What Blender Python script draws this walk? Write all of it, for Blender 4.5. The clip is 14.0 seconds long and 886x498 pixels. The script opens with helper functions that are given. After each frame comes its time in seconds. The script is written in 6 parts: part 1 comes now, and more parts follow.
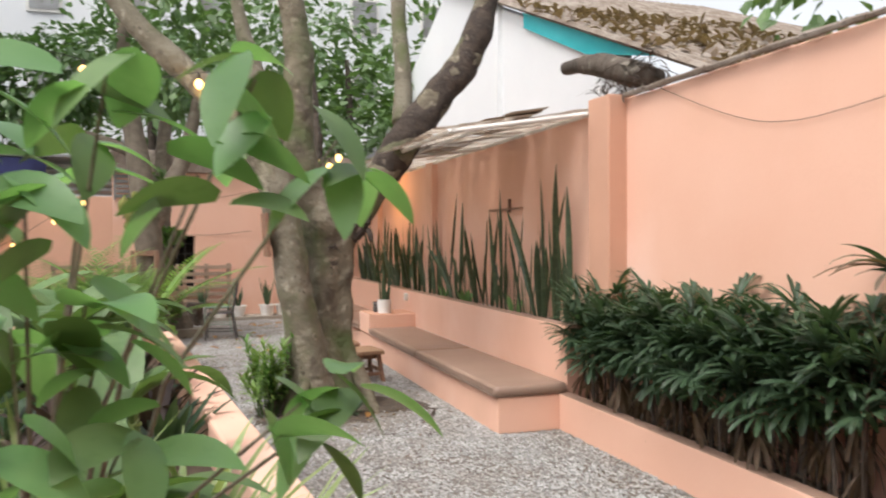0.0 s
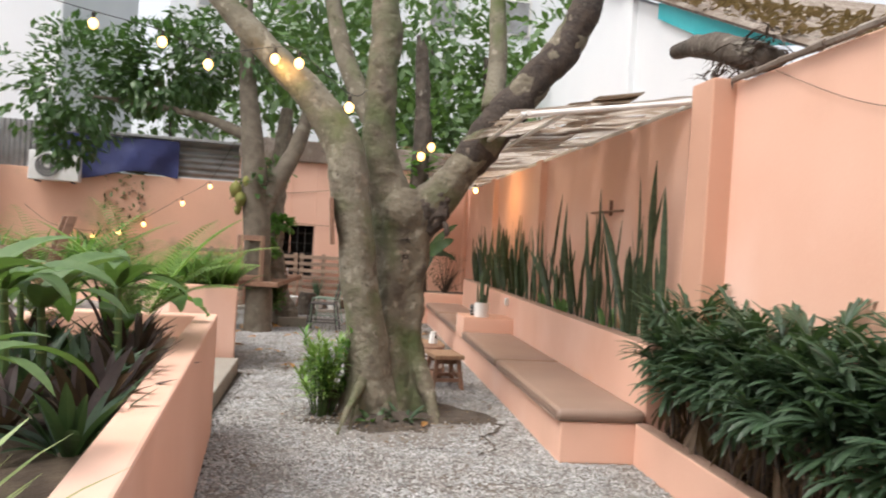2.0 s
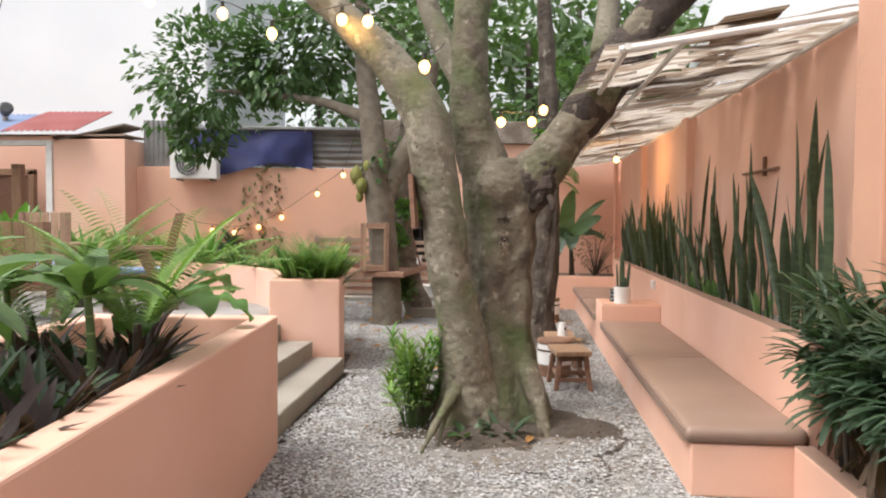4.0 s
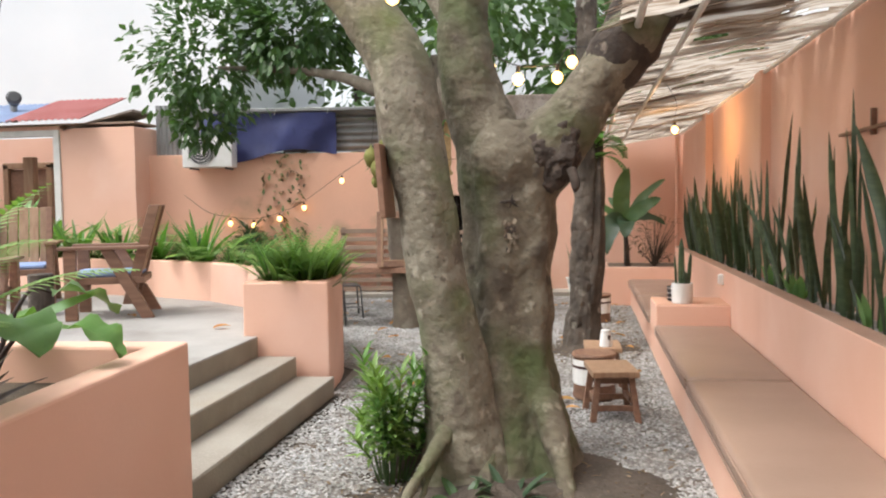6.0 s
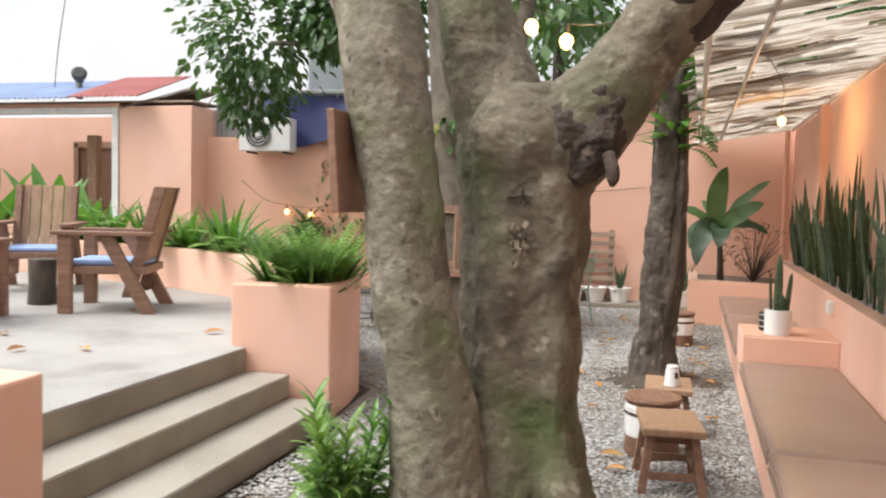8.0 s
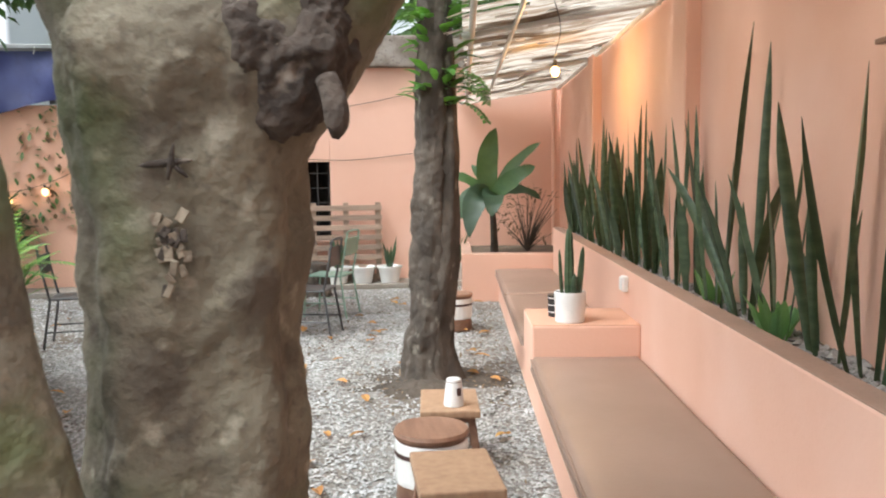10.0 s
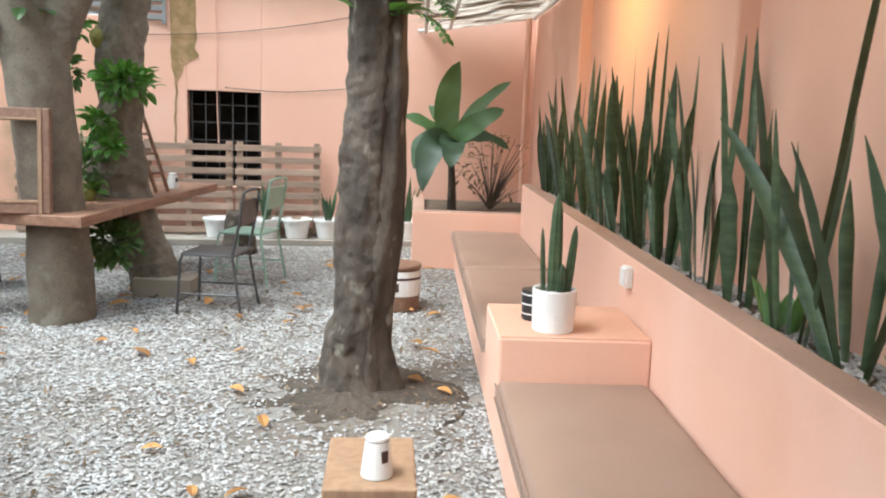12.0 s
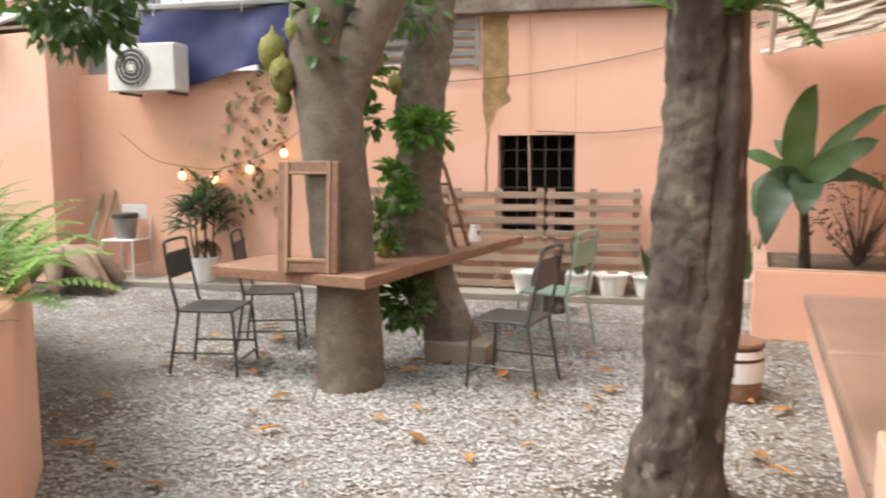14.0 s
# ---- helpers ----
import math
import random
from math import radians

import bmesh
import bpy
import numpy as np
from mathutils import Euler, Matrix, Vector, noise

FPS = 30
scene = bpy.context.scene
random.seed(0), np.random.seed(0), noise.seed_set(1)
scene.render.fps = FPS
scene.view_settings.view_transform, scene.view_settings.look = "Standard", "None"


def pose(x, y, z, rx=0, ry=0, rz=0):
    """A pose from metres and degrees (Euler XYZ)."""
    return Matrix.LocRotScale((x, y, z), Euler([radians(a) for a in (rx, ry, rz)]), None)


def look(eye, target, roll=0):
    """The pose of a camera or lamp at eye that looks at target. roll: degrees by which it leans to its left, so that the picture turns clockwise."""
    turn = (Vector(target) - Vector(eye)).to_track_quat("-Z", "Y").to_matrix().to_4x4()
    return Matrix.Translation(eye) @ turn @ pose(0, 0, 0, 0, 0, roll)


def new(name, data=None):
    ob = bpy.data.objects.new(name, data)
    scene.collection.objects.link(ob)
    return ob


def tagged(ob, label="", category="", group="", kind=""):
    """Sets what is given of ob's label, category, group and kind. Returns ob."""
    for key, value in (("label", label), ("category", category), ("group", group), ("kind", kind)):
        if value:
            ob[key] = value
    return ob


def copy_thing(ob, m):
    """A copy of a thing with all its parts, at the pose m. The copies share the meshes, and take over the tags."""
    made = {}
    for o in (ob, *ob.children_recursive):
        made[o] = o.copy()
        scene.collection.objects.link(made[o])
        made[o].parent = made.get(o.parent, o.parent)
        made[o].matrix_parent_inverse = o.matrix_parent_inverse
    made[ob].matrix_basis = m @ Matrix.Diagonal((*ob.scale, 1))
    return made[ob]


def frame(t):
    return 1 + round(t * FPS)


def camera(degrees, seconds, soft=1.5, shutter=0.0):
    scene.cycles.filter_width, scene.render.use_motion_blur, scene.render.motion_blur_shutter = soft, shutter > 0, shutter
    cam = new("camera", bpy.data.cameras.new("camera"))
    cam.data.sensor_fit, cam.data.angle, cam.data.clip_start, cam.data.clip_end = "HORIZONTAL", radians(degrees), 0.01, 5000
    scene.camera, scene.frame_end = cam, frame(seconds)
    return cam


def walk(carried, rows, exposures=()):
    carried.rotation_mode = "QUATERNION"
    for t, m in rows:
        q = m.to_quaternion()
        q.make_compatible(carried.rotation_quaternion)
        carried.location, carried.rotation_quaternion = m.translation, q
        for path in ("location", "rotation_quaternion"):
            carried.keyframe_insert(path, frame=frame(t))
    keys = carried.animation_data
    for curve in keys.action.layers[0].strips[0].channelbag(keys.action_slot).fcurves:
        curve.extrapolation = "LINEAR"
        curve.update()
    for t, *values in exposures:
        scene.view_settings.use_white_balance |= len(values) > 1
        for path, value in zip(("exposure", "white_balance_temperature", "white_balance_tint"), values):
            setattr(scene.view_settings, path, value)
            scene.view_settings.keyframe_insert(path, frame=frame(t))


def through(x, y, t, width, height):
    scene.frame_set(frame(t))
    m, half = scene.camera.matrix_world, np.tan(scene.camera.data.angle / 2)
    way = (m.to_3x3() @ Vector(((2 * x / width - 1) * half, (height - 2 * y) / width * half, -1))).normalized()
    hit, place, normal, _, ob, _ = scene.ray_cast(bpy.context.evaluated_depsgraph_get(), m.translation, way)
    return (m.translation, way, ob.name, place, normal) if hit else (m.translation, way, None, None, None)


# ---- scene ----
cam = camera(57.6, 14.0, soft=2.0, shutter=0.25)
PATH = [
    (0, (0.357, -0.819, 1.604), (0.972, 1.084, 1.578), -0.3),
    (0.5, (0.572, -0.767, 1.545), (1.359, 1.071, 1.479), -1.8),
    (1, (0.896, -0.682, 1.527), (1.771, 1.117, 1.483), 2.1),
    (1.5, (1.045, -0.539, 1.49), (1.711, 1.347, 1.473), 2.6),
    (2, (1.176, -0.305, 1.532), (1.422, 1.68, 1.513), 3.5),
    (2.5, (1.365, -0.121, 1.525), (1.449, 1.877, 1.485), 0.5),
    (3, (1.567, 0.089, 1.534), (1.469, 2.086, 1.471), 1.7),
    (5.3, (1.959, 1.785, 1.53), (1.74, 3.771, 1.428), -0.2),
    (5.5, (1.978, 1.927, 1.539), (1.777, 3.913, 1.422), -1.2),
    (6, (2.121, 2.336, 1.513), (1.775, 4.303, 1.405), -0.8),
    (6.5, (2.216, 2.65, 1.527), (1.749, 4.588, 1.375), -1.1),
    (7, (2.199, 2.987, 1.517), (1.598, 4.893, 1.437), -0.7),
    (7.5, (2.24, 3.279, 1.5), (1.598, 5.168, 1.366), -1.8),
    (8, (2.363, 3.644, 1.508), (1.778, 5.553, 1.387), 1.5),
    (8.5, (2.337, 4.037, 1.473), (1.983, 5.999, 1.311), 1.4),
    (9, (2.273, 4.368, 1.51), (2.081, 6.353, 1.356), 0.0),
    (11.5, (2.409, 6.256, 1.484), (2.476, 8.232, 1.186), 1.0),
    (12, (2.39, 6.609, 1.491), (2.461, 8.581, 1.166), 2.1),
    (12.5, (2.403, 6.884, 1.482), (2.336, 8.861, 1.186), 0.4),
    (13, (2.46, 7.177, 1.493), (2.21, 9.139, 1.196), 0.1),
    (13.5, (2.447, 7.431, 1.476), (2.04, 9.371, 1.208), 0.7),
    (14, (2.359, 7.627, 1.487), (1.641, 9.479, 1.253), -0.3),
]
walk(cam, [(t, look(eye, target, roll)) for t, eye, target, roll in PATH], [(0.0, 0.95, 6600, 11), (1.0, 0.93, 6500, 9), (2.5, 1.05, 6600, 12), (6.5, 1.17, 6450, 9), (7.5, 1.22, 6450, 9), (9.0, 1.38, 6350, 8), (11.5, 1.62, 5750, 1), (12.5, 1.55, 6050, 5), (13.5, 1.58, 6600, 9), (14.0, 1.55, 6700, 10)])

# ---- light ----
world = bpy.data.worlds.new("sky")
scene.world = world
world.use_nodes = True
wn = world.node_tree
sky = wn.nodes.new("ShaderNodeTexSky")
sky.sky_type, sky.sun_disc = "NISHITA", False
sky.sun_elevation, sky.sun_rotation = radians(61), radians(237)
sky.air_density, sky.dust_density = 1.0, 4.0
hsv = wn.nodes.new("ShaderNodeHueSaturation")
hsv.inputs["Saturation"].default_value = 0.25
wn.links.new(sky.outputs[0], hsv.inputs["Color"])
wn.links.new(hsv.outputs[0], wn.nodes["Background"].inputs["Color"])
wn.nodes["Background"].inputs["Strength"].default_value = 0.15
sun = new("sun", bpy.data.lights.new("sun", "SUN"))
sun.data.energy, sun.data.angle, sun.data.color = 0.95, radians(30), (1.0, 0.97, 0.93)
sun.matrix_world = look((-4.3, 1.8, 11.6), (1, 5, 0))


# ---- materials ----
def mat(name, color, rough=0.7, metal=0.0, color2=None, scale=6.0, mix=(0.35, 0.7), bump=0.0, bscale=60.0, fine=None, spec=0.5, stretch=(1, 1, 1), random_tint=0.0, stain=None):
    """A procedural surface: base colour, a second colour in soft patches, fine grain and relief."""
    m = bpy.data.materials.new(name)
    m.use_nodes = True
    nt = m.node_tree
    b = nt.nodes["Principled BSDF"]
    b.inputs["Roughness"].default_value, b.inputs["Metallic"].default_value = rough, metal
    b.inputs["Specular IOR Level"].default_value = spec
    tc = nt.nodes.new("ShaderNodeTexCoord")
    mp = nt.nodes.new("ShaderNodeMapping")
    mp.inputs["Scale"].default_value = stretch
    geo = nt.nodes.new("ShaderNodeNewGeometry")
    nt.links.new(geo.outputs["Position"] if stretch == (1, 1, 1) else tc.outputs["Object"], mp.inputs["Vector"])
    out = None

    def noise_of(sc, detail=4.0):
        n = nt.nodes.new("ShaderNodeTexNoise")
        n.inputs["Scale"].default_value, n.inputs["Detail"].default_value = sc, detail
        nt.links.new(mp.outputs[0], n.inputs["Vector"])
        return n.outputs["Fac"]

    def blend(fac, lo, hi, a, c):
        r = nt.nodes.new("ShaderNodeMapRange")
        r.inputs["From Min"].default_value, r.inputs["From Max"].default_value = lo, hi
        nt.links.new(fac, r.inputs["Value"])
        x = nt.nodes.new("ShaderNodeMix")
        x.data_type = "RGBA"
        nt.links.new(r.outputs[0], x.inputs["Factor"])
        for sock, v in (("A", a), ("B", c)):
            i = [k for k in x.inputs if k.name == sock and k.type == "RGBA"][0]
            if isinstance(v, tuple):
                i.default_value = (*v, 1)
            else:
                nt.links.new(v, i)
        return [o for o in x.outputs if o.type == "RGBA"][0]

    c2 = color2 or tuple(v * 0.82 for v in color)
    out = blend(noise_of(scale), mix[0], mix[1], tuple(color), tuple(c2))
    g = fine or tuple(v * 0.88 for v in color)
    out = blend(noise_of(bscale, 2.0), 0.55, 0.8, out, tuple(g))
    if stain:
        for scol, ssc, lo, hi in stain if isinstance(stain, list) else [stain]:
            out = blend(noise_of(ssc, 6.0), lo, hi, out, tuple(scol))
    if random_tint:
        oi = nt.nodes.new("ShaderNodeObjectInfo")
        h = nt.nodes.new("ShaderNodeHueSaturation")
        r = nt.nodes.new("ShaderNodeMapRange")
        r.inputs["To Min"].default_value, r.inputs["To Max"].default_value = 1 - random_tint, 1 + random_tint
        add = nt.nodes.new("ShaderNodeMath")
        add.operation = "FRACT"
        two = nt.nodes.new("ShaderNodeMath")
        two.operation = "ADD"
        nt.links.new(oi.outputs["Random"], two.inputs[0])
        nt.links.new(geo.outputs["Random Per Island"], two.inputs[1])
        nt.links.new(two.outputs[0], add.inputs[0])
        nt.links.new(add.outputs[0], r.inputs["Value"])
        nt.links.new(r.outputs[0], h.inputs["Value"])
        nt.links.new(out, h.inputs["Color"])
        out = h.outputs[0]
    nt.links.new(out, b.inputs["Base Color"])
    if bump:
        bp = nt.nodes.new("ShaderNodeBump")
        bp.inputs["Strength"].default_value, bp.inputs["Distance"].default_value = bump, 0.02
        nt.links.new(noise_of(bscale * 0.6, 5.0), bp.inputs["Height"])
        nt.links.new(bp.outputs[0], b.inputs["Normal"])
    return m


def leaf_mat(name, color, color2, rough=0.4, tint=0.3, scale=9.0, stretch=(1, 1, 1), through=0.3):
    m = mat(name, color, rough, 0, color2, scale, (0.35, 0.65), 0.0, 40.0, random_tint=tint, stretch=stretch)
    b = m.node_tree.nodes["Principled BSDF"]
    b.inputs["Transmission Weight"].default_value = 0.0
    b.inputs["Subsurface Weight"].default_value = 0.0
    tr = m.node_tree.nodes.new("ShaderNodeBsdfTranslucent")
    tr.inputs["Color"].default_value = (color[0] * 1.6, color[1] * 1.6, color[2] * 0.8, 1)
    mx = m.node_tree.nodes.new("ShaderNodeMixShader")
    mx.inputs[0].default_value = through
    o = m.node_tree.nodes["Material Output"]
    m.node_tree.links.new(b.outputs[0], mx.inputs[1])
    m.node_tree.links.new(tr.outputs[0], mx.inputs[2])
    m.node_tree.links.new(mx.outputs[0], o.inputs["Surface"])
    return m


def let_light(m, color, share):
    """Lets part of the light through a thin sheet."""
    nt = m.node_tree
    tr = nt.nodes.new("ShaderNodeBsdfTranslucent")
    tr.inputs["Color"].default_value = (*color, 1)
    base = nt.nodes["Principled BSDF"].inputs["Base Color"]
    if base.links:
        nt.links.new(base.links[0].from_socket, tr.inputs["Color"])
    mx = nt.nodes.new("ShaderNodeMixShader")
    mx.inputs[0].default_value = share
    nt.links.new(nt.nodes["Principled BSDF"].outputs[0], mx.inputs[1])
    nt.links.new(tr.outputs[0], mx.inputs[2])
    nt.links.new(mx.outputs[0], nt.nodes["Material Output"].inputs["Surface"])
    return m


def glow_mat(name, color, strength):
    m = bpy.data.materials.new(name)
    m.use_nodes = True
    b = m.node_tree.nodes["Principled BSDF"]
    b.inputs["Base Color"].default_value = (*color, 1)
    b.inputs["Emission Color"].default_value = (*color, 1)
    b.inputs["Emission Strength"].default_value = strength
    return m


PINK = mat("peach_plaster", (0.77, 0.485, 0.365), 0.75, 0, (0.72, 0.43, 0.315), 1.1, (0.3, 0.75), 0.07, 70, (0.74, 0.455, 0.335), 0.3, stain=[((0.80, 0.545, 0.44), 0.7, 0.52, 0.72), ((0.52, 0.32, 0.22), 0.55, 0.62, 0.95)])
PINK_OLD = mat("weathered_peach_plaster", (0.78, 0.47, 0.34), 0.8, 0, (0.70, 0.415, 0.295), 1.1, (0.3, 0.7), 0.12, 70, (0.66, 0.39, 0.28), 0.3, stain=((0.36, 0.28, 0.17), 0.8, 0.58, 0.74))
# darker peach for worn tops, and for shade painted onto near piers and wall
PINK_WORN_SHADED = mat("worn_shaded_peach_plaster", (0.60, 0.35, 0.245), 0.8, 0, (0.53, 0.30, 0.21), 1.3, (0.3, 0.7), 0.12, 70, (0.55, 0.32, 0.22), 0.3, stain=((0.40, 0.25, 0.17), 2.2, 0.58, 0.78))
WHITEWALL = mat("white_render", (0.74, 0.76, 0.77), 0.8, 0, (0.66, 0.69, 0.71), 0.5, (0.3, 0.8), 0.1, 60)
CONCRETE = mat("smooth_concrete", (0.31, 0.285, 0.245), 0.75, 0, (0.25, 0.222, 0.185), 2.2, (0.35, 0.7), 0.2, 70, (0.40, 0.37, 0.32), stain=((0.30, 0.26, 0.2), 1.4, 0.62, 0.85))
CONC_FLOOR = mat("pale_concrete", (0.32, 0.308, 0.29), 0.6, 0, (0.225, 0.212, 0.195), 1.2, (0.35, 0.7), 0.1, 60, (0.42, 0.40, 0.38), stain=[((0.21, 0.19, 0.165), 1.7, 0.57, 0.75), ((0.37, 0.357, 0.335), 0.8, 0.55, 0.7)])
RISER = mat("dark_concrete", (0.30, 0.26, 0.20), 0.8, 0, (0.22, 0.19, 0.15), 3, (0.35, 0.7), 0.2, 70)
DIRT = mat("packed_soil", (0.05, 0.038, 0.028), 0.95, 0, (0.085, 0.067, 0.051), 3.5, (0.40, 0.60), 1.0, 40, (0.11, 0.092, 0.074), stain=((0.06, 0.047, 0.035), 7.0, 0.56, 0.66))
SOIL = mat("dark_soil", (0.07, 0.05, 0.035), 0.95, 0, (0.12, 0.09, 0.06), 8, (0.35, 0.65), 0.6, 70)
STONE = mat("grey_gravel", (0.385, 0.385, 0.38), 0.85, 0, (0.30, 0.285, 0.265), 3.0, (0.35, 0.65), 0.1, 90, (0.45, 0.45, 0.44), random_tint=0.32)
GRIT = mat("fine_grit", (0.235, 0.22, 0.20), 0.9, 0, (0.16, 0.14, 0.118), 1.6, (0.35, 0.65), 0.8, 55, (0.24, 0.225, 0.205), stain=((0.13, 0.10, 0.075), 1.1, 0.52, 0.68))
BARK = mat("mottled_grey_bark", (0.205, 0.185, 0.137), 0.9, 0, (0.145, 0.128, 0.09), 5.0, (0.38, 0.62), 0.75, 42, (0.13, 0.112, 0.082), stain=[((0.285, 0.258, 0.20), 11.0, 0.58, 0.66), ((0.12, 0.10, 0.073), 6.0, 0.60, 0.68), ((0.095, 0.078, 0.056), 19.0, 0.64, 0.70), ((0.10, 0.125, 0.045), 1.9, 0.56, 0.74)])
BARK_MOSSY = mat("mossy_brown_grey_bark", (0.175, 0.152, 0.108), 0.9, 0, (0.12, 0.10, 0.07), 5.0, (0.38, 0.62), 0.85, 36, (0.10, 0.083, 0.06), stain=[((0.25, 0.222, 0.168), 11.0, 0.60, 0.68), ((0.085, 0.069, 0.05), 6.0, 0.58, 0.68), ((0.075, 0.095, 0.035), 1.9, 0.50, 0.68)])
BARK_DARK = mat("dark_brown_bark", (0.10, 0.08, 0.062), 0.9, 0, (0.05, 0.039, 0.03), 6, (0.38, 0.62), 1.0, 32, (0.055, 0.044, 0.034), stretch=(1.2, 1.2, 0.75), stain=[((0.21, 0.19, 0.155), 8.0, 0.61, 0.70)])
BARK_GREY = mat("shaded_smooth_bark", (0.165, 0.138, 0.104), 0.88, 0, (0.12, 0.098, 0.073), 7.0, (0.4, 0.6), 0.4, 60, (0.08, 0.066, 0.05), stain=((0.19, 0.17, 0.135), 6.0, 0.60, 0.68))
BURL = mat("wrinkled_burl_bark", (0.07, 0.052, 0.04), 0.95, 0, (0.035, 0.027, 0.022), 9, (0.38, 0.62), 1.0, 45, (0.045, 0.035, 0.028), stain=((0.15, 0.12, 0.095), 9.0, 0.60, 0.68))
PEELED = mat("peeled_pale_bark", (0.25, 0.205, 0.148), 0.9, 0, (0.17, 0.132, 0.095), 20.0, (0.4, 0.6), 0.6, 60)
WOOD = mat("warm_brown_wood", (0.27, 0.15, 0.095), 0.55, 0, (0.17, 0.088, 0.055), 3.0, (0.3, 0.7), 0.2, 40, (0.22, 0.12, 0.075), stretch=(9, 1.2, 9), random_tint=0.15)
WOOD_LIGHT = mat("light_brown_wood", (0.34, 0.22, 0.135), 0.6, 0, (0.25, 0.15, 0.09), 3.0, (0.3, 0.7), 0.2, 40, (0.36, 0.2, 0.11), stretch=(9, 9, 1.2), random_tint=0.15)
WOOD_GREY = mat("weathered_pallet_wood", (0.36, 0.26, 0.19), 0.8, 0, (0.24, 0.165, 0.12), 3.0, (0.3, 0.7), 0.3, 40, stretch=(1.2, 9, 9), random_tint=0.2)
CUSHION = mat("taupe_vinyl", (0.29, 0.20, 0.155), 0.42, 0, (0.25, 0.172, 0.132), 2.0, (0.35, 0.65), 0.08, 120, spec=0.35)
BLUE_CLOTH = mat("pale_blue_cloth", (0.22, 0.30, 0.50), 0.9, 0, (0.26, 0.35, 0.56), 8, bump=0.2, bscale=200)
RED_CLOTH = mat("faded_red_cloth", (0.55, 0.20, 0.19), 0.9, 0, bump=0.2, bscale=200)
METAL_GREY = mat("dark_grey_painted_steel", (0.075, 0.075, 0.075), 0.45, 0.3, bump=0.0)
METAL_GREEN = mat("mint_painted_steel", (0.28, 0.42, 0.33), 0.45, 0.1)
METAL_WHITE = mat("white_painted_steel", (0.75, 0.74, 0.70), 0.45, 0.0)
CERAMIC = mat("white_ceramic", (0.78, 0.78, 0.76), 0.25, 0, (0.72, 0.72, 0.70), 5)
PLASTIC_WHITE = mat("white_plastic", (0.76, 0.76, 0.74), 0.4, 0, (0.68, 0.68, 0.65), 6)
BLACK = mat("black_paint", (0.02, 0.02, 0.02), 0.5)
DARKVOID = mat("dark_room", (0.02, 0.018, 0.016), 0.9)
ORANGE = mat("orange_plastic", (0.88, 0.30, 0.115), 0.45, 0, (0.83, 0.255, 0.09), 2, bump=0.05, bscale=80)
GREEN_PAINT = mat("green_sprayed_paint", (0.36, 0.62, 0.17), 0.6, 0, (0.74, 0.42, 0.16), 16.0, (0.42, 0.64))
MINT_PAINT = mat("mint_sprayed_paint", (0.42, 0.72, 0.42), 0.6, 0, (0.80, 0.45, 0.24), 16.0, (0.45, 0.62))
STAIN = mat("brown_green_wall_stain", (0.25, 0.17, 0.07), 0.9, 0, (0.42, 0.265, 0.14), 7.0, (0.42, 0.68), 0.2, 60, (0.22, 0.17, 0.07), stain=((0.52, 0.32, 0.20), 9.0, 0.60, 0.76))
SILVER_BAG = mat("grey_plastic_bag", (0.16, 0.16, 0.17), 0.22, 0, (0.30, 0.30, 0.31), 12, (0.4, 0.6), 0.6, 22)
TARP = mat("navy_tarpaulin", (0.022, 0.028, 0.10), 0.5, 0, (0.035, 0.045, 0.15), 2, bump=0.3, bscale=12)
TIN = mat("galvanised_sheet", (0.33, 0.34, 0.34), 0.5, 0.6, (0.20, 0.19, 0.18), 2, (0.35, 0.7), 0.1, 40)
TIN_BLUE = mat("blue_roof_sheet", (0.20, 0.26, 0.40), 0.5, 0.1, (0.25, 0.33, 0.5), 2)
TIN_RED = mat("red_roof_sheet", (0.36, 0.12, 0.11), 0.5, 0.1, (0.30, 0.08, 0.07), 2)
ROOF_BROWN = mat("old_fibre_roof", (0.17, 0.13, 0.10), 0.9, 0, (0.30, 0.26, 0.22), 3, (0.4, 0.65), 0.5, 30, (0.08, 0.06, 0.05))
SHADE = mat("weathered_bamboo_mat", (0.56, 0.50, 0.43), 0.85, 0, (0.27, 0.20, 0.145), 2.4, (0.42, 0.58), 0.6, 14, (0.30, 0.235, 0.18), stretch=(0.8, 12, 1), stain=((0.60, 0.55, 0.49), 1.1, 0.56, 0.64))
let_light(SHADE, (0.72, 0.62, 0.52), 0.72)
TEAL = mat("turquoise_sheet", (0.02, 0.42, 0.47), 0.5, 0, (0.05, 0.5, 0.55), 2)
LEAF_MID = leaf_mat("mid_green_leaf", (0.05, 0.108, 0.036), (0.078, 0.145, 0.045))
LEAF_BRIGHT = leaf_mat("bright_green_leaf", (0.085, 0.20, 0.04), (0.14, 0.27, 0.07))
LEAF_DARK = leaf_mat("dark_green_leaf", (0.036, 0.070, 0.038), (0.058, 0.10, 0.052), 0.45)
LEAF_SNAKE = leaf_mat("snake_plant_leaf", (0.034, 0.062, 0.031), (0.078, 0.115, 0.058), 0.38, 0.4, 3.0, (2, 2, 9), 0.15)
LEAF_SOFT = leaf_mat("soft_mid_green_leaf", (0.08, 0.15, 0.052), (0.125, 0.205, 0.075), 0.5)
LEAF_PALE = leaf_mat("pale_striped_leaf", (0.30, 0.38, 0.19), (0.16, 0.27, 0.09), 0.45, 0.3, 30.0)
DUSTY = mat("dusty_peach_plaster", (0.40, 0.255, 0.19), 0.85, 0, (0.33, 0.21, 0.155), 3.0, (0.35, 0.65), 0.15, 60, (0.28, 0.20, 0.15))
LEAF_PURPLE = leaf_mat("dark_purple_leaf", (0.052, 0.036, 0.034), (0.085, 0.055, 0.05), 0.6)
LEAF_BLUE = leaf_mat("soft_bluish_leaf", (0.14, 0.29, 0.125), (0.21, 0.38, 0.175), 0.30, through=0.45)
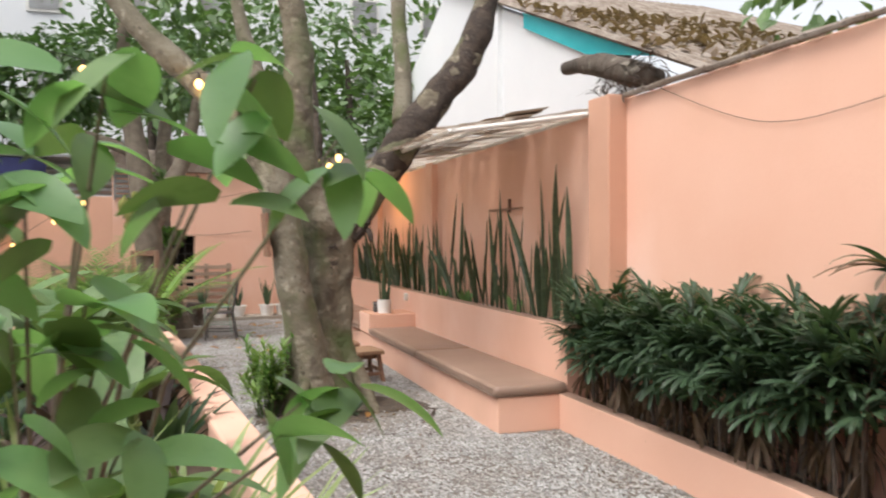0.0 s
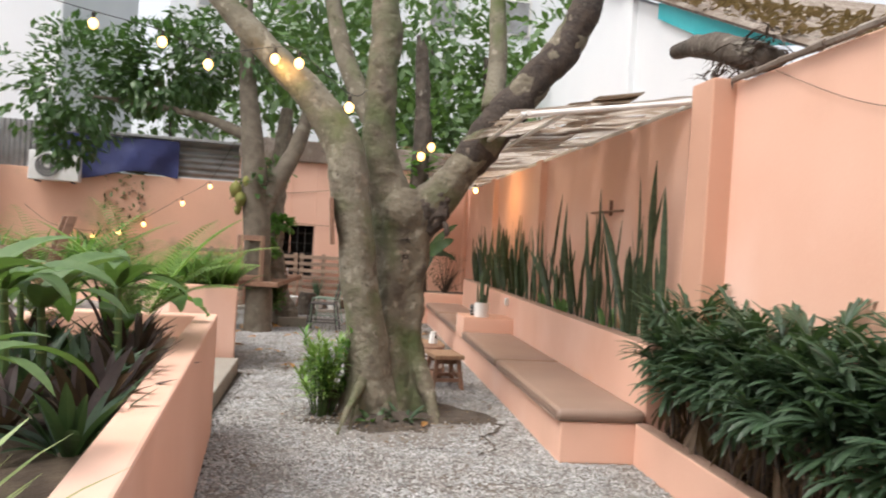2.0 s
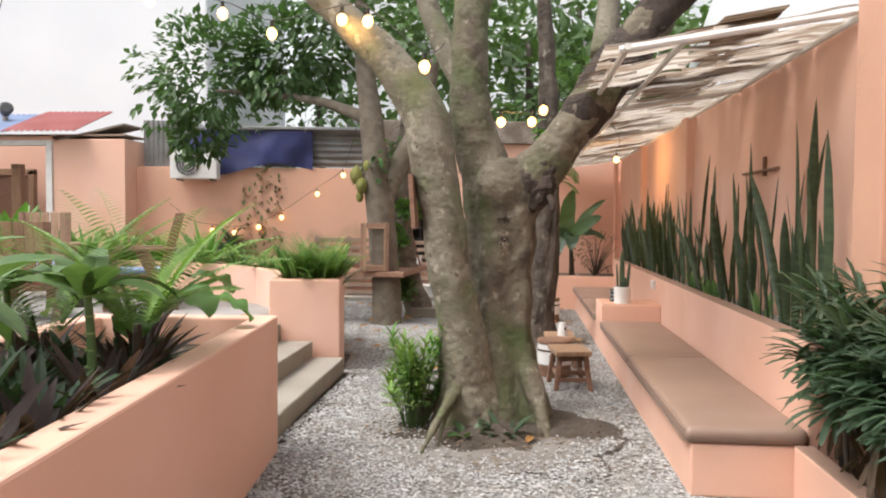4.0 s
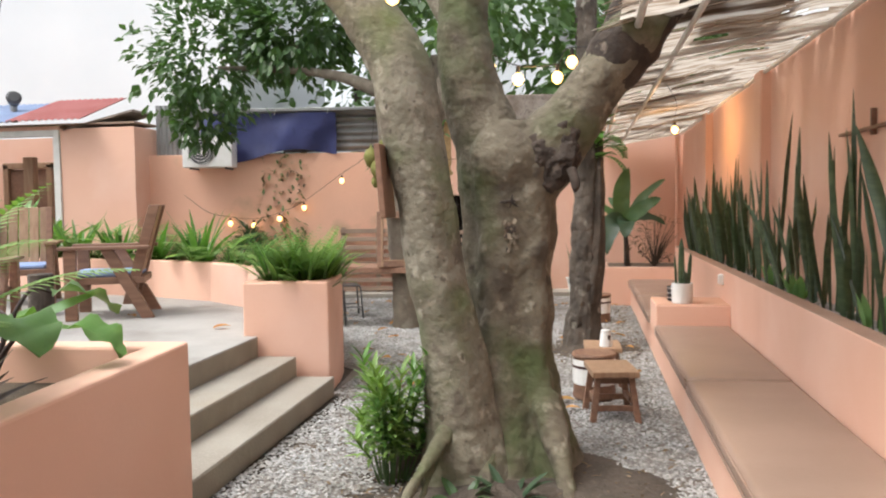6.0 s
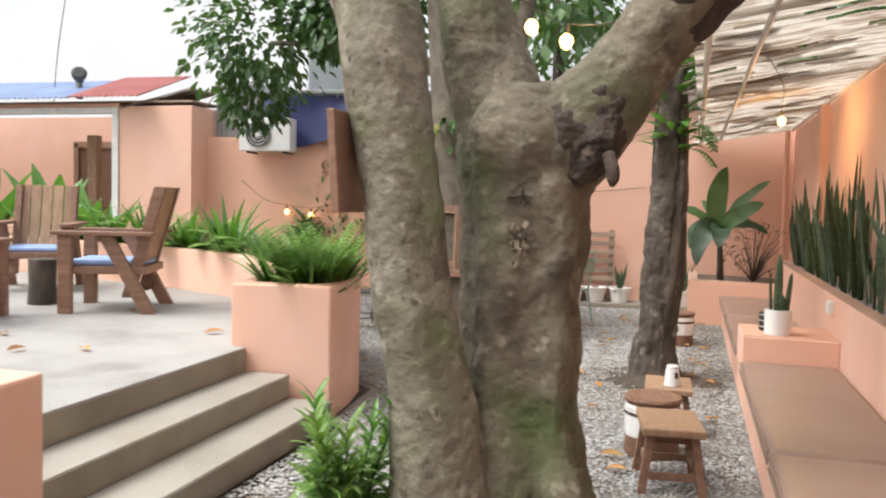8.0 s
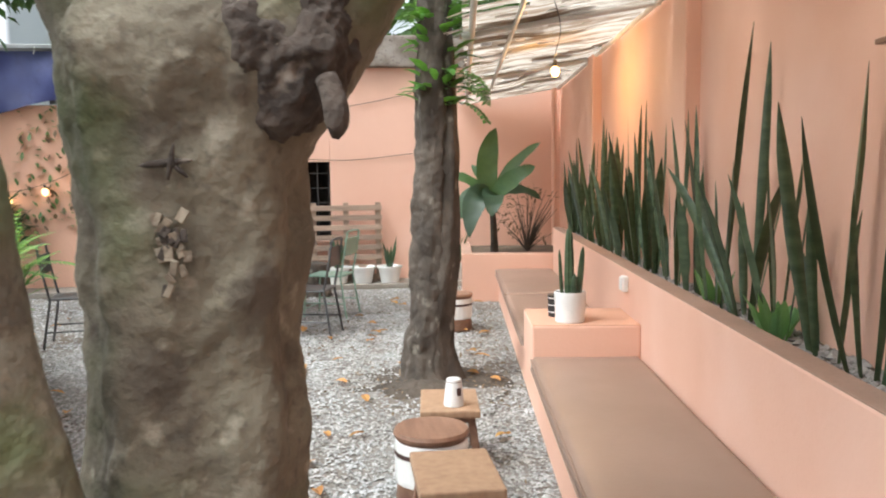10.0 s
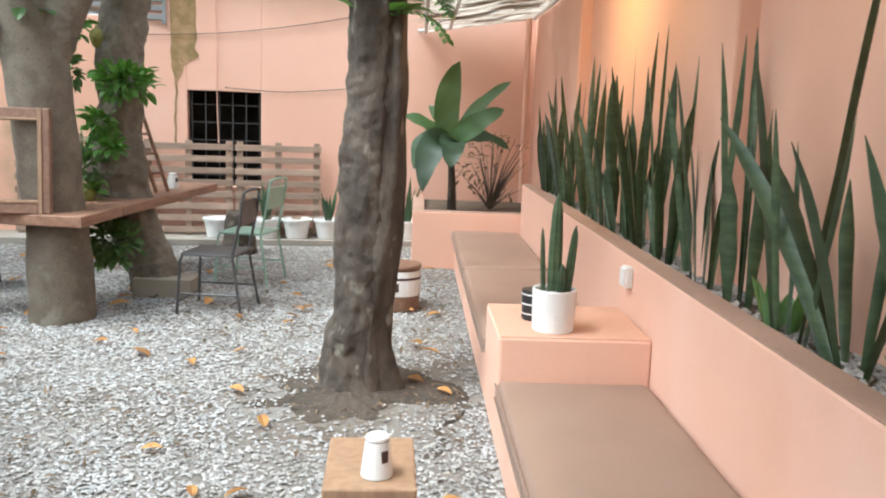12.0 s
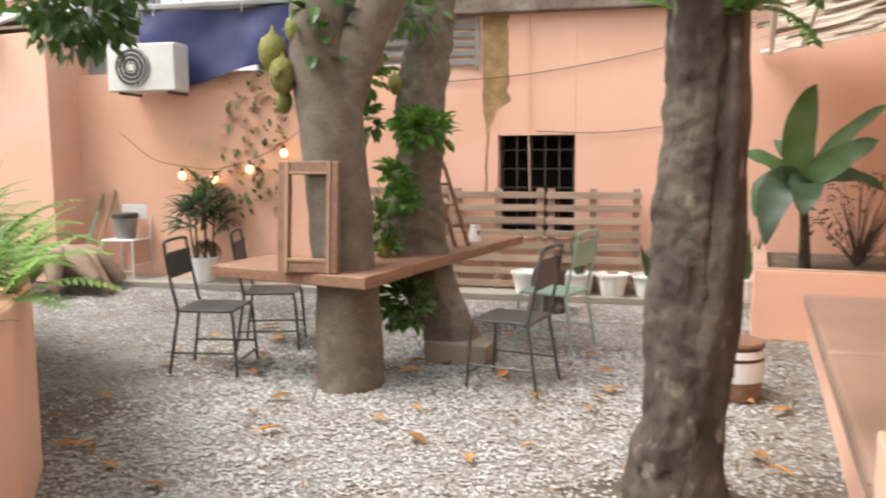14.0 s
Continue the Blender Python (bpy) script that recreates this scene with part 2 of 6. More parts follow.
LEAF_FERN = leaf_mat("yellow_green_fern", (0.14, 0.25, 0.055), (0.21, 0.33, 0.095), 0.5)
LEAF_DRY = leaf_mat("dry_fallen_leaf", (0.36, 0.16, 0.06), (0.45, 0.27, 0.08), 0.7, 0.5)
FRUIT = mat("green_jackfruit", (0.16, 0.17, 0.035), 0.8, 0, (0.22, 0.20, 0.06), 12, bump=0.8, bscale=60)
LEAF_DULL = leaf_mat("dead_roof_leaf", (0.13, 0.09, 0.06), (0.20, 0.15, 0.11), 0.9, 0.5)
BULB = glow_mat("warm_bulb", (1.0, 0.58, 0.19), 2.4)
CABLE = mat("black_cable", (0.02, 0.018, 0.016), 0.6)
STRIPE = mat("dark_printed_band", (0.06, 0.03, 0.025), 0.6)


# ---- building helpers ----
class Geo:
    """Vertices and faces of one mesh."""

    def __init__(self):
        self.v, self.f = [], []

    def add(self, verts, faces):
        k = len(self.v)
        self.v += [tuple(p) for p in verts]
        self.f += [tuple(i + k for i in q) for q in faces]
        return self

    def mesh(self, name, material, smooth=False):
        me = bpy.data.meshes.new(name)
        me.from_pydata(self.v, [], self.f)
        me.materials.append(material)
        if smooth:
            me.shade_smooth()
        me.update()
        return me


def bm_mesh(bm, name, material, smooth=False):
    me = bpy.data.meshes.new(name)
    bm.to_mesh(me)
    bm.free()
    me.materials.append(material)
    if smooth:
        me.shade_smooth()
    return me


def solid(name, shape, material, label="", category="", kind="", group="", smooth=False):
    """A top-level object from a Geo or bmesh."""
    me = shape.mesh(name, material, smooth) if isinstance(shape, Geo) else bm_mesh(shape, name, material, smooth)
    return tagged(new(name, me), label, category, group, kind)


def thing(name, label, category, m=None, group="", kind=""):
    ob = new(name)
    ob.empty_display_size = 0.1
    if m is not None:
        ob.matrix_basis = m
    return tagged(ob, label, category, group, kind)


def part(name, shape, material, parent, label="", smooth=False, m=None):
    me = shape if isinstance(shape, bpy.types.Mesh) else shape.mesh(name, material, smooth) if isinstance(shape, Geo) else bm_mesh(shape, name, material, smooth)
    ob = new(name, me)
    ob.parent = parent
    if m is not None:
        ob.matrix_basis = m
    return tagged(ob, label)


def block(x0, x1, y0, y1, z0, z1, r=0.012, segs=2):
    """A box with rounded edges."""
    bm = bmesh.new()
    bmesh.ops.create_cube(bm, size=1, matrix=Matrix.Translation(((x0 + x1) / 2, (y0 + y1) / 2, (z0 + z1) / 2)) @ Matrix.Diagonal((x1 - x0, y1 - y0, z1 - z0, 1)))
    if r:
        bmesh.ops.bevel(bm, geom=bm.edges[:], offset=r, segments=segs, profile=0.5, affect="EDGES")
    return bm


def merge(*bms):
    out = bmesh.new()
    for b in bms:
        me = bpy.data.meshes.new("tmp")
        b.to_mesh(me)
        b.free()
        out.from_mesh(me)
        bpy.data.meshes.remove(me)
    return out


def prism(poly, z0, z1, r=0.012):
    """An upright block on a polygon."""
    bm = bmesh.new()
    lo = [bm.verts.new((x, y, z0)) for x, y in poly]
    f = bm.faces.new(lo)
    bm.normal_update()
    if f.normal.z > 0:
        f.normal_flip()
    ex = bmesh.ops.extrude_face_region(bm, geom=[f])
    bmesh.ops.translate(bm, vec=(0, 0, z1 - z0), verts=[e for e in ex["geom"] if isinstance(e, bmesh.types.BMVert)])
    bmesh.ops.recalc_face_normals(bm, faces=bm.faces[:])
    if r:
        bmesh.ops.bevel(bm, geom=bm.edges[:], offset=r, segments=2, profile=0.5, affect="EDGES")
    return bm


def tube(pts, radii, seg=10, g=None, rough=0.0, seed=0.0, cap=True, flute=0.0):
    """A round limb along points, with its own radii and an uneven skin."""
    g = g or Geo()
    pts = [Vector(p) for p in pts]
    n = len(pts)
    rings = []
    side = None
    for i, p in enumerate(pts):
        t = (pts[min(i + 1, n - 1)] - pts[max(i - 1, 0)]).normalized()
        if side is None:
            side = t.orthogonal().normalized()
        side = (side - t * side.dot(t)).normalized()
        up = t.cross(side)
        ring = []
        for k in range(seg):
            a = 2 * math.pi * k / seg
            d = side * math.cos(a) + up * math.sin(a)
            r = radii[i]
            if rough:
                q = p + d * r
                r *= 1 + rough * noise.noise(q * 3.1 + Vector((seed, 0, 0))) + rough * 0.45 * noise.noise(q * 9 + Vector((0, seed, 0)))
            if flute:
                r *= 1 + flute * noise.noise(Vector((math.cos(a) * 1.9 + seed, math.sin(a) * 1.9, p.z * 0.55)))
            ring.append(p + d * r)
        rings.append(ring)
    v = [q for ring in rings for q in ring]
    f = [(i * seg + k, i * seg + (k + 1) % seg, (i + 1) * seg + (k + 1) % seg, (i + 1) * seg + k) for i in range(n - 1) for k in range(seg)]
    if cap:
        f += [tuple(range(seg))[::-1], tuple((n - 1) * seg + k for k in range(seg))]
    return g.add(v, f)


def smooth_path(pts, n):
    """Catmull-Rom through points of (x, y, z, radius)."""
    p = [pts[0], *pts, pts[-1]]
    out = []
    for i in range(n):
        u = i / (n - 1) * (len(pts) - 1)
        k = min(int(u), len(pts) - 2)
        u -= k
        a, b, c, d = (np.array(q, float) for q in p[k : k + 4])
        out.append(0.5 * (2 * b + (c - a) * u + (2 * a - 5 * b + 4 * c - d) * u * u + (3 * b - a - 3 * c + d) * u**3))
    return [tuple(q[:3]) for q in out], [max(float(q[3]), 0.002) for q in out]


def limb(pts, n=24, seg=14, rough=0.12, seed=0.0, g=None, flute=0.0):
    p, r = smooth_path(pts, n)
    return tube(p, r, seg, g, rough, seed, True, flute)


def lathe(profile, seg=24, g=None, at=(0, 0, 0)):
    g = g or Geo()
    v, f = [], []
    for r, z in profile:
        for k in range(seg):
            a = 2 * math.pi * k / seg
            v.append((at[0] + r * math.cos(a), at[1] + r * math.sin(a), at[2] + z))
    n = len(profile)
    for i in range(n - 1):
        for k in range(seg):
            f.append((i * seg + k, i * seg + (k + 1) % seg, (i + 1) * seg + (k + 1) % seg, (i + 1) * seg + k))
    f.append(tuple(range(seg))[::-1])
    f.append(tuple((n - 1) * seg + k for k in range(seg)))
    return g.add(v, f)


def blade(g, base, way, length, width, droop=0.0, segs=5, fold=0.15, twist=0.0, shape="leaf", up=(0, 0, 1)):
    """One leaf: a folded strip that starts along way and droops."""
    d = Vector(way).normalized()
    upv = Vector(up)
    side = d.cross(upv)
    if side.length < 0.05:
        side = d.cross(Vector((1, 0.3, 0)))
    side.normalize()
    side.rotate(Matrix.Rotation(twist, 3, d))
    p = Vector(base)
    verts, faces = [], []
    for i in range(segs + 1):
        u = i / segs
        if shape == "leaf":
            w = math.sin(math.pi * min(1, (u * 0.94 + 0.05)) ** 0.8) ** 0.8
        elif shape == "sword":
            w = (0.45 + 0.55 * math.sin(min(1.0, u / 0.55) * math.pi / 2)) * (1 + 0.08 * math.sin(u * 15 + length * 40)) if u < 0.74 else max(0.02, (1 - u) / 0.26) ** 0.75
        elif shape == "strap":
            w = min(1.0, 0.3 + 2.2 * u) if u < 0.8 else max(0.15, (1 - u) / 0.2) ** 0.5
        else:
            w = (1 - u) ** 0.6 * min(1, u * 6 + 0.3)
        w = max(w, 0.02) * width / 2
        nrm = side.cross(d).normalized()
        verts += [p - side * w + nrm * fold * w, p, p + side * w + nrm * fold * w]
        if i < segs:
            k = 3 * i
            faces += [(k, k + 1, k + 4, k + 3), (k + 1, k + 2, k + 5, k + 4)]
        p = p + d * (length / segs)
        d = (d + Vector((0, 0, -droop / segs))).normalized()
        side = (side - d * side.dot(d)).normalized()
    g.add(verts, faces)
    return p


def arc_leaf(g, base, bend, tip, width, facing, segs=12, fold=0.22):
    """A broad leaf along a bent midrib, with wavy sides."""
    a, b, c, n0 = Vector(base), Vector(bend), Vector(tip), Vector(facing)
    k0 = len(g.v)
    for i in range(segs + 1):
        u = i / segs
        p = a * (1 - u) ** 2 + b * 2 * u * (1 - u) + c * u * u
        d = ((b - a) * (1 - u) + (c - b) * u).normalized()
        side = d.cross(n0).normalized()
        nrm = side.cross(d)
        w = width / 2 * max(0.03, math.sin(math.pi * min(1.0, 0.06 + u * 0.94)) ** 0.6 if u > 0.12 else 0.12)
        e = 0.08 * width * math.sin(17 * u + a.x * 9)
        g.v += [tuple(p - side * w + nrm * (fold * w + e)), tuple(p), tuple(p + side * w + nrm * (fold * w - e))]
        if i < segs:
            k = k0 + 3 * i
            g.f += [(k, k + 1, k + 4, k + 3), (k + 1, k + 2, k + 5, k + 4)]
    return g


def rnd(a, b):
    return random.uniform(a, b)


def leafy(g, centre, size, count, leaf, width, droop=0.6, fold=0.2):
    """Leaves scattered in a lumpy crown, denser outside, with gaps."""
    c = Vector(centre)
    made = 0
    while made < count:
        d = Vector((random.gauss(0, 1), random.gauss(0, 1), random.gauss(0, 1))).normalized()
        r = rnd(0.25, 1.0) ** 0.6
        q = c + Vector((d.x * size[0] * r, d.y * size[1] * r, d.z * size[2] * r))
        if noise.noise(q * 1.9) < -0.12:
            made += 0.25
            continue
        way = (d + Vector((rnd(-0.8, 0.8), rnd(-0.8, 0.8), rnd(-0.9, 0.3)))).normalized()
        blade(g, q, way, leaf * rnd(0.65, 1.2), width * rnd(0.7, 1.2), droop, 2, fold, rnd(-0.9, 0.9))
        made += 1
    return g


def wpart(name, shape, material, parent, label="", smooth=False):
    """A part given in the world's own coordinates."""
    ob = part(name, shape, material, parent, label, smooth)
    m = parent.matrix_basis if parent.parent is None else parent.parent.matrix_basis @ parent.matrix_parent_inverse @ parent.matrix_basis
    ob.matrix_parent_inverse = m.inverted()
    return ob


def far_y(x):
    """The far wall runs a little askew."""
    return 15.92 + 0.14 * x


# ---- structure ----
SKEW = math.degrees(math.atan(0.14))
bm = bmesh.new()
bmesh.ops.create_grid(bm, x_segments=8, y_segments=8, size=250, matrix=Matrix.Translation((0, 0, -0.012)))
solid("ground", bm, DIRT, "bare grey-brown soil under and around the yard", "ground", "structure")

grit = prism([(3.36, -4), (3.36, 5.28), (2.8, 5.28), (2.8, 14.45), (2.37, 14.45), (2.37, 15.75), (-5.2, 14.7), (-5.2, 12.6), (-2.8, 11.7), (0.0, 9.5), (0.1, 8.5), (0.3, 8.4), (0.3, 5.8), (0.85, 0.1), (0.85, -4)], -0.01, 0.003, 0)
solid("gravel_bed", grit, GRIT, "fine grey grit between the gravel stones", "ground", "structure")

# right-hand boundary wall and its piers
solid("wall_east", block(3.75, 3.95, 2.2, 4.9, 0, 2.72, 0.01), PINK, "peach painted plaster boundary wall with a rough coping", "wall", "structure")
solid("wall_east_far", block(3.752, 3.95, 5.2, 16.45, 0, 2.74, 0.01), PINK, "peach painted plaster wall behind the raised bed", "wall", "structure")
# the first two piers get darker peach in place of shade on their faces
for y0, y1, x0, z in ((4.88, 5.22, 3.585, 2.75), (2.035, 2.3, 3.735, 3.6), (9.92, 10.2, 3.66, 2.70), (13.2, 13.5, 3.66, 2.70)):
    solid("pier", block(x0, 3.96, y0, y1, 0, z, 0.012), PINK_WORN_SHADED if y0 < 6 else PINK, "square peach plastered pier of the boundary wall", "pier", "structure", "wall piers")
# darker peach stands in for the shade over this near stretch
solid("wall_east_near", block(3.92, 4.1, -6, 2.034, 0, 3.6, 0.01), PINK_WORN_SHADED, "taller peach plastered stretch of boundary wall", "wall", "structure")
g = Geo()
for i in range(40):
    y = 2.3 + i * 0.15
    if y > 4.8:
        break
    tube([(3.70 + rnd(0, 0.02), y, 2.735), (3.70 + rnd(0, 0.02), y + 0.16, 2.735)], [0.022, 0.022], 6, g, 0.3, i)
solid("coping", g, ROOF_BROWN, "thin crumbling mortar coping along the wall top", "coping", "structure")

# raised bed behind the bench
solid("bed_wall", merge(block(3.42, 3.53, 5.3, 14.43, 0, 0.865, 0.012), block(3.53, 3.75, 5.3, 5.41, 0, 0.863, 0.01)), PINK, "peach plastered retaining wall of the raised bed", "planter wall", "structure")
solid("bed_soil", block(3.53, 3.752, 5.41, 14.43, 0.3, 0.815, 0.0), SOIL, "dark soil filling the raised bed", "soil", "structure")
solid("bench_base", block(2.785, 3.42, 5.27, 14.43, 0, 0.30, 0.014), PINK, "long peach plastered masonry bench base", "bench", "structure")
solid("bench_side_table", block(2.762, 3.42, 9.91, 10.53, 0.299, 0.575, 0.012), PINK, "peach plastered masonry block table set into the bench", "side table", "structure")
solid("side_table_top", block(2.767, 3.416, 9.915, 10.525, 0.571, 0.5785, 0.002), PINK_WORN_SHADED, "worn dusty top of the masonry side table", "side table", "structure")
solid("banana_planter", merge(block(2.36, 3.75, 14.432, 14.55, 0, 0.568, 0.012), block(2.36, 2.48, 14.55, 16.1, 0, 0.568, 0.012)), PINK, "low peach plastered corner planter", "planter", "structure")
solid("banana_soil", block(2.48, 3.75, 14.55, 16.25, 0.1, 0.5, 0), SOIL, "dark soil in the corner planter", "soil", "structure")
solid("low_bed_wall", block(3.335, 3.44, -3, 5.268, 0, 0.307, 0.012), PINK, "low peach plastered bed wall along the gravel", "planter wall", "structure")
solid("low_bed_soil", block(3.44, 3.752, -3, 5.3, 0, 0.2, 0), SOIL, "dark soil with dry litter in the low bed", "soil", "structure")
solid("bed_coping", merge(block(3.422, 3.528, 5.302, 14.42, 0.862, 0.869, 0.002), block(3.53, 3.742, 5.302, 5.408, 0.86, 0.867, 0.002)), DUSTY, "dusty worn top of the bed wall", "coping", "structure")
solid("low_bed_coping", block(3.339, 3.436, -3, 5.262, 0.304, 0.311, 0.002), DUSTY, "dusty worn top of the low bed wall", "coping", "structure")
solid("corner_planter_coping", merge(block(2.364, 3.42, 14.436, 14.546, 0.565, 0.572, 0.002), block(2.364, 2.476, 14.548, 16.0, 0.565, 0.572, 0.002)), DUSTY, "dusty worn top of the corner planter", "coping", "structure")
solid("bin_plinth", prism([(3.16, 1.6), (3.5, 1.35), (3.82, 1.65), (3.48, 1.95)], 0, 0.46, 0.01), PINK, "peach plastered plinth under the bin", "plinth", "structure")

# left planter, steps, terrace
PL = [(0.283, 5.84), (0.70, 1.45), (0.80, 0.15), (-0.7, 0.1), (-0.95, 5.75)]
def ring_wall(poly, z, width):
    """A planter wall of even thickness round a polygon (clockwise or not)."""
    out = bmesh.new()
    c = Vector((sum(p[0] for p in poly) / len(poly), sum(p[1] for p in poly) / len(poly)))
    inner = []
    n = len(poly)
    for i in range(n):
        a, b, d = Vector(poly[i - 1]), Vector(poly[i]), Vector(poly[(i + 1) % n])
        e1, e2 = (b - a).normalized(), (d - b).normalized()
        n1, n2 = Vector((-e1.y, e1.x)), Vector((-e2.y, e2.x))
        if n1.dot(c - b) < 0:
            n1 = -n1
        if n2.dot(c - b) < 0:
            n2 = -n2
        m = (n1 + n2).normalized()
        inner.append(b + m * (width / max(0.4, m.dot(n1))))
    vo = [[out.verts.new((p[0], p[1], h)) for p in poly] for h in (0, z)]
    vi = [[out.verts.new((p[0], p[1], h)) for p in inner] for h in (0, z)]
    for i in range(n):
        j = (i + 1) % n
        for quad in ((vo[0][i], vo[0][j], vo[1][j], vo[1][i]), (vi[0][i], vi[1][i], vi[1][j], vi[0][j]), (vo[1][i], vo[1][j], vi[1][j], vi[1][i])):
            out.faces.new(quad)
    bmesh.ops.recalc_face_normals(out, faces=out.faces[:])
    sharp = [e for e in out.edges if len(e.link_faces) == 2 and e.calc_face_angle() > 0.6]
    bmesh.ops.bevel(out, geom=sharp, offset=0.014, segments=2, profile=0.5, affect="EDGES")
    return out, [(p.x, p.y) for p in inner]


wall_bm, inner = ring_wall(PL, 0.89, 0.15)
solid("left_planter", wall_bm, PINK, "long waist-high peach plastered planter", "planter", "structure")
solid("left_planter_soil", prism(inner, 0.2, 0.72, 0), SOIL, "dark soil in the long planter", "soil", "structure")

P2 = [(-0.6, 8.43), (0.08, 8.56), (0.03, 9.0), (-0.06, 9.4), (-0.28, 9.85), (-0.78, 10.4), (-1.75, 11.2), (-2.8, 11.8), (-4.6, 12.3), (-6.5, 12.6), (-6.5, 11.9), (-4.4, 11.5), (-2.9, 11.1), (-2.0, 10.72), (-1.3, 10.15), (-0.82, 9.5), (-0.66, 8.95)]
def curved_planter(poly, z, width, z0=0.0):
    """A planter along a bend: outer and inner sides are walls of their own."""
    n = len(poly)
    out = bmesh.new()
    area = sum(poly[i][0] * poly[(i + 1) % n][1] - poly[(i + 1) % n][0] * poly[i][1] for i in range(n))
    s = 1 if area > 0 else -1
    inner = []
    for i in range(n):
        a, b, d = Vector(poly[i - 1]), Vector(poly[i]), Vector(poly[(i + 1) % n])
        e1, e2 = (b - a).normalized(), (d - b).normalized()
        m = (Vector((-e1.y, e1.x)) + Vector((-e2.y, e2.x))).normalized() * s
        inner.append(b + m * (width / max(0.5, m.dot(Vector((-e1.y, e1.x)) * s))))
    vo = [[out.verts.new((p[0], p[1], h)) for p in poly] for h in (z0, z)]
    vi = [[out.verts.new((p[0], p[1], h)) for p in inner] for h in (z0, z)]
    for i in range(n):
        j = (i + 1) % n
        for quad in ((vo[0][i], vo[0][j], vo[1][j], vo[1][i]), (vi[0][i], vi[1][i], vi[1][j], vi[0][j]), (vo[1][i], vo[1][j], vi[1][j], vi[1][i])):
            out.faces.new(quad)
    bmesh.ops.recalc_face_normals(out, faces=out.faces[:])
    sharp = [e for e in out.edges if len(e.link_faces) == 2 and e.calc_face_angle() > 0.5]
    bmesh.ops.bevel(out, geom=sharp, offset=0.014 if z0 == 0.0 else 0.002, segments=2, profile=0.5, affect="EDGES")
    return out, [(p.x, p.y) for p in inner]


wall_bm, inner2 = curved_planter(P2, 0.912, 0.11)
solid("terrace_planter", wall_bm, PINK, "curved peach plastered planter round the terrace", "planter", "structure")
spare, edge = curved_planter(P2, 0.912, 0.012)
spare.free()
solid("terrace_planter_coping", curved_planter(edge, 0.9155, 0.086, 0.907)[0], PINK_WORN_SHADED, "worn dusty top of the curved planter", "coping", "structure")
solid("terrace_planter_soil", prism(inner2, 0.5, 0.8, 0), SOIL, "dark soil in the curved planter", "soil", "structure")

solid("terrace_floor", prism([(-0.44, 5.845), (-0.48, 8.43), (-0.6, 8.44), (-0.64, 8.95), (-0.8, 9.5), (-1.28, 10.15), (-1.98, 10.72), (-2.9, 11.1), (-4.4, 11.5), (-7.5, 12.0), (-12, 12.5), (-12, 0.0), (-0.75, 0.0), (-0.94, 5.76)], 0.02, 0.48, 0.006), CONC_FLOOR, "smooth pale grey concrete terrace floor", "terrace", "structure")
for i, (a, b, z) in enumerate((((-0.13, 5.86), (-0.17, 8.44), 0.314), ((0.19, 5.9), (0.14, 8.45), 0.157))):
    solid("step", prism([(-0.44 + i * 0.31, 5.845 + 0.01 * i), (a[0], a[1] - 0.04), (b[0], b[1] + 0.03), (-0.48 + i * 0.31, 8.45)], 0.0, z, 0.008), CONCRETE, "worn grey concrete step up to the terrace", "step", "structure", "terrace steps")

# step fronts darker than treads: weathering plus painted-in shade
for x0, y0, x1, y1, z0, z1 in ((-0.441, 5.85, -0.481, 8.42, 0.318, 0.468), (-0.131, 5.84, -0.171, 8.43, 0.161, 0.304), (0.189, 5.87, 0.139, 8.44, 0.004, 0.147)):
    solid("step_riser", prism([(x0 - 0.004, y0), (x0 + 0.005, y0), (x1 + 0.005, y1), (x1 - 0.004, y1)], z0, z1, 0.001), RISER, "weathered concrete step front, darkened further for shade", "riser", "structure", "terrace step fronts")

# far wall with its window, low left part and taller right part
turn = Matrix.Translation((0, 15.92, 0)) @ Matrix.Rotation(math.atan(0.14), 4, "Z")


def far_block(x0, x1, z0, z1, d0=0.0, d1=0.2, r=0.01):
    bm = block(x0, x1, d0, d1, z0, z1, r)
    bm.transform(turn)
    return bm


solid("wall_north_low", far_block(-5.35, -0.92, 0, 2.44), PINK_OLD, "stained peach plaster wall below a tin fence", "wall", "structure")
solid("wall_north", merge(far_block(-0.92, -0.21, 0, 2.95, 0.0), far_block(0.60, 4.0, 0, 2.95, 0.0), far_block(-0.21, 0.60, 1.68, 2.95, 0.0, 0.2, 0.004), far_block(-0.21, 0.60, 0, 0.6, 0.0, 0.2, 0.004)), PINK, "tall peach plaster wall with a barred window", "wall", "structure")
win = thing("window_1", "dark unglazed window with an iron grid", "window", kind="structure")
for k in range(6):
    bm = far_block(-0.2 + 0.02 + k * 0.15, -0.2 + 0.034 + k * 0.15, 0.6, 1.68, 0.09, 0.104, 0)
    part("window_bar", bm, METAL_GREY, win)
for k in range(5):
    bm = far_block(-0.21, 0.6, 0.72 + k * 0.2, 0.732 + k * 0.2, 0.087, 0.101, 0)
    part("window_bar", bm, METAL_GREY, win)
# near-black boxes paint in the darkness of the unlit room
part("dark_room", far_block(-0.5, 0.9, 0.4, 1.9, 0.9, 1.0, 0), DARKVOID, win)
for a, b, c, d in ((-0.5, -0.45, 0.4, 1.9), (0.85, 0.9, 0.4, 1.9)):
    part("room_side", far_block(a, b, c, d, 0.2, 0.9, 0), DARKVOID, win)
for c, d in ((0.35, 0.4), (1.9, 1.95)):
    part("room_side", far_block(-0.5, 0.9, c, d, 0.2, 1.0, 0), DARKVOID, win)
g = Geo()
rows = 80
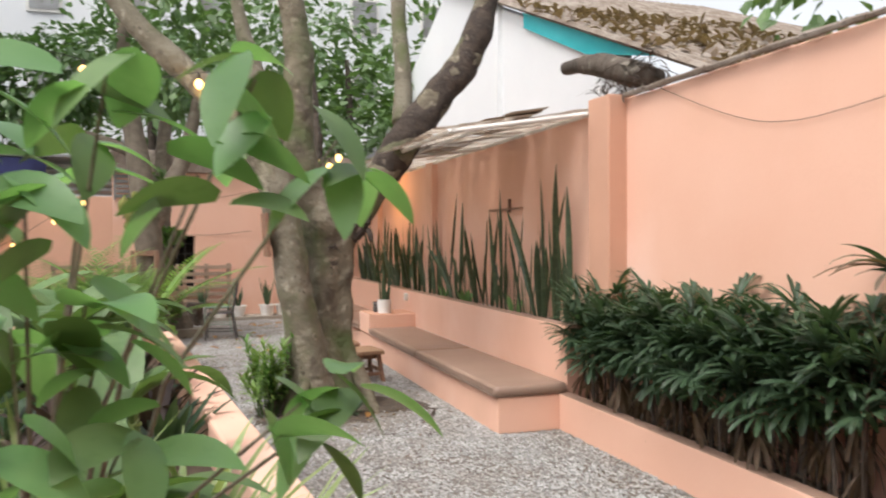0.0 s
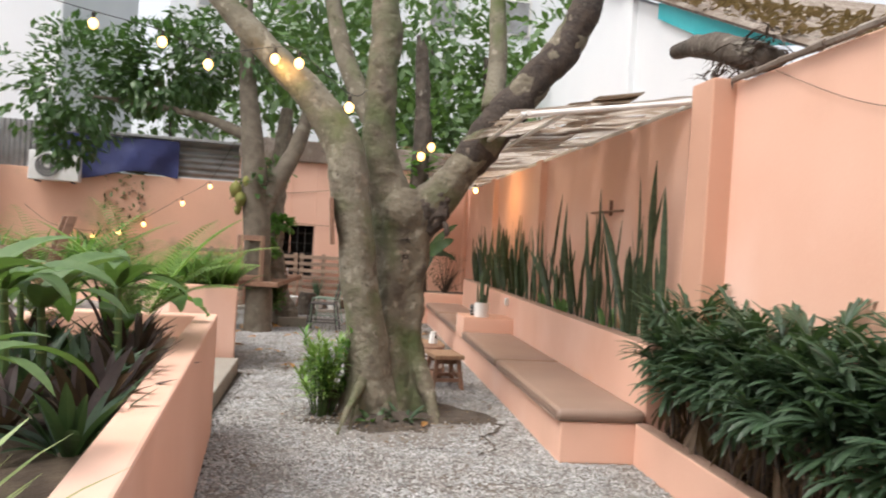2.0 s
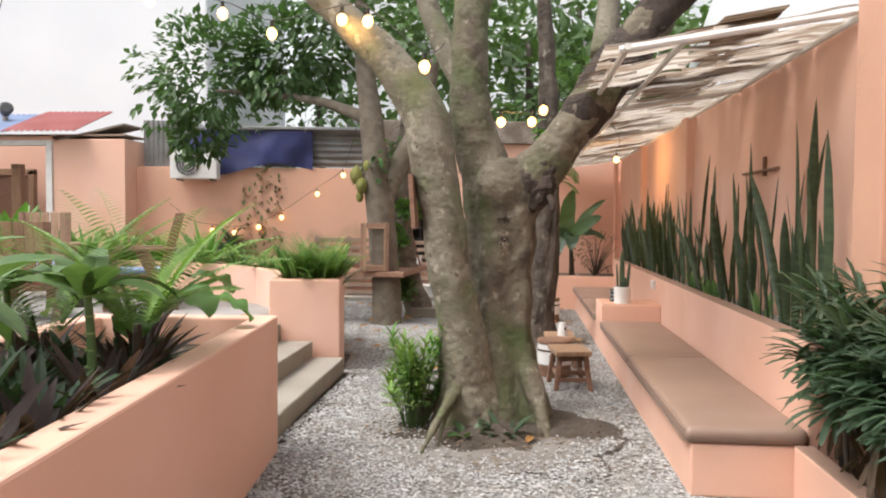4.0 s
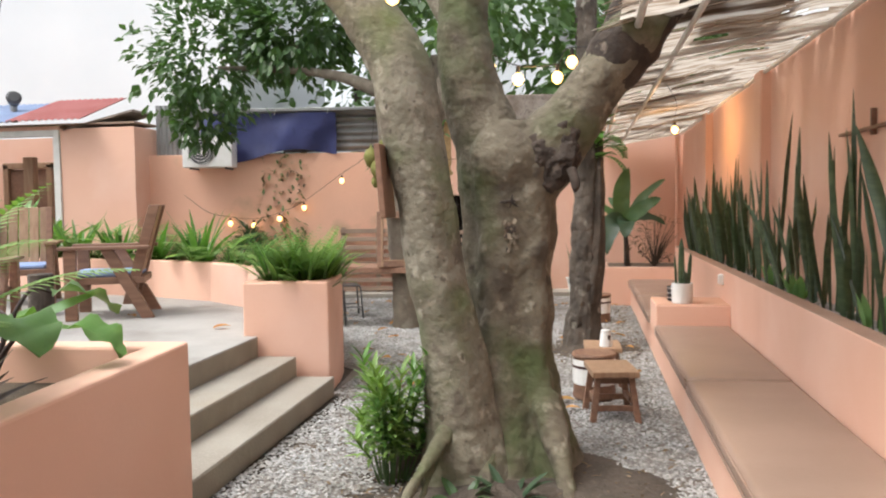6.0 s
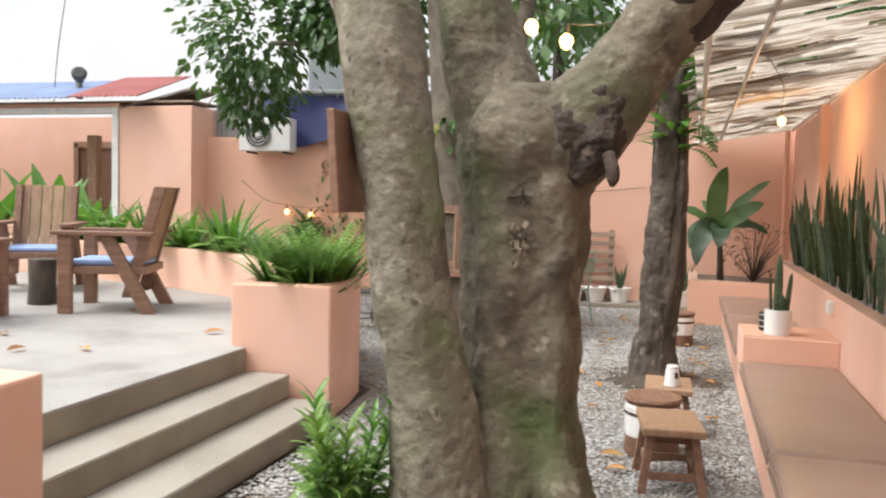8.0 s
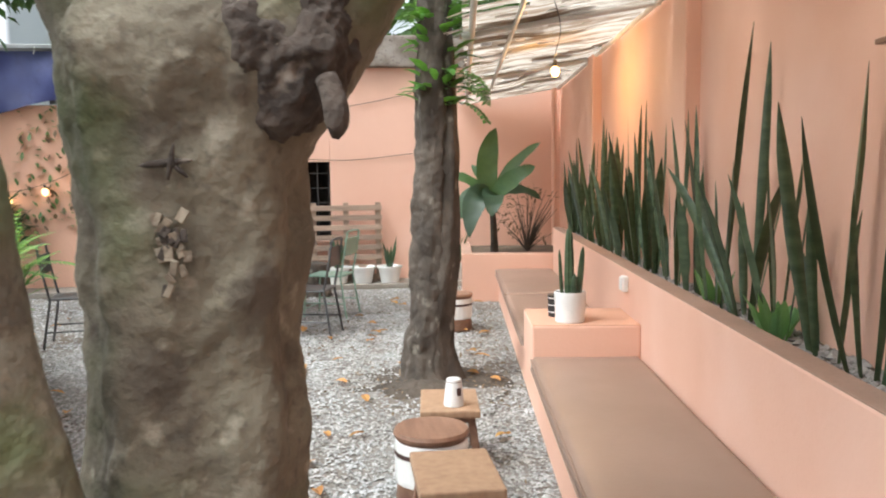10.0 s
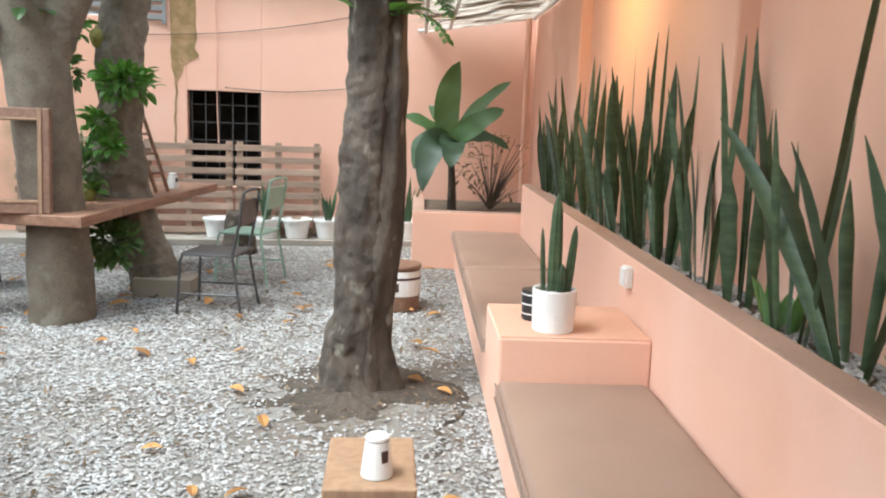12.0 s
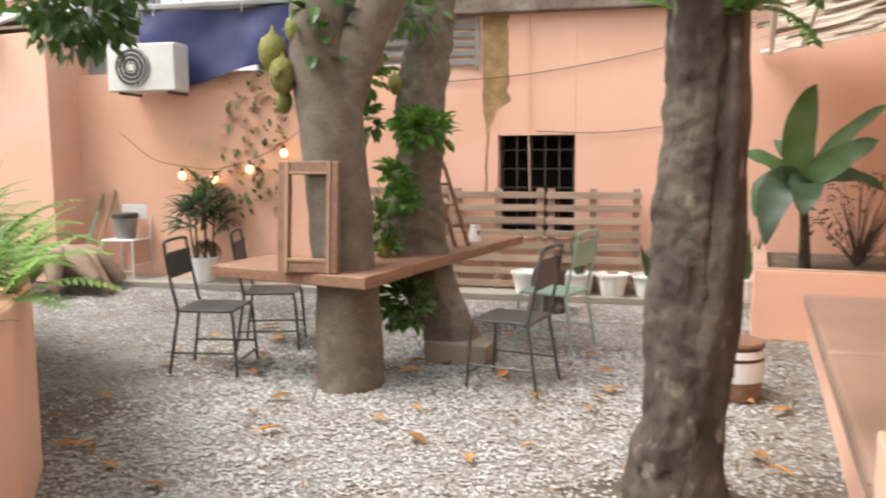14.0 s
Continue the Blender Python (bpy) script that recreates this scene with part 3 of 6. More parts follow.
for i in range(rows + 1):
    z = 2.92 - 1.85 * i / rows
    fall = min(1.0, max(0.0, (2.05 - z) / 0.33))
    left = -0.375 + 0.02 * noise.noise(Vector((z * 7, 0, 1))) + 0.04 * fall - 0.03 * max(0.0, 1.7 - z)
    right = left + (0.25 * (1 - fall) ** 1.5 + 0.022) * (1 + 0.2 * noise.noise(Vector((z * 9, 5, 0))))
    for x in (left, right):
        g.v.append((x, far_y(x) - 0.004, z))
g.f = [(2 * i, 2 * i + 1, 2 * i + 3, 2 * i + 2) for i in range(rows)]
solid("wall_stain", g, STAIN, "brown-green water stain running down the peach wall", "stain", "structure")
vent = thing("louvre_vent", "grey slatted vent high in the wall", "vent")
for k in range(6):
    bm = far_block(-0.86, -0.46, 2.42 + k * 0.095, 2.48 + k * 0.095, -0.03, 0.0, 0.004)
    part("slat", bm, TIN, vent)
for a in (-0.9, -0.46):
    part("vent_frame", far_block(a, a + 0.04, 2.38, 2.99, -0.035, 0.0, 0), TIN, vent)
bm = far_block(-0.95, 4.2, 2.93, 3.35, -0.1, 0.5, 0.02)
solid("eave_north", bm, ROOF_BROWN, "dark weathered eave above the far wall", "eave", "structure")
solid("kerb_north", merge(far_block(-5.1, 3.0, 0, 0.07, -0.52, 0.0, 0.01)), CONCRETE, "narrow concrete kerb at the foot of the wall", "kerb", "structure")


def corrugated(x0, x1, z0, z1, pitch=0.076, depth=0.018, horizontal=False):
    """A corrugated sheet in the xz plane."""
    g = Geo()
    L = (z1 - z0) if horizontal else (x1 - x0)
    n = max(4, int(L / pitch * 6))
    for i in range(n + 1):
        s = i / n * L
        o = depth * math.sin(2 * math.pi * s / pitch)
        if horizontal:
            g.v += [(x0, o, z0 + s), (x1, o, z0 + s), (x0, o + 0.004, z0 + s), (x1, o + 0.004, z0 + s)]
        else:
            g.v += [(x0 + s, o, z0), (x0 + s, o, z1), (x0 + s, o + 0.004, z0), (x0 + s, o + 0.004, z1)]
    for i in range(n):
        k = 4 * i
        g.f += [(k, k + 4, k + 5, k + 1), (k + 2, k + 3, k + 7, k + 6)]
    return g


g = corrugated(-3.0, -0.9, 2.46, 3.15, 0.12, 0.02, True)
ob = solid("tin_fence", g, TIN, "horizontal grey corrugated tin fence on the wall", "fence")
ob.matrix_basis = turn @ Matrix.Translation((0, 0.1, 0))
g = corrugated(-5.2, -4.2, 2.44, 3.3, 0.09, 0.012)
ob = solid("tin_fence", g, TIN, "upright pale tin sheet above the wall", "fence")
ob.matrix_basis = turn @ Matrix.Translation((0, 0.1, 0))
# tarpaulin: a sagging sheet
g = Geo()
nx, nz = 26, 12
for i in range(nx + 1):
    for j in range(nz + 1):
        u, v = i / nx, j / nz
        x = -4.35 + 2.3 * u
        z = 3.12 - v * (0.78 - 0.12 * u + 0.08 * math.sin(7 * u))
        g.v.append((x, -0.06 + 0.05 * noise.noise(Vector((x * 3, z * 3, 0))) - 0.04 * math.sin(9 * u + 3 * v), z))
for i in range(nx):
    for j in range(nz):
        k = i * (nz + 1) + j
        g.f.append((k, k + 1, k + nz + 2, k + nz + 1))
ob = solid("tarpaulin", g, TARP, "crumpled navy blue tarpaulin hung over the tin fence", "tarpaulin", smooth=True)
ob.matrix_basis = turn
for x in (-4.2, -3.1, -2.2):
    part("tie_rope", tube([(x, -0.07, 3.08), (x + 0.03, -0.1, 3.16), (x + 0.05, 0.1, 3.22)], [0.008, 0.008, 0.008], 6), METAL_WHITE, ob, "pale tie rope")
bm = far_block(-4.4, -0.9, 3.14, 3.2, -0.1, 1.2, 0.01)
solid("tin_canopy", bm, TIN, "thin flat tin roof edge over the tarpaulin", "roof", "structure")

# block at the left with a wide white-framed opening
BX0, BX1, BY = -9.4, -6.62, 14.74
for a in ((-6.62, -5.25, 0.85, 0, 2.9), (-9.45, -6.62, 0.2, 0, 0.9), (-14, -9.45, 0.2, 0, 2.95), (-9.45, -6.62, 0.2, 2.88, 2.95)):
    solid("wall_west_block", block(a[0], a[1], BY, BY + a[2], a[3], a[4], 0.01), PINK, "peach plastered wall of the garden room", "wall", "structure")
solid("wall_west_back", block(-14, -5.3, 17.3, 17.5, 0, 3.0, 0), PINK, "peach plastered back wall of the open garden room", "wall", "structure")
frame_thing = thing("opening_frame", "white painted frame of the wide opening", "frame", pose(-8, BY, 0.9))
for a in ((-9.45, -9.33, 0.9, 2.88), (-6.74, -6.62, 0.9, 2.88), (-9.33, -6.74, 2.78, 2.88)):
    wpart("frame_bar", block(a[0], a[1], BY - 0.03, BY + 0.1, a[2], a[3], 0.006), METAL_WHITE, frame_thing)
door = thing("door_1", "warm brown wooden door standing in the garden room", "door", pose(-8.9, 16.9, 0.0), kind="structure")
wpart("door_leaf", block(-9.3, -8.45, 16.9, 16.96, 0.0, 2.35, 0.01), WOOD, door)
wpart("door_frame", merge(block(-9.42, -9.3, 16.86, 17.0, 0, 2.45, 0.01), block(-8.45, -8.33, 16.86, 17.0, 0, 2.45, 0.01), block(-9.42, -8.33, 16.86, 17.0, 2.36, 2.48, 0.01)), WOOD_LIGHT, door)
solid("wooden_post", block(-8.0, -7.8, 15.6, 15.75, 0, 2.5, 0.01), WOOD_LIGHT, "pale rough wooden post in the garden room", "post")
rf = corrugated(-11.0, -7.3, 0, 1.6, 0.12, 0.015)
ob = solid("roof_sheet", rf, TIN_BLUE, "faded blue corrugated roof sheet", "roof sheet")
ob.matrix_basis = pose(0, BY - 0.35, 3.0, -72, 0, 0)
rf = corrugated(-7.4, -6.0, 0, 1.5, 0.12, 0.015)
ob = solid("roof_sheet", rf, TIN_RED, "faded red corrugated roof sheet", "roof sheet")
ob.matrix_basis = pose(0, BY - 0.32, 3.02, -70, 0, 0)
bm = block(-6.6, -5.25, BY + 0.0, BY + 0.7, 2.98, 3.02, 0.005)
bm.transform(Matrix.Translation((-6, BY, 3.0)) @ Matrix.Rotation(-0.22, 4, "Y") @ Matrix.Translation((6, -BY, -3.0)))
solid("roof_board", bm, ROOF_BROWN, "rusty brown tilted roof board", "roof sheet")
# roof covers only the front, so added sky light brightens the room
bm = block(-14, -5.25, BY, 15.55, 2.952, 2.985, 0)
solid("garden_room_roof", bm, WOOD_GREY, "short roof strip over the garden room, left open behind for light", "roof", "structure")
pipe = thing("vent_pipe", "short grey exhaust pipe with a hood on the roof", "vent pipe", pose(-7.9, 15.3, 3.1))
part("pipe", lathe([(0.06, 0), (0.06, 0.4)], 14), TIN, pipe, smooth=False)
part("hood", lathe([(0.02, 0), (0.1, 0.02), (0.13, 0.18), (0.09, 0.22)], 14), METAL_GREY, pipe, m=pose(0.0, 0, 0.36, 70, 0, 40))

# white building behind
bld = thing("neighbour_building", "tall plain white rendered building behind the garden room", "building", pose(-16, 22, 0))
wpart("wall", block(-34, -5.6, 19.5, 26, 0, 13, 0.05), WHITEWALL, bld)
wpart("parapet", block(-34.1, -5.5, 19.4, 26.1, 13, 13.3, 0.03), WHITEWALL, bld)

# house beyond the right wall
hs = thing("neighbour_house", "white gabled house with an old fibre roof beyond the wall", "house", pose(8, 11, 0))
def verge(y):
    return 3.73 + 0.4 * (y - 7.2)


g = Geo()
out = [(7.9, 0), (20, 0), (20, 4.2), (14.5, verge(14.5) - 0.1), (7.9, verge(7.9) - 0.1)]
g.add([(5.42, y, z) for y, z in out], [(4, 3, 2, 1, 0)])
g.add([(5.62, y, z) for y, z in out], [(0, 1, 2, 3, 4)])
g.add([(x, y, z) for x in (5.42, 5.62) for y, z in (out[0], out[4])], [(0, 1, 3, 2)])
wpart("wall", g, WHITEWALL, hs)
wpart("pilaster", block(5.33, 5.44, 11.6, 12.05, 0, verge(11.6), 0.01), WHITEWALL, hs)
g = corrugated(0, 6.5, 0, 11.6, 0.19, 0.035)
ob = part("roof", g, ROOF_BROWN, hs)
ob.matrix_parent_inverse = hs.matrix_basis.inverted()
ob.matrix_basis = pose(5.25, 4.2, verge(4.2) + 0.03, -90 + math.degrees(math.atan(0.4)), 0, 0)
g = Geo()
sheet = [(7.0, verge(7.0) - 0.03), (10.6, verge(10.6) - 0.03), (10.6, verge(10.6) - 0.26), (8.6, verge(8.6) - 0.30)]
g.add([(5.36, y, z) for y, z in sheet], [(0, 1, 2, 3)])
g.add([(5.39, y, z) for y, z in sheet], [(3, 2, 1, 0)])
wpart("verge_sheet", g, TEAL, hs, "turquoise sheet under the roof edge")
g = Geo()
random.seed(3)
for k in range(900):
    x, y = rnd(5.3, 9.5), rnd(4.3, 11)
    blade(g, (x, y, verge(y) + 0.06), (rnd(-1, 1), rnd(-1, 1), 0.3), rnd(0.1, 0.25), 0.09, 0.5, 2, 0.3)
tagged(solid("roof_litter", g, LEAF_DULL, "dead leaves and twigs lying on the old roof", "leaf litter", "stuff"))
deb = thing("rotten_beam", "dark rotten beam end with dead fern on the wall top", "beam", pose(3.84, 5.2, 2.75))
wpart("beam", limb([(3.9, 4.7, 2.86, 0.10), (3.84, 5.1, 3.0, 0.11), (3.78, 5.5, 3.12, 0.09), (3.72, 5.9, 3.16, 0.05)], 16, 12, 0.4, 3), BARK_DARK, deb, smooth=True)
g = Geo()
for k in range(160):
    a = rnd(0, 6.28)
    blade(g, (3.85 + rnd(-0.1, 0.1), rnd(4.5, 5.45), rnd(2.76, 3.05)), (math.cos(a), math.sin(a), rnd(-0.5, 0.7)), rnd(0.1, 0.28), 0.02, 1.0, 3, 0.2)
wpart("dead_fern", g, BARK_DARK, deb)
wire = [(3.735, 4.86, 2.9, 0.0022), (3.735, 4.5, 2.76, 0.0022), (3.735, 3.6, 2.40, 0.0022), (3.735, 3.05, 2.28, 0.0022), (3.735, 2.39, 2.31, 0.0022), (3.725, 2.2, 2.36, 0.0022), (3.725, 2.03, 2.44, 0.0022), (3.90, 1.9, 2.52, 0.0022)]
p, r = smooth_path(wire, 30)
solid("wall_cable", tube(p, r, 5), STRIPE, "thin brown cable sagging along the wall", "cable")

# ---- bench cushions and shade roof ----
def cushion(y0, y1):
    bm = block(2.748, 3.415, y0, y1, 0.301, 0.394, 0.042, 5)
    bmesh.ops.subdivide_edges(bm, edges=[e for e in bm.edges if e.calc_length() > 0.3], cuts=8, use_grid_fill=True)
    for v in bm.verts:
        if v.co.z > 0.38:
            v.co.z += 0.004 * noise.noise(v.co * 3.0)
    ob = thing("bench_cushion", "flat taupe vinyl bench cushion on the masonry bench", "cushion", pose(3.08, (y0 + y1) / 2, 0.301), "bench cushions")
    wpart("pad", bm, CUSHION, ob, smooth=True)
    for z in (0.318, 0.378):
        loop = [(2.75, y0 + 0.02, z), (2.75, y1 - 0.02, z), (3.4, y1 - 0.004, z), (3.4, y0 + 0.004, z), (2.78, y0 + 0.004, z)]
        wpart("piping", tube(loop[:2], [0.005, 0.005], 6), CUSHION, ob)


for a, b in ((5.25, 7.588), (7.612, 9.9), (10.54, 12.45), (12.472, 14.42)):
    cushion(a, b)

shade = thing("shade_roof", "sagging weathered bamboo-mat roof on white poles", "canopy", pose(3.1, 10.5, 2.6))
g = Geo()
nx, ny = 20, 260
for i in range(nx + 1):
    for j in range(ny + 1):
        u, v = i / nx, j / ny
        y = 5.3 + 10.9 * v
        x = 3.74 - u * (1.45 - 0.15 * v)
        z = 2.70 - 0.22 * u - 0.03 * v + 0.025 * noise.noise(Vector((x * 3, y * 1.2, 0))) + 0.012 * math.sin(y * 52)
        g.v.append((x, y + 0.05 * noise.noise(Vector((x * 6, y, 2))), z))
for i in range(nx):
    for j in range(ny):
        k = i * (ny + 1) + j
        if noise.noise(Vector((i * 0.16, j * 0.55, 4.0))) < 0.29:
            g.f.append((k, k + 1, k + ny + 2, k + ny + 1))
wpart("mat", g, SHADE, shade, smooth=True)
for k in range(46):
    y, w, L = 5.25 + k * 0.235 + rnd(-0.08, 0.08), rnd(0.1, 0.3), rnd(0.25, 0.6)
    u = rnd(0.0, 1.05 - L / 1.4)
    x1, z1 = 3.74 - u * 1.4, 2.735 - 0.22 * u + rnd(0, 0.03)
    bm = block(x1 - L, x1, y, y + w, -0.004, 0.004, 0)
    for v in bm.verts:
        v.co.z += z1 - (x1 - v.co.x) * 0.16 + 0.015 * noise.noise(v.co * 4)
        v.co.y += 0.05 * noise.noise(v.co * 3)
    wpart("loose_mat", bm, SHADE, shade)
for k in range(70):
    y, L = rnd(5.3, 16.0), rnd(0.05, 0.2)
    tip = (2.30 + 0.012 * (y - 5) - L + rnd(0, 0.06), y + rnd(-0.05, 0.05), 2.47 - L * 0.25)
    wpart("frayed_strand", tube([(2.36 + 0.012 * (y - 5), y, 2.485), tip], [0.008, 0.003], 4), SHADE, shade)
wpart("edge_pole", tube([(3.70, 5.2, 2.665), (3.70, 16.2, 2.64)], [0.02, 0.02], 8), METAL_WHITE, shade)
wpart("edge_pole", tube([(2.40, 5.2, 2.46), (2.45, 16.2, 2.44)], [0.02, 0.02], 8), METAL_WHITE, shade)
for y in (5.25, 8.0, 10.8, 13.6, 16.2):
    wpart("rafter", tube([(3.73, y, 2.66), (2.36, y, 2.45)], [0.022, 0.022], 8), METAL_WHITE, shade)
wpart("purlin", tube([(2.72, 5.3, 2.51), (2.72, 16.2, 2.49)], [0.018, 0.018], 8), METAL_WHITE, shade)

# ---- trees ----
def knobbly(ob, voxel, waves, smooth=2):
    """Fuses the limbs of a mesh into one skin with lumps and wrinkles."""
    mod = ob.modifiers.new("skin", "REMESH")
    mod.mode, mod.voxel_size, mod.use_smooth_shade = "VOXEL", voxel, True
    mod = ob.modifiers.new("soften", "SMOOTH")
    mod.factor, mod.iterations = 0.5, smooth
    for size, depth in waves:
        tex = bpy.data.textures.new("bark_lumps", "CLOUDS")
        tex.noise_scale, tex.noise_depth = size, 3
        mod = ob.modifiers.new("lumps", "DISPLACE")
        mod.texture, mod.strength, mod.mid_level = tex, depth, 0.5
    return ob



def tree_thing(name, label, base):
    return thing(name, label, "tree", pose(*base))


big = tree_thing("jackfruit_tree", "old twin-stemmed tree with mottled grey bark and mossy foot", (1.6, 7.3, 0))
g = limb([(1.70, 6.92, -0.06, 0.44), (1.70, 6.94, 0.15, 0.36), (1.69, 6.97, 0.5, 0.275), (1.69, 7.0, 0.95, 0.245), (1.695, 7.0, 1.25, 0.25), (1.69, 7.0, 1.55, 0.25), (1.70, 7.0, 1.8, 0.27), (1.70, 7.0, 1.98, 0.18)], 60, 44, 0.10, 1.0, None, 0.22)
stem = limb([(1.50, 6.66, -0.06, 0.30), (1.46, 6.64, 0.3, 0.215), (1.405, 6.62, 0.8, 0.165), (1.34, 6.61, 1.1, 0.152), (1.285, 6.61, 1.5, 0.150), (1.20, 6.63, 1.9, 0.155), (1.12, 6.67, 2.3, 0.16), (0.82, 6.75, 2.72, 0.142), (0.48, 6.85, 3.05, 0.123), (-0.02, 7.0, 3.55, 0.10), (-0.45, 7.2, 4.15, 0.07)], 76, 30, 0.10, 5.0, None, 0.10)
limb([(1.68, 7.0, 1.15, 0.14), (1.64, 7.0, 1.5, 0.21), (1.56, 7.0, 1.9, 0.205), (1.45, 7.0, 2.3, 0.165), (1.43, 7.05, 2.85, 0.142), (1.45, 7.2, 3.5, 0.145), (1.35, 7.4, 4.5, 0.1), (1.2, 7.6, 5.7, 0.05)], 44, 22, 0.14, 9.0, g)
limb([(1.70, 7.0, 1.15, 0.14), (1.74, 7.0, 1.5, 0.2), (1.85, 6.98, 1.76, 0.215), (2.07, 6.98, 2.01, 0.165), (2.30, 6.97, 2.31, 0.155), (2.52, 6.95, 2.64, 0.155), (2.86, 6.92, 3.08, 0.15), (3.2, 6.9, 3.6, 0.135), (3.55, 7.0, 4.75, 0.08)], 50, 22, 0.16, 13.0, g)
for a, b, r in (((1.42, 6.5, 0.34), (1.19, 5.85, -0.04), 0.03), ((1.38, 6.52, 0.3), (1.30, 6.0, -0.05), 0.02), ((1.90, 6.82, 0.42), (2.06, 6.36, -0.06), 0.075), ((1.35, 6.7, 0.3), (1.03, 6.62, -0.05), 0.06), ((1.6, 6.6, 0.22), (1.62, 6.3, -0.05), 0.05)):
    m = [(p + q) / 2 + (0.02 if i == 2 else 0) for i, (p, q) in enumerate(zip(a, b))]
    limb([(*a, r * 1.5), (*m, r), (*b, r * 0.6)], 14, 12, 0.4, a[0], g)
knobbly(wpart("stem", stem, BARK, big, "smoother leaning second stem", smooth=True), 0.012, ((0.25, 0.025), (0.07, 0.008), (0.028, 0.006)))
trunk = wpart("trunk", g, BARK_MOSSY, big, "rough mossy main trunk", smooth=True)
knobbly(trunk, 0.012, ((0.22, 0.045), (0.07, 0.014), (0.028, 0.009)), 4)
wpart("dark_limb", limb([(2.16, 6.98, 2.13, 0.12), (2.31, 6.97, 2.32, 0.162), (2.52, 6.95, 2.64, 0.168), (2.86, 6.92, 3.08, 0.163), (3.2, 6.9, 3.6, 0.147), (3.55, 7.0, 4.75, 0.09)], 60, 26, 0.28, 23.0), BURL, big, "dark knotted upper limb", smooth=True)
for a, b, r in (((1.66, 6.755, 1.525), (1.77, 6.755, 1.535), 0.010), ((1.735, 6.75, 1.57), (1.72, 6.75, 1.495), 0.008), ((1.72, 6.755, 1.535), (1.76, 6.755, 1.50), 0.007)):
    wpart("crack", limb([(*a, 0.003), ((a[0] + b[0]) / 2, a[1], (a[2] + b[2]) / 2, r), (*b, 0.003)], 8, 8, 0.4, a[0]), BURL, big, "small dark crack in the bark", smooth=True)
g = limb([(2.45, 6.95, 2.75, 0.1), (2.5, 7.1, 3.3, 0.085), (2.48, 7.2, 4.0, 0.07), (2.56, 7.3, 4.9, 0.04)], 20, 12, 0.12, 17.0)
wpart("limb", g, BARK, big, smooth=True)
g = limb([(1.5, 7.1, 2.4, 0.12), (1.2, 7.3, 2.95, 0.10), (1.0, 7.5, 3.5, 0.085), (0.85, 7.7, 4.3, 0.05)], 20, 12, 0.12, 21.0)
wpart("limb", g, BARK, big, smooth=True)
random.seed(31)
for k in range(26):
    x, z = 1.715 + random.gauss(0, 0.022), 1.36 + random.gauss(0, 0.05)
    flake = block(-rnd(0.005, 0.012), rnd(0.005, 0.012), -0.003, 0.003, -rnd(0.006, 0.02), rnd(0.006, 0.02), 0.001, 1)
    flake.transform(pose(x, 6.752 + abs(x - 1.715) * 0.4, z, rnd(-18, 18), rnd(-40, 40), rnd(-18, 18)))
    wpart("bark_flake", flake, PEELED if k % 3 else BURL, big)
random.seed(32)
bm = bmesh.new()
bmesh.ops.create_icosphere(bm, subdivisions=6, radius=1.0)
for v in bm.verts:
    d = v.co.copy()
    k = 1 + 0.3 * noise.noise(d * 1.5) + 0.13 * noise.noise(d * 4 + Vector((3, 1, 0))) - 0.09 * abs(noise.noise(d * 7)) + 0.03 * noise.noise(d * 18)
    v.co = Vector((1.945 + 0.185 * d.x * k + 0.06 * d.z, 6.90 + 0.145 * d.y * k, 1.785 + 0.205 * d.z * k))
bl = wpart("burl", bm, BURL, big, "dark knotted burl", smooth=True)
wpart("knob", limb([(2.05, 6.78, 1.70, 0.03), (2.07, 6.76, 1.65, 0.032), (2.075, 6.75, 1.605, 0.026), (2.07, 6.75, 1.575, 0.008)], 12, 12, 0.5, 4.0), BURL, big, "dark hanging knob", smooth=True)
g = Geo()
for c, s, n in (((-0.3, 7.6, 4.6), (1.3, 1.1, 0.7), 200), ((1.4, 8.6, 5.6), (1.5, 1.4, 0.8), 180), ((3.4, 7.6, 5.3), (1.2, 1.3, 0.7), 140), ((0.3, 6.6, 4.4), (1.0, 0.8, 0.4), 80)):
    leafy(g, c, s, n, 0.16, 0.085)
wpart("crown", g, LEAF_MID, big)
brd = solid("wooden_board", block(-0.016, 0.016, -0.14, 0.14, -0.195, 0.195, 0.005), WOOD, "small brown wooden board fixed to the tree stem", "board")
brd.matrix_basis = pose(1.07, 6.55, 1.645, 0, -4, 2)

mid = tree_thing("slim_tree", "slim dark-barked tree rising from the gravel", (2.07, 10.85, 0))
g = limb([(2.06, 10.85, -0.04, 0.24), (2.06, 10.85, 0.2, 0.165), (2.11, 10.85, 0.7, 0.13), (2.14, 10.85, 1.4, 0.125), (2.16, 10.85, 2.2, 0.12), (2.17, 10.9, 3.2, 0.11), (2.1, 11, 4.4, 0.07)], 90, 40, 0.22, 3.0, None, 0.4)
knobbly(wpart("trunk", g, BARK_DARK, mid, smooth=True), 0.014, ((0.14, 0.04), (0.05, 0.02)))
g = limb([(2.18, 10.83, -0.04, 0.15), (2.17, 10.83, 0.3, 0.10), (2.23, 10.83, 0.8, 0.08), (2.255, 10.83, 1.3, 0.075), (2.25, 10.84, 2.0, 0.07), (2.24, 10.88, 2.7, 0.04)], 40, 20, 0.2, 7.0, None, 0.4)
wpart("stem", g, BARK_DARK, mid, smooth=True)
g = Geo()
for k in range(90):
    a, z = rnd(0, 6.28), rnd(1.98, 2.75)
    blade(g, (2.19 + 0.13 * math.cos(a), 10.85 + 0.13 * math.sin(a), z), (math.cos(a), math.sin(a), rnd(-0.2, 0.8)), rnd(0.12, 0.24), rnd(0.06, 0.1), 0.6, 3, 0.2)
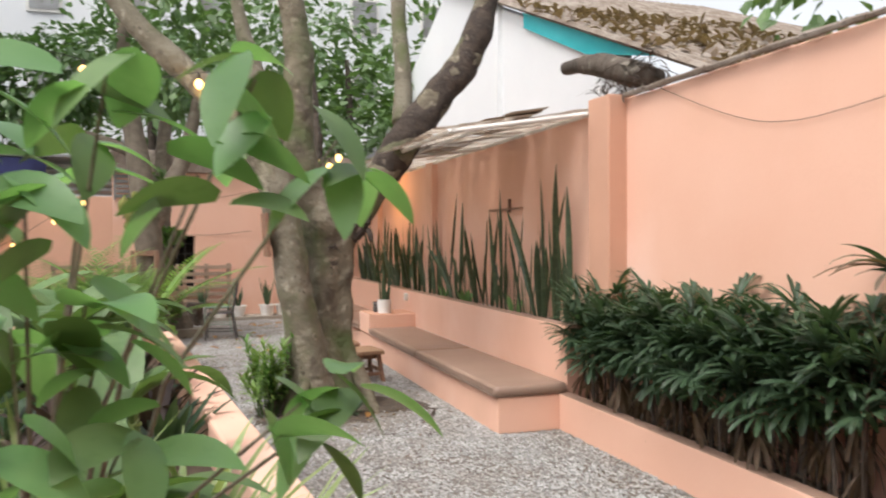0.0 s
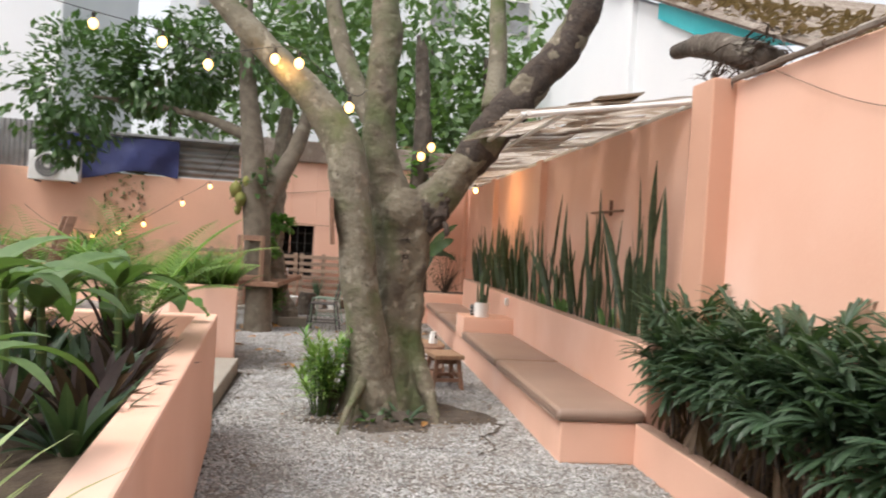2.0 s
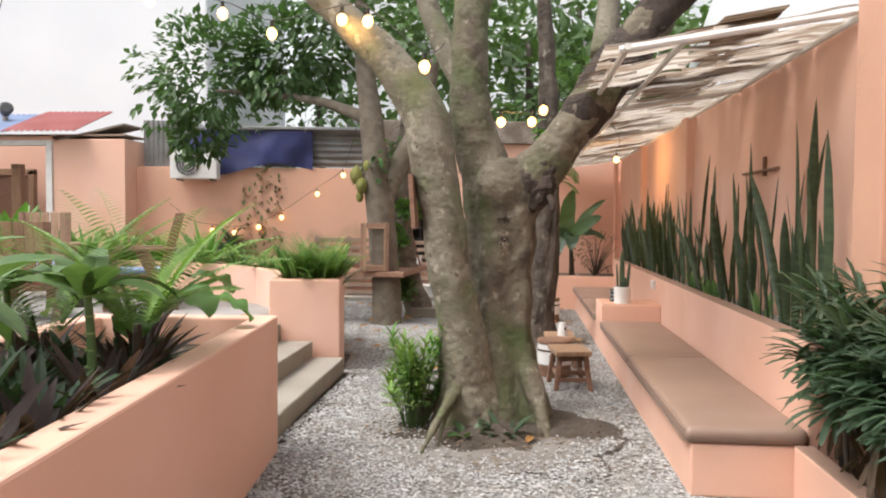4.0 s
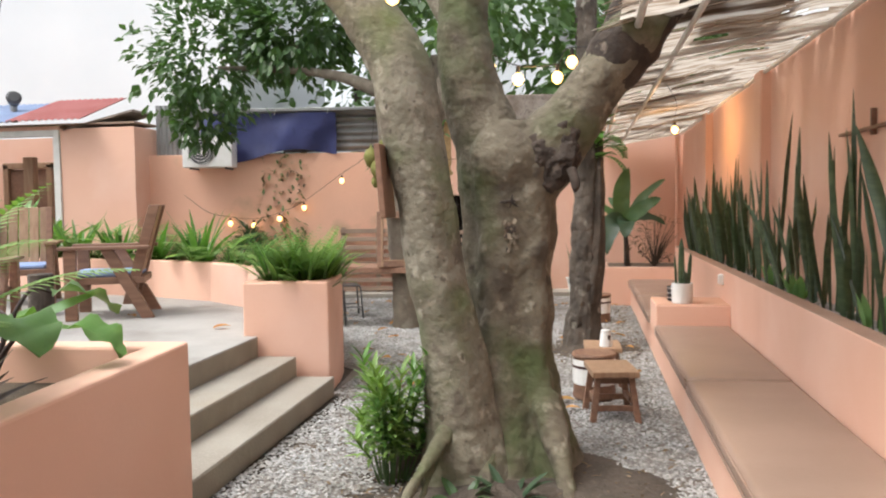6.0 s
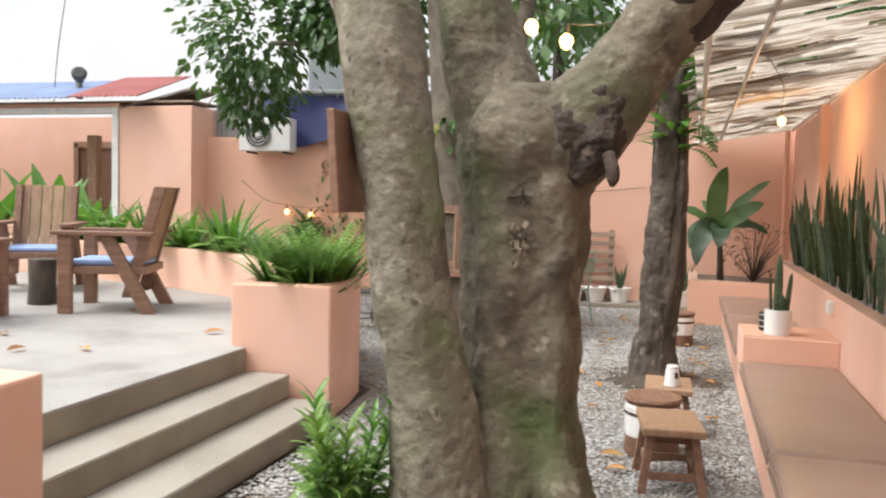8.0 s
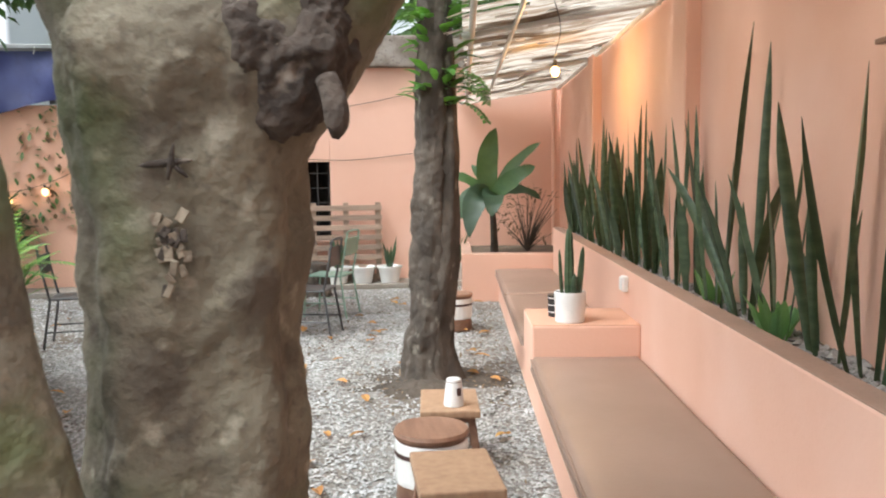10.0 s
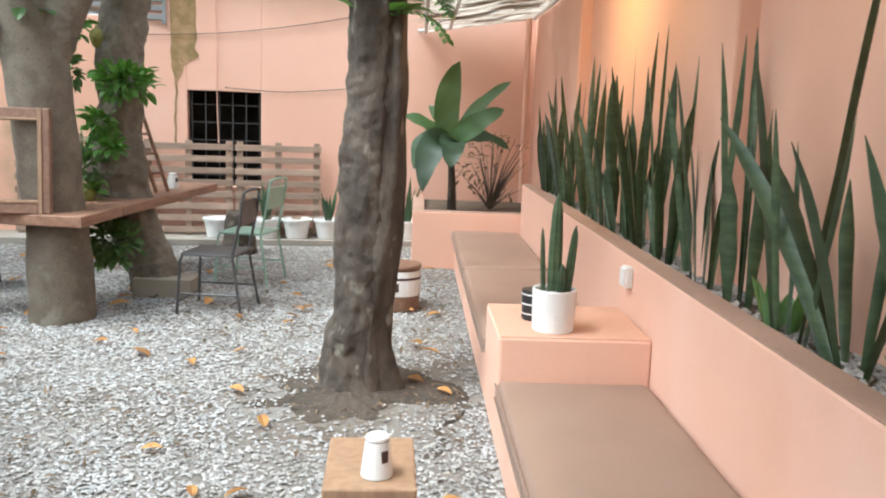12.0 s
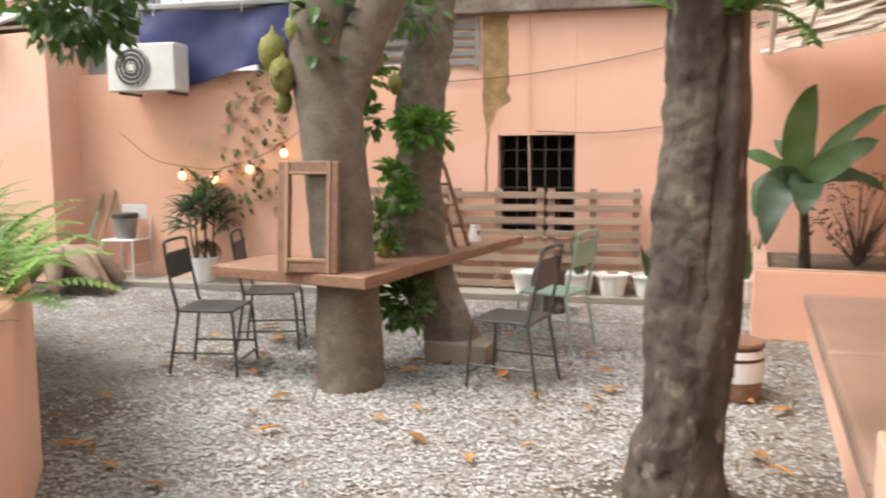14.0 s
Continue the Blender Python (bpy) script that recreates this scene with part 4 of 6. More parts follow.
wpart("epiphyte", g, LEAF_BRIGHT, mid, "bright green leafy climber")
for k in range(9):
    g = Geo()
    a = rnd(-0.6, 0.8)
    q, d = Vector((2.25, 10.75, rnd(1.95, 2.3))), Vector((math.cos(a), -0.5, 0.5)).normalized()
    for n in range(11):
        d = (d + Vector((0, 0, -0.16))).normalized()
        side = d.cross(Vector((0, 0, 1))).normalized()
        for sg in (-1, 1):
            blade(g, q, side * sg + d * 0.4, 0.065, 0.026, 0.3, 2, 0.1)
        blade(g, q, d, 0.04, 0.006, 0, 1, 0)
        q = q + d * 0.035
    wpart("hanging_frond", g, LEAF_BRIGHT, mid, "small bright fern frond")
g = leafy(Geo(), (2.1, 11, 4.8), (1.3, 1.3, 0.7), 260, 0.16, 0.085)
wpart("crown", g, LEAF_MID, mid)
dirt = Geo()
for r, z in ((0.72, -0.012), (0.6, 0.012), (0.3, 0.03), (0.05, 0.045)):
    for k in range(72):
        a = 2 * math.pi * k / 72
        q = r * (1 + 0.25 * noise.noise(Vector((math.cos(a) * 1.8, math.sin(a) * 1.8, 0.3))) + 0.1 * noise.noise(Vector((math.cos(a) * 4, math.sin(a) * 4, 1.0))))
        z += 0.006 * noise.noise(Vector((math.cos(a) * 9, math.sin(a) * 9, r * 9)))
        dirt.v.append((2.05 + q * math.cos(a), 10.65 + q * math.sin(a), z))
dirt.f = [(i * 72 + k, i * 72 + (k + 1) % 72, (i + 1) * 72 + (k + 1) % 72, (i + 1) * 72 + k) for i in range(3) for k in range(72)]
solid("soil_mound", dirt, DIRT, "bare soil mound round the tree foot", "soil", "structure", smooth=True)
mound = copy_thing(bpy.data.objects["soil_mound"], Matrix.Translation((1.66, 6.42, 0)) @ Matrix.Diagonal((1.45, 1.4, 1.4, 1)) @ Matrix.Translation((-2.05, -10.65, 0)))

tab = tree_thing("jackfruit_tree", "jackfruit tree growing up through the wooden table", (-0.05, 12.15, 0))
g = limb([(-0.05, 12.15, -0.04, 0.225), (-0.05, 12.15, 0.5, 0.2), (-0.08, 12.15, 0.9, 0.2), (-0.14, 12.15, 1.6, 0.205), (-0.2, 12.15, 2.2, 0.2), (-0.3, 12.2, 3.0, 0.16), (-0.45, 12.3, 4.2, 0.11), (-0.5, 12.4, 5.4, 0.06)], 46, 22, 0.09, 41.0)
wpart("trunk", g, BARK_GREY, tab, smooth=True)
g = limb([(-0.12, 12.15, 1.75, 0.15), (0.12, 12.2, 2.3, 0.14), (0.4, 12.3, 2.9, 0.12), (0.6, 12.4, 3.8, 0.08)], 24, 16, 0.12, 43.0)
wpart("limb", g, BARK_GREY, tab, smooth=True)
g = limb([(-0.3, 12.2, 2.9, 0.1), (-1.0, 12.5, 3.2, 0.07), (-2.0, 12.9, 3.4, 0.05), (-3.0, 13.2, 3.5, 0.03)], 24, 10, 0.12, 47.0)
wpart("limb", g, BARK_GREY, tab, smooth=True)
g = Geo()
for c, s, n in (((-3.2, 13.2, 3.7), (1.25, 0.9, 1.05), 1300), ((-1.7, 13.0, 4.0), (1.05, 0.8, 0.8), 1400), ((-0.7, 12.6, 4.4), (1.2, 1.0, 0.8), 800), ((-3.3, 13.3, 2.85), (0.5, 0.45, 0.5), 330), ((0.6, 12.5, 4.2), (0.9, 0.9, 0.6), 200)):
    leafy(g, c, s, n, 0.17, 0.095)
wpart("crown", g, LEAF_MID, tab)
g = Geo()
for k in range(40):
    a, z = rnd(0, 6.28), rnd(1.95, 2.6)
    blade(g, (-0.2 + 0.2 * math.cos(a), 12.15 + 0.2 * math.sin(a), z), (math.cos(a), math.sin(a), rnd(-0.6, 0.5)), rnd(0.12, 0.22), rnd(0.07, 0.1), 0.8, 3, 0.2)
wpart("leaves", g, LEAF_MID, tab)
for p, r in (((-0.46, 12.0, 2.12), 0.09), ((-0.38, 11.98, 1.98), 0.085), ((-0.42, 12.05, 1.82), 0.055), ((-0.3, 12.02, 2.25), 0.07)):
    g = lathe([(0.01, -1.45 * r), (0.6 * r, -1.2 * r), (0.95 * r, -0.4 * r), (r, 0.2 * r), (0.75 * r, 0.9 * r), (0.2 * r, 1.3 * r), (0.05 * r, 1.8 * r)], 16, None, p)
    wpart("fruit", g, FRUIT, tab, "green jackfruit", smooth=True)

old = tree_thing("old_tree", "old leaning trunk overgrown with small leafy plants", (0.42, 13.05, 0))
g = limb([(0.36, 13.05, -0.04, 0.24), (0.22, 13.1, 0.35, 0.2), (0.03, 13.15, 0.75, 0.22), (-0.02, 13.15, 1.0, 0.24), (-0.02, 13.15, 1.25, 0.2), (0.02, 13.15, 1.55, 0.16), (-0.02, 13.3, 2.0, 0.18), (0.05, 13.45, 2.7, 0.15), (0.1, 13.6, 3.6, 0.1)], 44, 22, 0.2, 51.0, None, 0.3)
knobbly(wpart("trunk", g, BARK_GREY, old, smooth=True), 0.02, ((0.15, 0.06), (0.05, 0.03)))
for c, n, s, m in (((0.17, 12.9, 1.66), 130, (0.22, 0.18, 0.13), LEAF_BRIGHT), ((0.0, 12.85, 1.34), 46, (0.12, 0.1, 0.12), LEAF_BRIGHT), ((-0.11, 12.8, 1.0), 60, (0.13, 0.1, 0.2), LEAF_SOFT), ((0.06, 12.82, 1.17), 34, (0.12, 0.1, 0.08), LEAF_BRIGHT), ((0.10, 12.72, 0.45), 120, (0.22, 0.15, 0.2), LEAF_SOFT), ((-0.29, 12.95, 2.1), 60, (0.16, 0.14, 0.16), LEAF_BRIGHT), ((-0.29, 12.95, 1.72), 46, (0.1, 0.12, 0.15), LEAF_SOFT), ((0.05, 13.0, 2.5), 70, (0.25, 0.2, 0.22), LEAF_SOFT), ((-0.05, 12.78, 0.83), 18, (0.08, 0.06, 0.05), LEAF_BRIGHT)):
    g = Geo()
    for k in range(int(n * 1.5)):
        d = Vector((random.gauss(0, 1), random.gauss(0, 1) - 0.4, random.gauss(0, 1) + 0.2)).normalized()
        b = Vector(c) + Vector((d.x * s[0], d.y * s[1], d.z * s[2])) * rnd(0.3, 1)
        blade(g, b, d + Vector((0, 0, rnd(-0.4, 0.6))), rnd(0.06, 0.12), rnd(0.045, 0.07), 0.7, 4, 0.25, rnd(-0.9, 0.9))
    tagged(wpart("epiphyte", g, m, old), "clump of fleshy green leaves", kind="stuff")
for p, r in (((-0.16, 12.85, 2.15), 0.06), ((-0.02, 12.85, 1.98), 0.05), ((-0.06, 12.72, 0.83), 0.045)):
    g = lathe([(0.01, -1.6 * r), (0.55 * r, -1.3 * r), (0.95 * r, -0.4 * r), (r, 0.2 * r), (0.75 * r, 0.9 * r), (0.2 * r, 1.3 * r), (0.05 * r, 1.9 * r)], 16, None, p)
    wpart("fruit", g, FRUIT, old, "small green jackfruit", smooth=True)
ldr = thing("leaning_easel", "small reddish-brown wooden easel leaning on the old trunk", "easel", pose(0.22, 13.5, 0.77))
for dx in (0.0, 0.11):
    wpart("rail", tube([(0.20 + dx * 0.6, 13.47 + dx, 0.768), (0.03 + dx * 0.6, 13.37 + dx, 1.42)], [0.018, 0.016], 6), WOOD, ldr)
for u in (0.25, 0.5, 0.75, 0.95):
    wpart("rung", tube([(0.20 - 0.17 * u, 13.47 - 0.1 * u, 0.768 + 0.652 * u), (0.266 - 0.17 * u, 13.58 - 0.1 * u, 0.768 + 0.652 * u)], [0.011, 0.011], 6), WOOD, ldr)
g = block(0.2, 0.66, 12.82, 13.1, 0, 0.16, 0.01)
solid("wooden_block", g, RISER, "low dark grey block at the trunk foot", "block")

# ---- the table round the trees ----
table = thing("tree_table", "thick reddish-brown wooden L-shaped table built round a tree", "table", pose(-0.1, 12.4, 0))
wpart("top", prism([(-0.97, 11.97), (0.25, 11.81), (0.285, 12.45), (-0.93, 12.6)], 0.695, 0.77, 0.008), WOOD, table)
wpart("top_wing", prism([(-0.33, 12.535), (0.287, 12.455), (0.46, 14.5), (-0.18, 14.55)], 0.695, 0.768, 0.008), WOOD, table)
fr = thing("picture_frame", "empty reddish-brown wooden frame standing on the table", "frame", pose(-0.17, 11.87, 0.77, -5, 0, 6) @ Matrix.Diagonal((1.08, 1, 1, 1)))
for a in ((-0.185, -0.115, 0, 0.68), (0.115, 0.185, 0, 0.68), (-0.115, 0.115, 0, 0.09), (-0.115, 0.115, 0.6, 0.68)):
    part("frame_bar", block(a[0], a[1], -0.025, 0.025, a[2], a[3], 0.008), WOOD, fr)
    part("bead", block(a[0] + (0.045 if a[0] == -0.185 else 0), a[1] - (0.045 if a[1] == 0.185 else 0), -0.032, -0.02, a[2] + (0.07 if a[3] == 0.09 else 0), a[3] - (0.065 if a[2] == 0.6 else 0), 0.003), WOOD_LIGHT, fr)


def cup(m, label="white paper cup upside down with dark printed bands"):
    c = thing("paper_cup", label, "cup", m @ Matrix.Scale(1.28, 4), "paper cups")
    part("body", lathe([(0.04, 0), (0.042, 0.004), (0.03, 0.105), (0.026, 0.108)], 24), CERAMIC, c, smooth=False)
    part("band", lathe([(0.0405, 0.014), (0.0393, 0.025)], 24), STRIPE, c)
    part("band", lathe([(0.0312, 0.096), (0.0305, 0.1)], 24), STRIPE, c)
    bm = block(-0.009, 0.009, -0.003, 0.003, 0.045, 0.075, 0.001)
    part("logo", bm, STRIPE, c, m=pose(0.012, -0.033, 0, 0, 0, 20))
    return c


cup(pose(0.22, 13.87, 0.769, 0, 0, 40))


def steel_chair(m, metal, label):
    """A bent-tube cafe chair; it faces +y."""
    c = thing("cafe_chair", label, "chair", m, "cafe chairs")
    part("seat", block(-0.2, 0.2, -0.2, 0.2, 0.435, 0.455, 0.009), metal, c)
    part("backrest", block(-0.185, 0.185, -0.245, -0.233, 0.66, 0.84, 0.005), metal, c)
    p, r = smooth_path([(-0.19, -0.18, 0.44, 0.011), (-0.19, -0.235, 0.7, 0.011), (-0.185, -0.26, 0.86, 0.011), (-0.15, -0.265, 0.91, 0.011), (0.15, -0.265, 0.91, 0.011), (0.185, -0.26, 0.86, 0.011), (0.19, -0.235, 0.7, 0.011), (0.19, -0.18, 0.44, 0.011)], 40)
    part("back_frame", tube(p, r, 8), metal, c)
    for sx in (-1, 1):
        part("leg", tube([(sx * 0.19, 0.185, 0.44), (sx * 0.2, 0.2, 0.4), (sx * 0.215, 0.225, 0.0)], [0.011, 0.011, 0.011], 8), metal, c)
        part("leg", tube([(sx * 0.19, -0.18, 0.44), (sx * 0.215, -0.25, 0.0)], [0.011, 0.011], 8), metal, c)
        part("stretcher", tube([(sx * 0.208, 0.213, 0.16), (sx * 0.208, -0.227, 0.16)], [0.007, 0.007], 6), metal, c)
    part("stretcher", tube([(-0.21, 0.217, 0.1), (0.21, 0.217, 0.1)], [0.007, 0.007], 6), metal, c)
    return c


steel_chair(pose(0.93, 12.54, 0, 0, 0, 84), METAL_GREY, "dark grey bent-steel cafe chair with a flat seat")
steel_chair(pose(0.95, 13.62, 0, 0, 0, 78), METAL_GREEN, "mint green bent-steel cafe chair with a flat seat")
steel_chair(pose(-1.12, 12.2, 0, 0, 0, -74), METAL_GREY, "dark grey bent-steel cafe chair with a flat seat")
steel_chair(pose(-1.12, 12.92, 0, 0, 0, -66), METAL_GREY, "dark grey bent-steel cafe chair with a flat seat")
steel_chair(pose(-4.5, 15.05, 0.07, 0, 0, 190), METAL_WHITE, "white bent-steel chair carrying a bucket")

# ---- stools, log and cups by the bench ----
def stool(m, label):
    s = thing("wooden_stool", label, "stool", m, "low stools")
    part("seat", block(-0.15, 0.15, -0.21, 0.21, 0.29, 0.33, 0.008), WOOD_LIGHT, s)
    for sx in (-1, 1):
        for sy in (-1, 1):
            bm = block(-0.02, 0.02, -0.02, 0.02, 0.0, 0.29, 0.004)
            for v in bm.verts:
                k = 1 - v.co.z / 0.29
                v.co.x += sx * (0.105 + 0.04 * k)
                v.co.y += sy * (0.14 + 0.035 * k)
            part("leg", bm, WOOD, s)
        part("rail", block(sx * 0.115 - 0.012, sx * 0.115 + 0.012, -0.1, 0.1, 0.11, 0.15, 0.003), WOOD, s)
        part("stretcher", block(-0.118, 0.118, sx * 0.163 - 0.011, sx * 0.163 + 0.011, 0.075, 0.11, 0.003), WOOD, s)
        part("apron", block(-0.1, 0.1, sx * 0.095 - 0.01, sx * 0.095 + 0.01, 0.235, 0.29, 0.003), WOOD, s)
    return s


stool(pose(2.30, 8.11, 0, 0, 0, 8) @ Matrix.Diagonal((1.07, 1.07, 1.1, 1)), "low brown wooden stool on the gravel by the bench")
stool(pose(2.265, 9.19, 0, 0, 0, 2), "low brown wooden stool carrying a paper cup")
cup(pose(2.29, 9.085, 0.331, 0, 0, 15))


def painted_log(m, label):
    s = thing("painted_log_stool", label, "log stool", m, "log stools")
    part("log", lathe([(0.15, 0), (0.165, 0.03), (0.155, 0.15), (0.16, 0.31), (0.15, 0.34)], 22), WOOD, s, smooth=True)
    part("top", lathe([(0.168, 0.335), (0.172, 0.35), (0.165, 0.365)], 22), WOOD, s)
    part("painted_band", lathe([(0.163, 0.13), (0.166, 0.15), (0.167, 0.30), (0.163, 0.32)], 22), CERAMIC, s, "white painted band")
    part("painted_band", lathe([(0.1685, 0.255), (0.169, 0.265), (0.1685, 0.275)], 22), STRIPE, s, "dark painted band")
    for a in (-1.9, -1.2):
        bm = block(-0.028, 0.028, -0.004, 0.004, 0.17, 0.235, 0.003)
        part("painted_square", bm, STRIPE, s, m=Matrix.Rotation(a + math.pi / 2, 4, "Z") @ Matrix.Translation((0, -0.169, 0)))
    return s


painted_log(pose(2.19, 8.62, 0, 0, 0, 10), "log stool with a white and dark painted face pattern")
painted_log(pose(2.28, 12.72, 0, 0, 0, -30), "log stool with white painted bands beside the slim tree")

# ---- pots ----
def pot(x, y, z, r, h, label, name="plant_pot"):
    p = thing(name, label, "pot", pose(x, y, z), "plant pots")
    part("body", lathe([(r * 0.72, 0), (r * 0.75, 0.01), (r * 0.95, h * 0.86), (r * 1.06, h * 0.88), (r * 1.06, h), (r * 0.98, h), (r * 0.92, h * 0.85), (r * 0.3, h * 0.82)], 26), CERAMIC if h < 0.2 else PLASTIC_WHITE, p, smooth=False)
    return p


def grow(name, label, x, y, z, n, length, width, material, spread=0.9, droop=0.7, shape="leaf", lift=(0.4, 1.2), stem=0.05, segs=5, category="plant", group=""):
    """A rosette of leaves from one foot."""
    p = thing(name, label, category, pose(x, y, z), group)
    for k in range(n):
        a = k * 2.4 + rnd(-0.3, 0.3)
        g = Geo()
        w = (math.cos(a) * spread, math.sin(a) * spread, rnd(*lift))
        blade(g, (math.cos(a) * stem, math.sin(a) * stem, 0), w, length * rnd(0.6, 1.1), width * rnd(0.8, 1.15), droop * rnd(0.5, 1.3), segs, 0.2, rnd(-0.3, 0.3), shape)
        part("leaf", g, material, p)
    return p


cp = thing("plant_pot", "white cylindrical ceramic pot on the masonry block", "pot", pose(3.01, 10.05, 0.5785), "plant pots")
part("body", lathe([(0.088, 0), (0.092, 0.006), (0.097, 0.18), (0.095, 0.188), (0.085, 0.186), (0.083, 0.16), (0.02, 0.158)], 30), CERAMIC, cp)
g = Geo()
for k in range(60):
    a, q, s = rnd(0, 6.28), rnd(0, 0.078), rnd(0.006, 0.012)
    lathe([(s, -0.004), (s * 0.8, s), (s * 0.2, s * 1.3)], 5, g, (q * math.cos(a), q * math.sin(a), 0.165))
tagged(part("pebbles", g, STONE, cp, "pale pebbles"), kind="stuff")
cp = thing("plant_pot", "dark ceramic pot with pale zigzag bands", "pot", pose(2.955, 10.23, 0.5785), "plant pots")
body = part("body", lathe([(0.055, 0), (0.06, 0.006), (0.064, 0.14), (0.056, 0.142)], 24), BLACK, cp)
for z in (0.03, 0.075, 0.12):
    part("band", lathe([(0.0612 + z * 0.03, z), (0.0615 + z * 0.03, z + 0.006)], 24), CERAMIC, body, "pale band")
cactus = thing("column_cactus", "dark green column cactus with side arms", "cactus", pose(3.01, 10.05, 0.73) @ Matrix.Scale(1.25, 4))
for dx, dy, h, r, lean in ((-0.005, 0, 0.36, 0.0185, 0.0), (0.042, 0.005, 0.25, 0.012, 0.022), (-0.04, 0.0, 0.24, 0.007, -0.014), (0.018, -0.03, 0.12, 0.012, 0.0)):
    g = Geo()
    n, seg = 12, 16
    for i in range(n + 1):
        u = i / n
        rr = r * (0.8 + 0.3 * math.sin(math.pi * min(1, u + 0.15))) * (1 if u < 0.88 else max(0.1, (1 - u) / 0.12))
        for k in range(seg):
            a = 2 * math.pi * k / seg
            q = rr * (1 + 0.22 * (k % 2))
            g.v.append((dx + lean * u + q * math.cos(a), dy + q * math.sin(a), h * u))
    g.f = [(i * seg + k, i * seg + (k + 1) % seg, (i + 1) * seg + (k + 1) % seg, (i + 1) * seg + k) for i in range(n) for k in range(seg)]
    part("stem", g, LEAF_SNAKE, cactus)
sock = thing("wall_socket", "white outdoor socket box on the bed wall", "socket", pose(3.42, 10.33, 0.772))
part("case", block(-0.035, 0.0, -0.045, 0.045, -0.05, 0.05, 0.006), PLASTIC_WHITE, sock)
part("lid", block(-0.045, -0.033, -0.04, 0.04, -0.042, 0.042, 0.004), PLASTIC_WHITE, sock)

# ---- snake plants in the raised bed ----
def snake(y, x, n, h, splay, wide):
    """Upright sword leaves from one foot; the wall stands close behind them."""
    p = thing("snake_plant", "tall dark green snake plant with upright sword leaves", "snake plant", pose(x, y, 0.81), "snake plants")
    for k in range(n):
        a = k * 2.4 + rnd(-0.5, 0.5)
        lean = splay * rnd(0.25, 1.0)
        tall = h * (1.0 if k == 0 else rnd(0.6, 0.95) if k < n // 2 else rnd(0.35, 0.7))
        g = Geo()
        blade(g, (0.03 * math.cos(a), 0.09 * math.sin(a), 0), (lean * math.cos(a) * 0.35 - 0.04, lean * math.sin(a) * 1.2, 1), tall, wide * random.choice((0.35, 0.6, 0.8, 1.0, 1.1)), rnd(-0.7, 0.7), 10, 0.5, rnd(-0.9, 2.1), "sword", up=(1, 0.2, 0.0))
        part("leaf", g, LEAF_SNAKE, p, smooth=True)
    return p


for y, n, h, splay, wide in ((5.6, 4, 1.25, 0.14, 0.055), (5.87, 5, 1.48, 0.18, 0.06), (6.2, 6, 1.38, 0.26, 0.06), (6.6, 5, 1.08, 0.4, 0.055), (6.95, 4, 1.05, 0.45, 0.05), (7.22, 8, 1.34, 0.14, 0.06), (7.64, 4, 1.0, 0.4, 0.055), (7.95, 5, 1.05, 0.34, 0.06), (8.4, 5, 1.12, 0.5, 0.06), (8.76, 7, 1.25, 0.75, 0.072), (9.06, 5, 1.38, 0.34, 0.075), (9.58, 6, 1.08, 0.3, 0.065)):
    snake(y, rnd(3.58, 3.64), n, h, splay, wide)
y = 9.88
while y < 14.35:
    snake(y, rnd(3.58, 3.66), random.choice((5, 6, 7)), rnd(0.92, 1.22), 0.34, 0.06)
    y += rnd(0.22, 0.34)
grow("small_aglaonema", "small leafy aglaonema at the bed edge", 3.60, 8.33, 0.815, 12, 0.2, 0.065, LEAF_BLUE, 0.6, 0.6, "leaf", (1.0, 2.2))
for y in (6.9, 9.2):
    grow("small_aglaonema", "small pale green leafy plant among the snake plants", 3.63, y, 0.815, 7, 0.2, 0.06, LEAF_BLUE, 0.4, 0.4, "leaf", (0.9, 2.0))

br = thing("wall_cross", "dark thin wooden cross bar fixed on the wall", "wall bracket", pose(3.74, 7.4, 1.92))
wpart("bar", block(3.715, 3.748, 6.95, 7.85, 1.912, 1.930, 0.003), WOOD, br)
wpart("post", block(3.72, 3.751, 7.27, 7.295, 1.88, 2.03, 0.004), WOOD, br)

# ---- lady palms in the low bed ----
def palm_fan(g, foot, way, reach, n=12):
    """One fan leaf: a thin stalk and blunt fingers that spread and hang."""
    way = Vector(way).normalized()
    hub = Vector(foot) + way * reach * 0.75
    tube([foot, (Vector(foot) + hub) / 2 + Vector((0, 0, 0.015)), hub], [0.005, 0.004, 0.003], 4, g)
    side = way.cross(Vector((0, 0, 1))).normalized()
    side.rotate(Matrix.Rotation(rnd(-0.5, 0.5), 3, way))
    c = (n - 1) / 2
    for q in range(n):
        a = (q - c) * 0.31 + rnd(-0.05, 0.05)
        d = way * math.cos(a) + side * math.sin(a) + Vector((0, 0, 0.12))
        blade(g, hub, d, rnd(0.21, 0.29) * (1 - 0.22 * (abs(q - c) / c) ** 2), rnd(0.024, 0.034), rnd(0.5, 1.3), 5, 0.25, rnd(-0.3, 0.3), "strap")


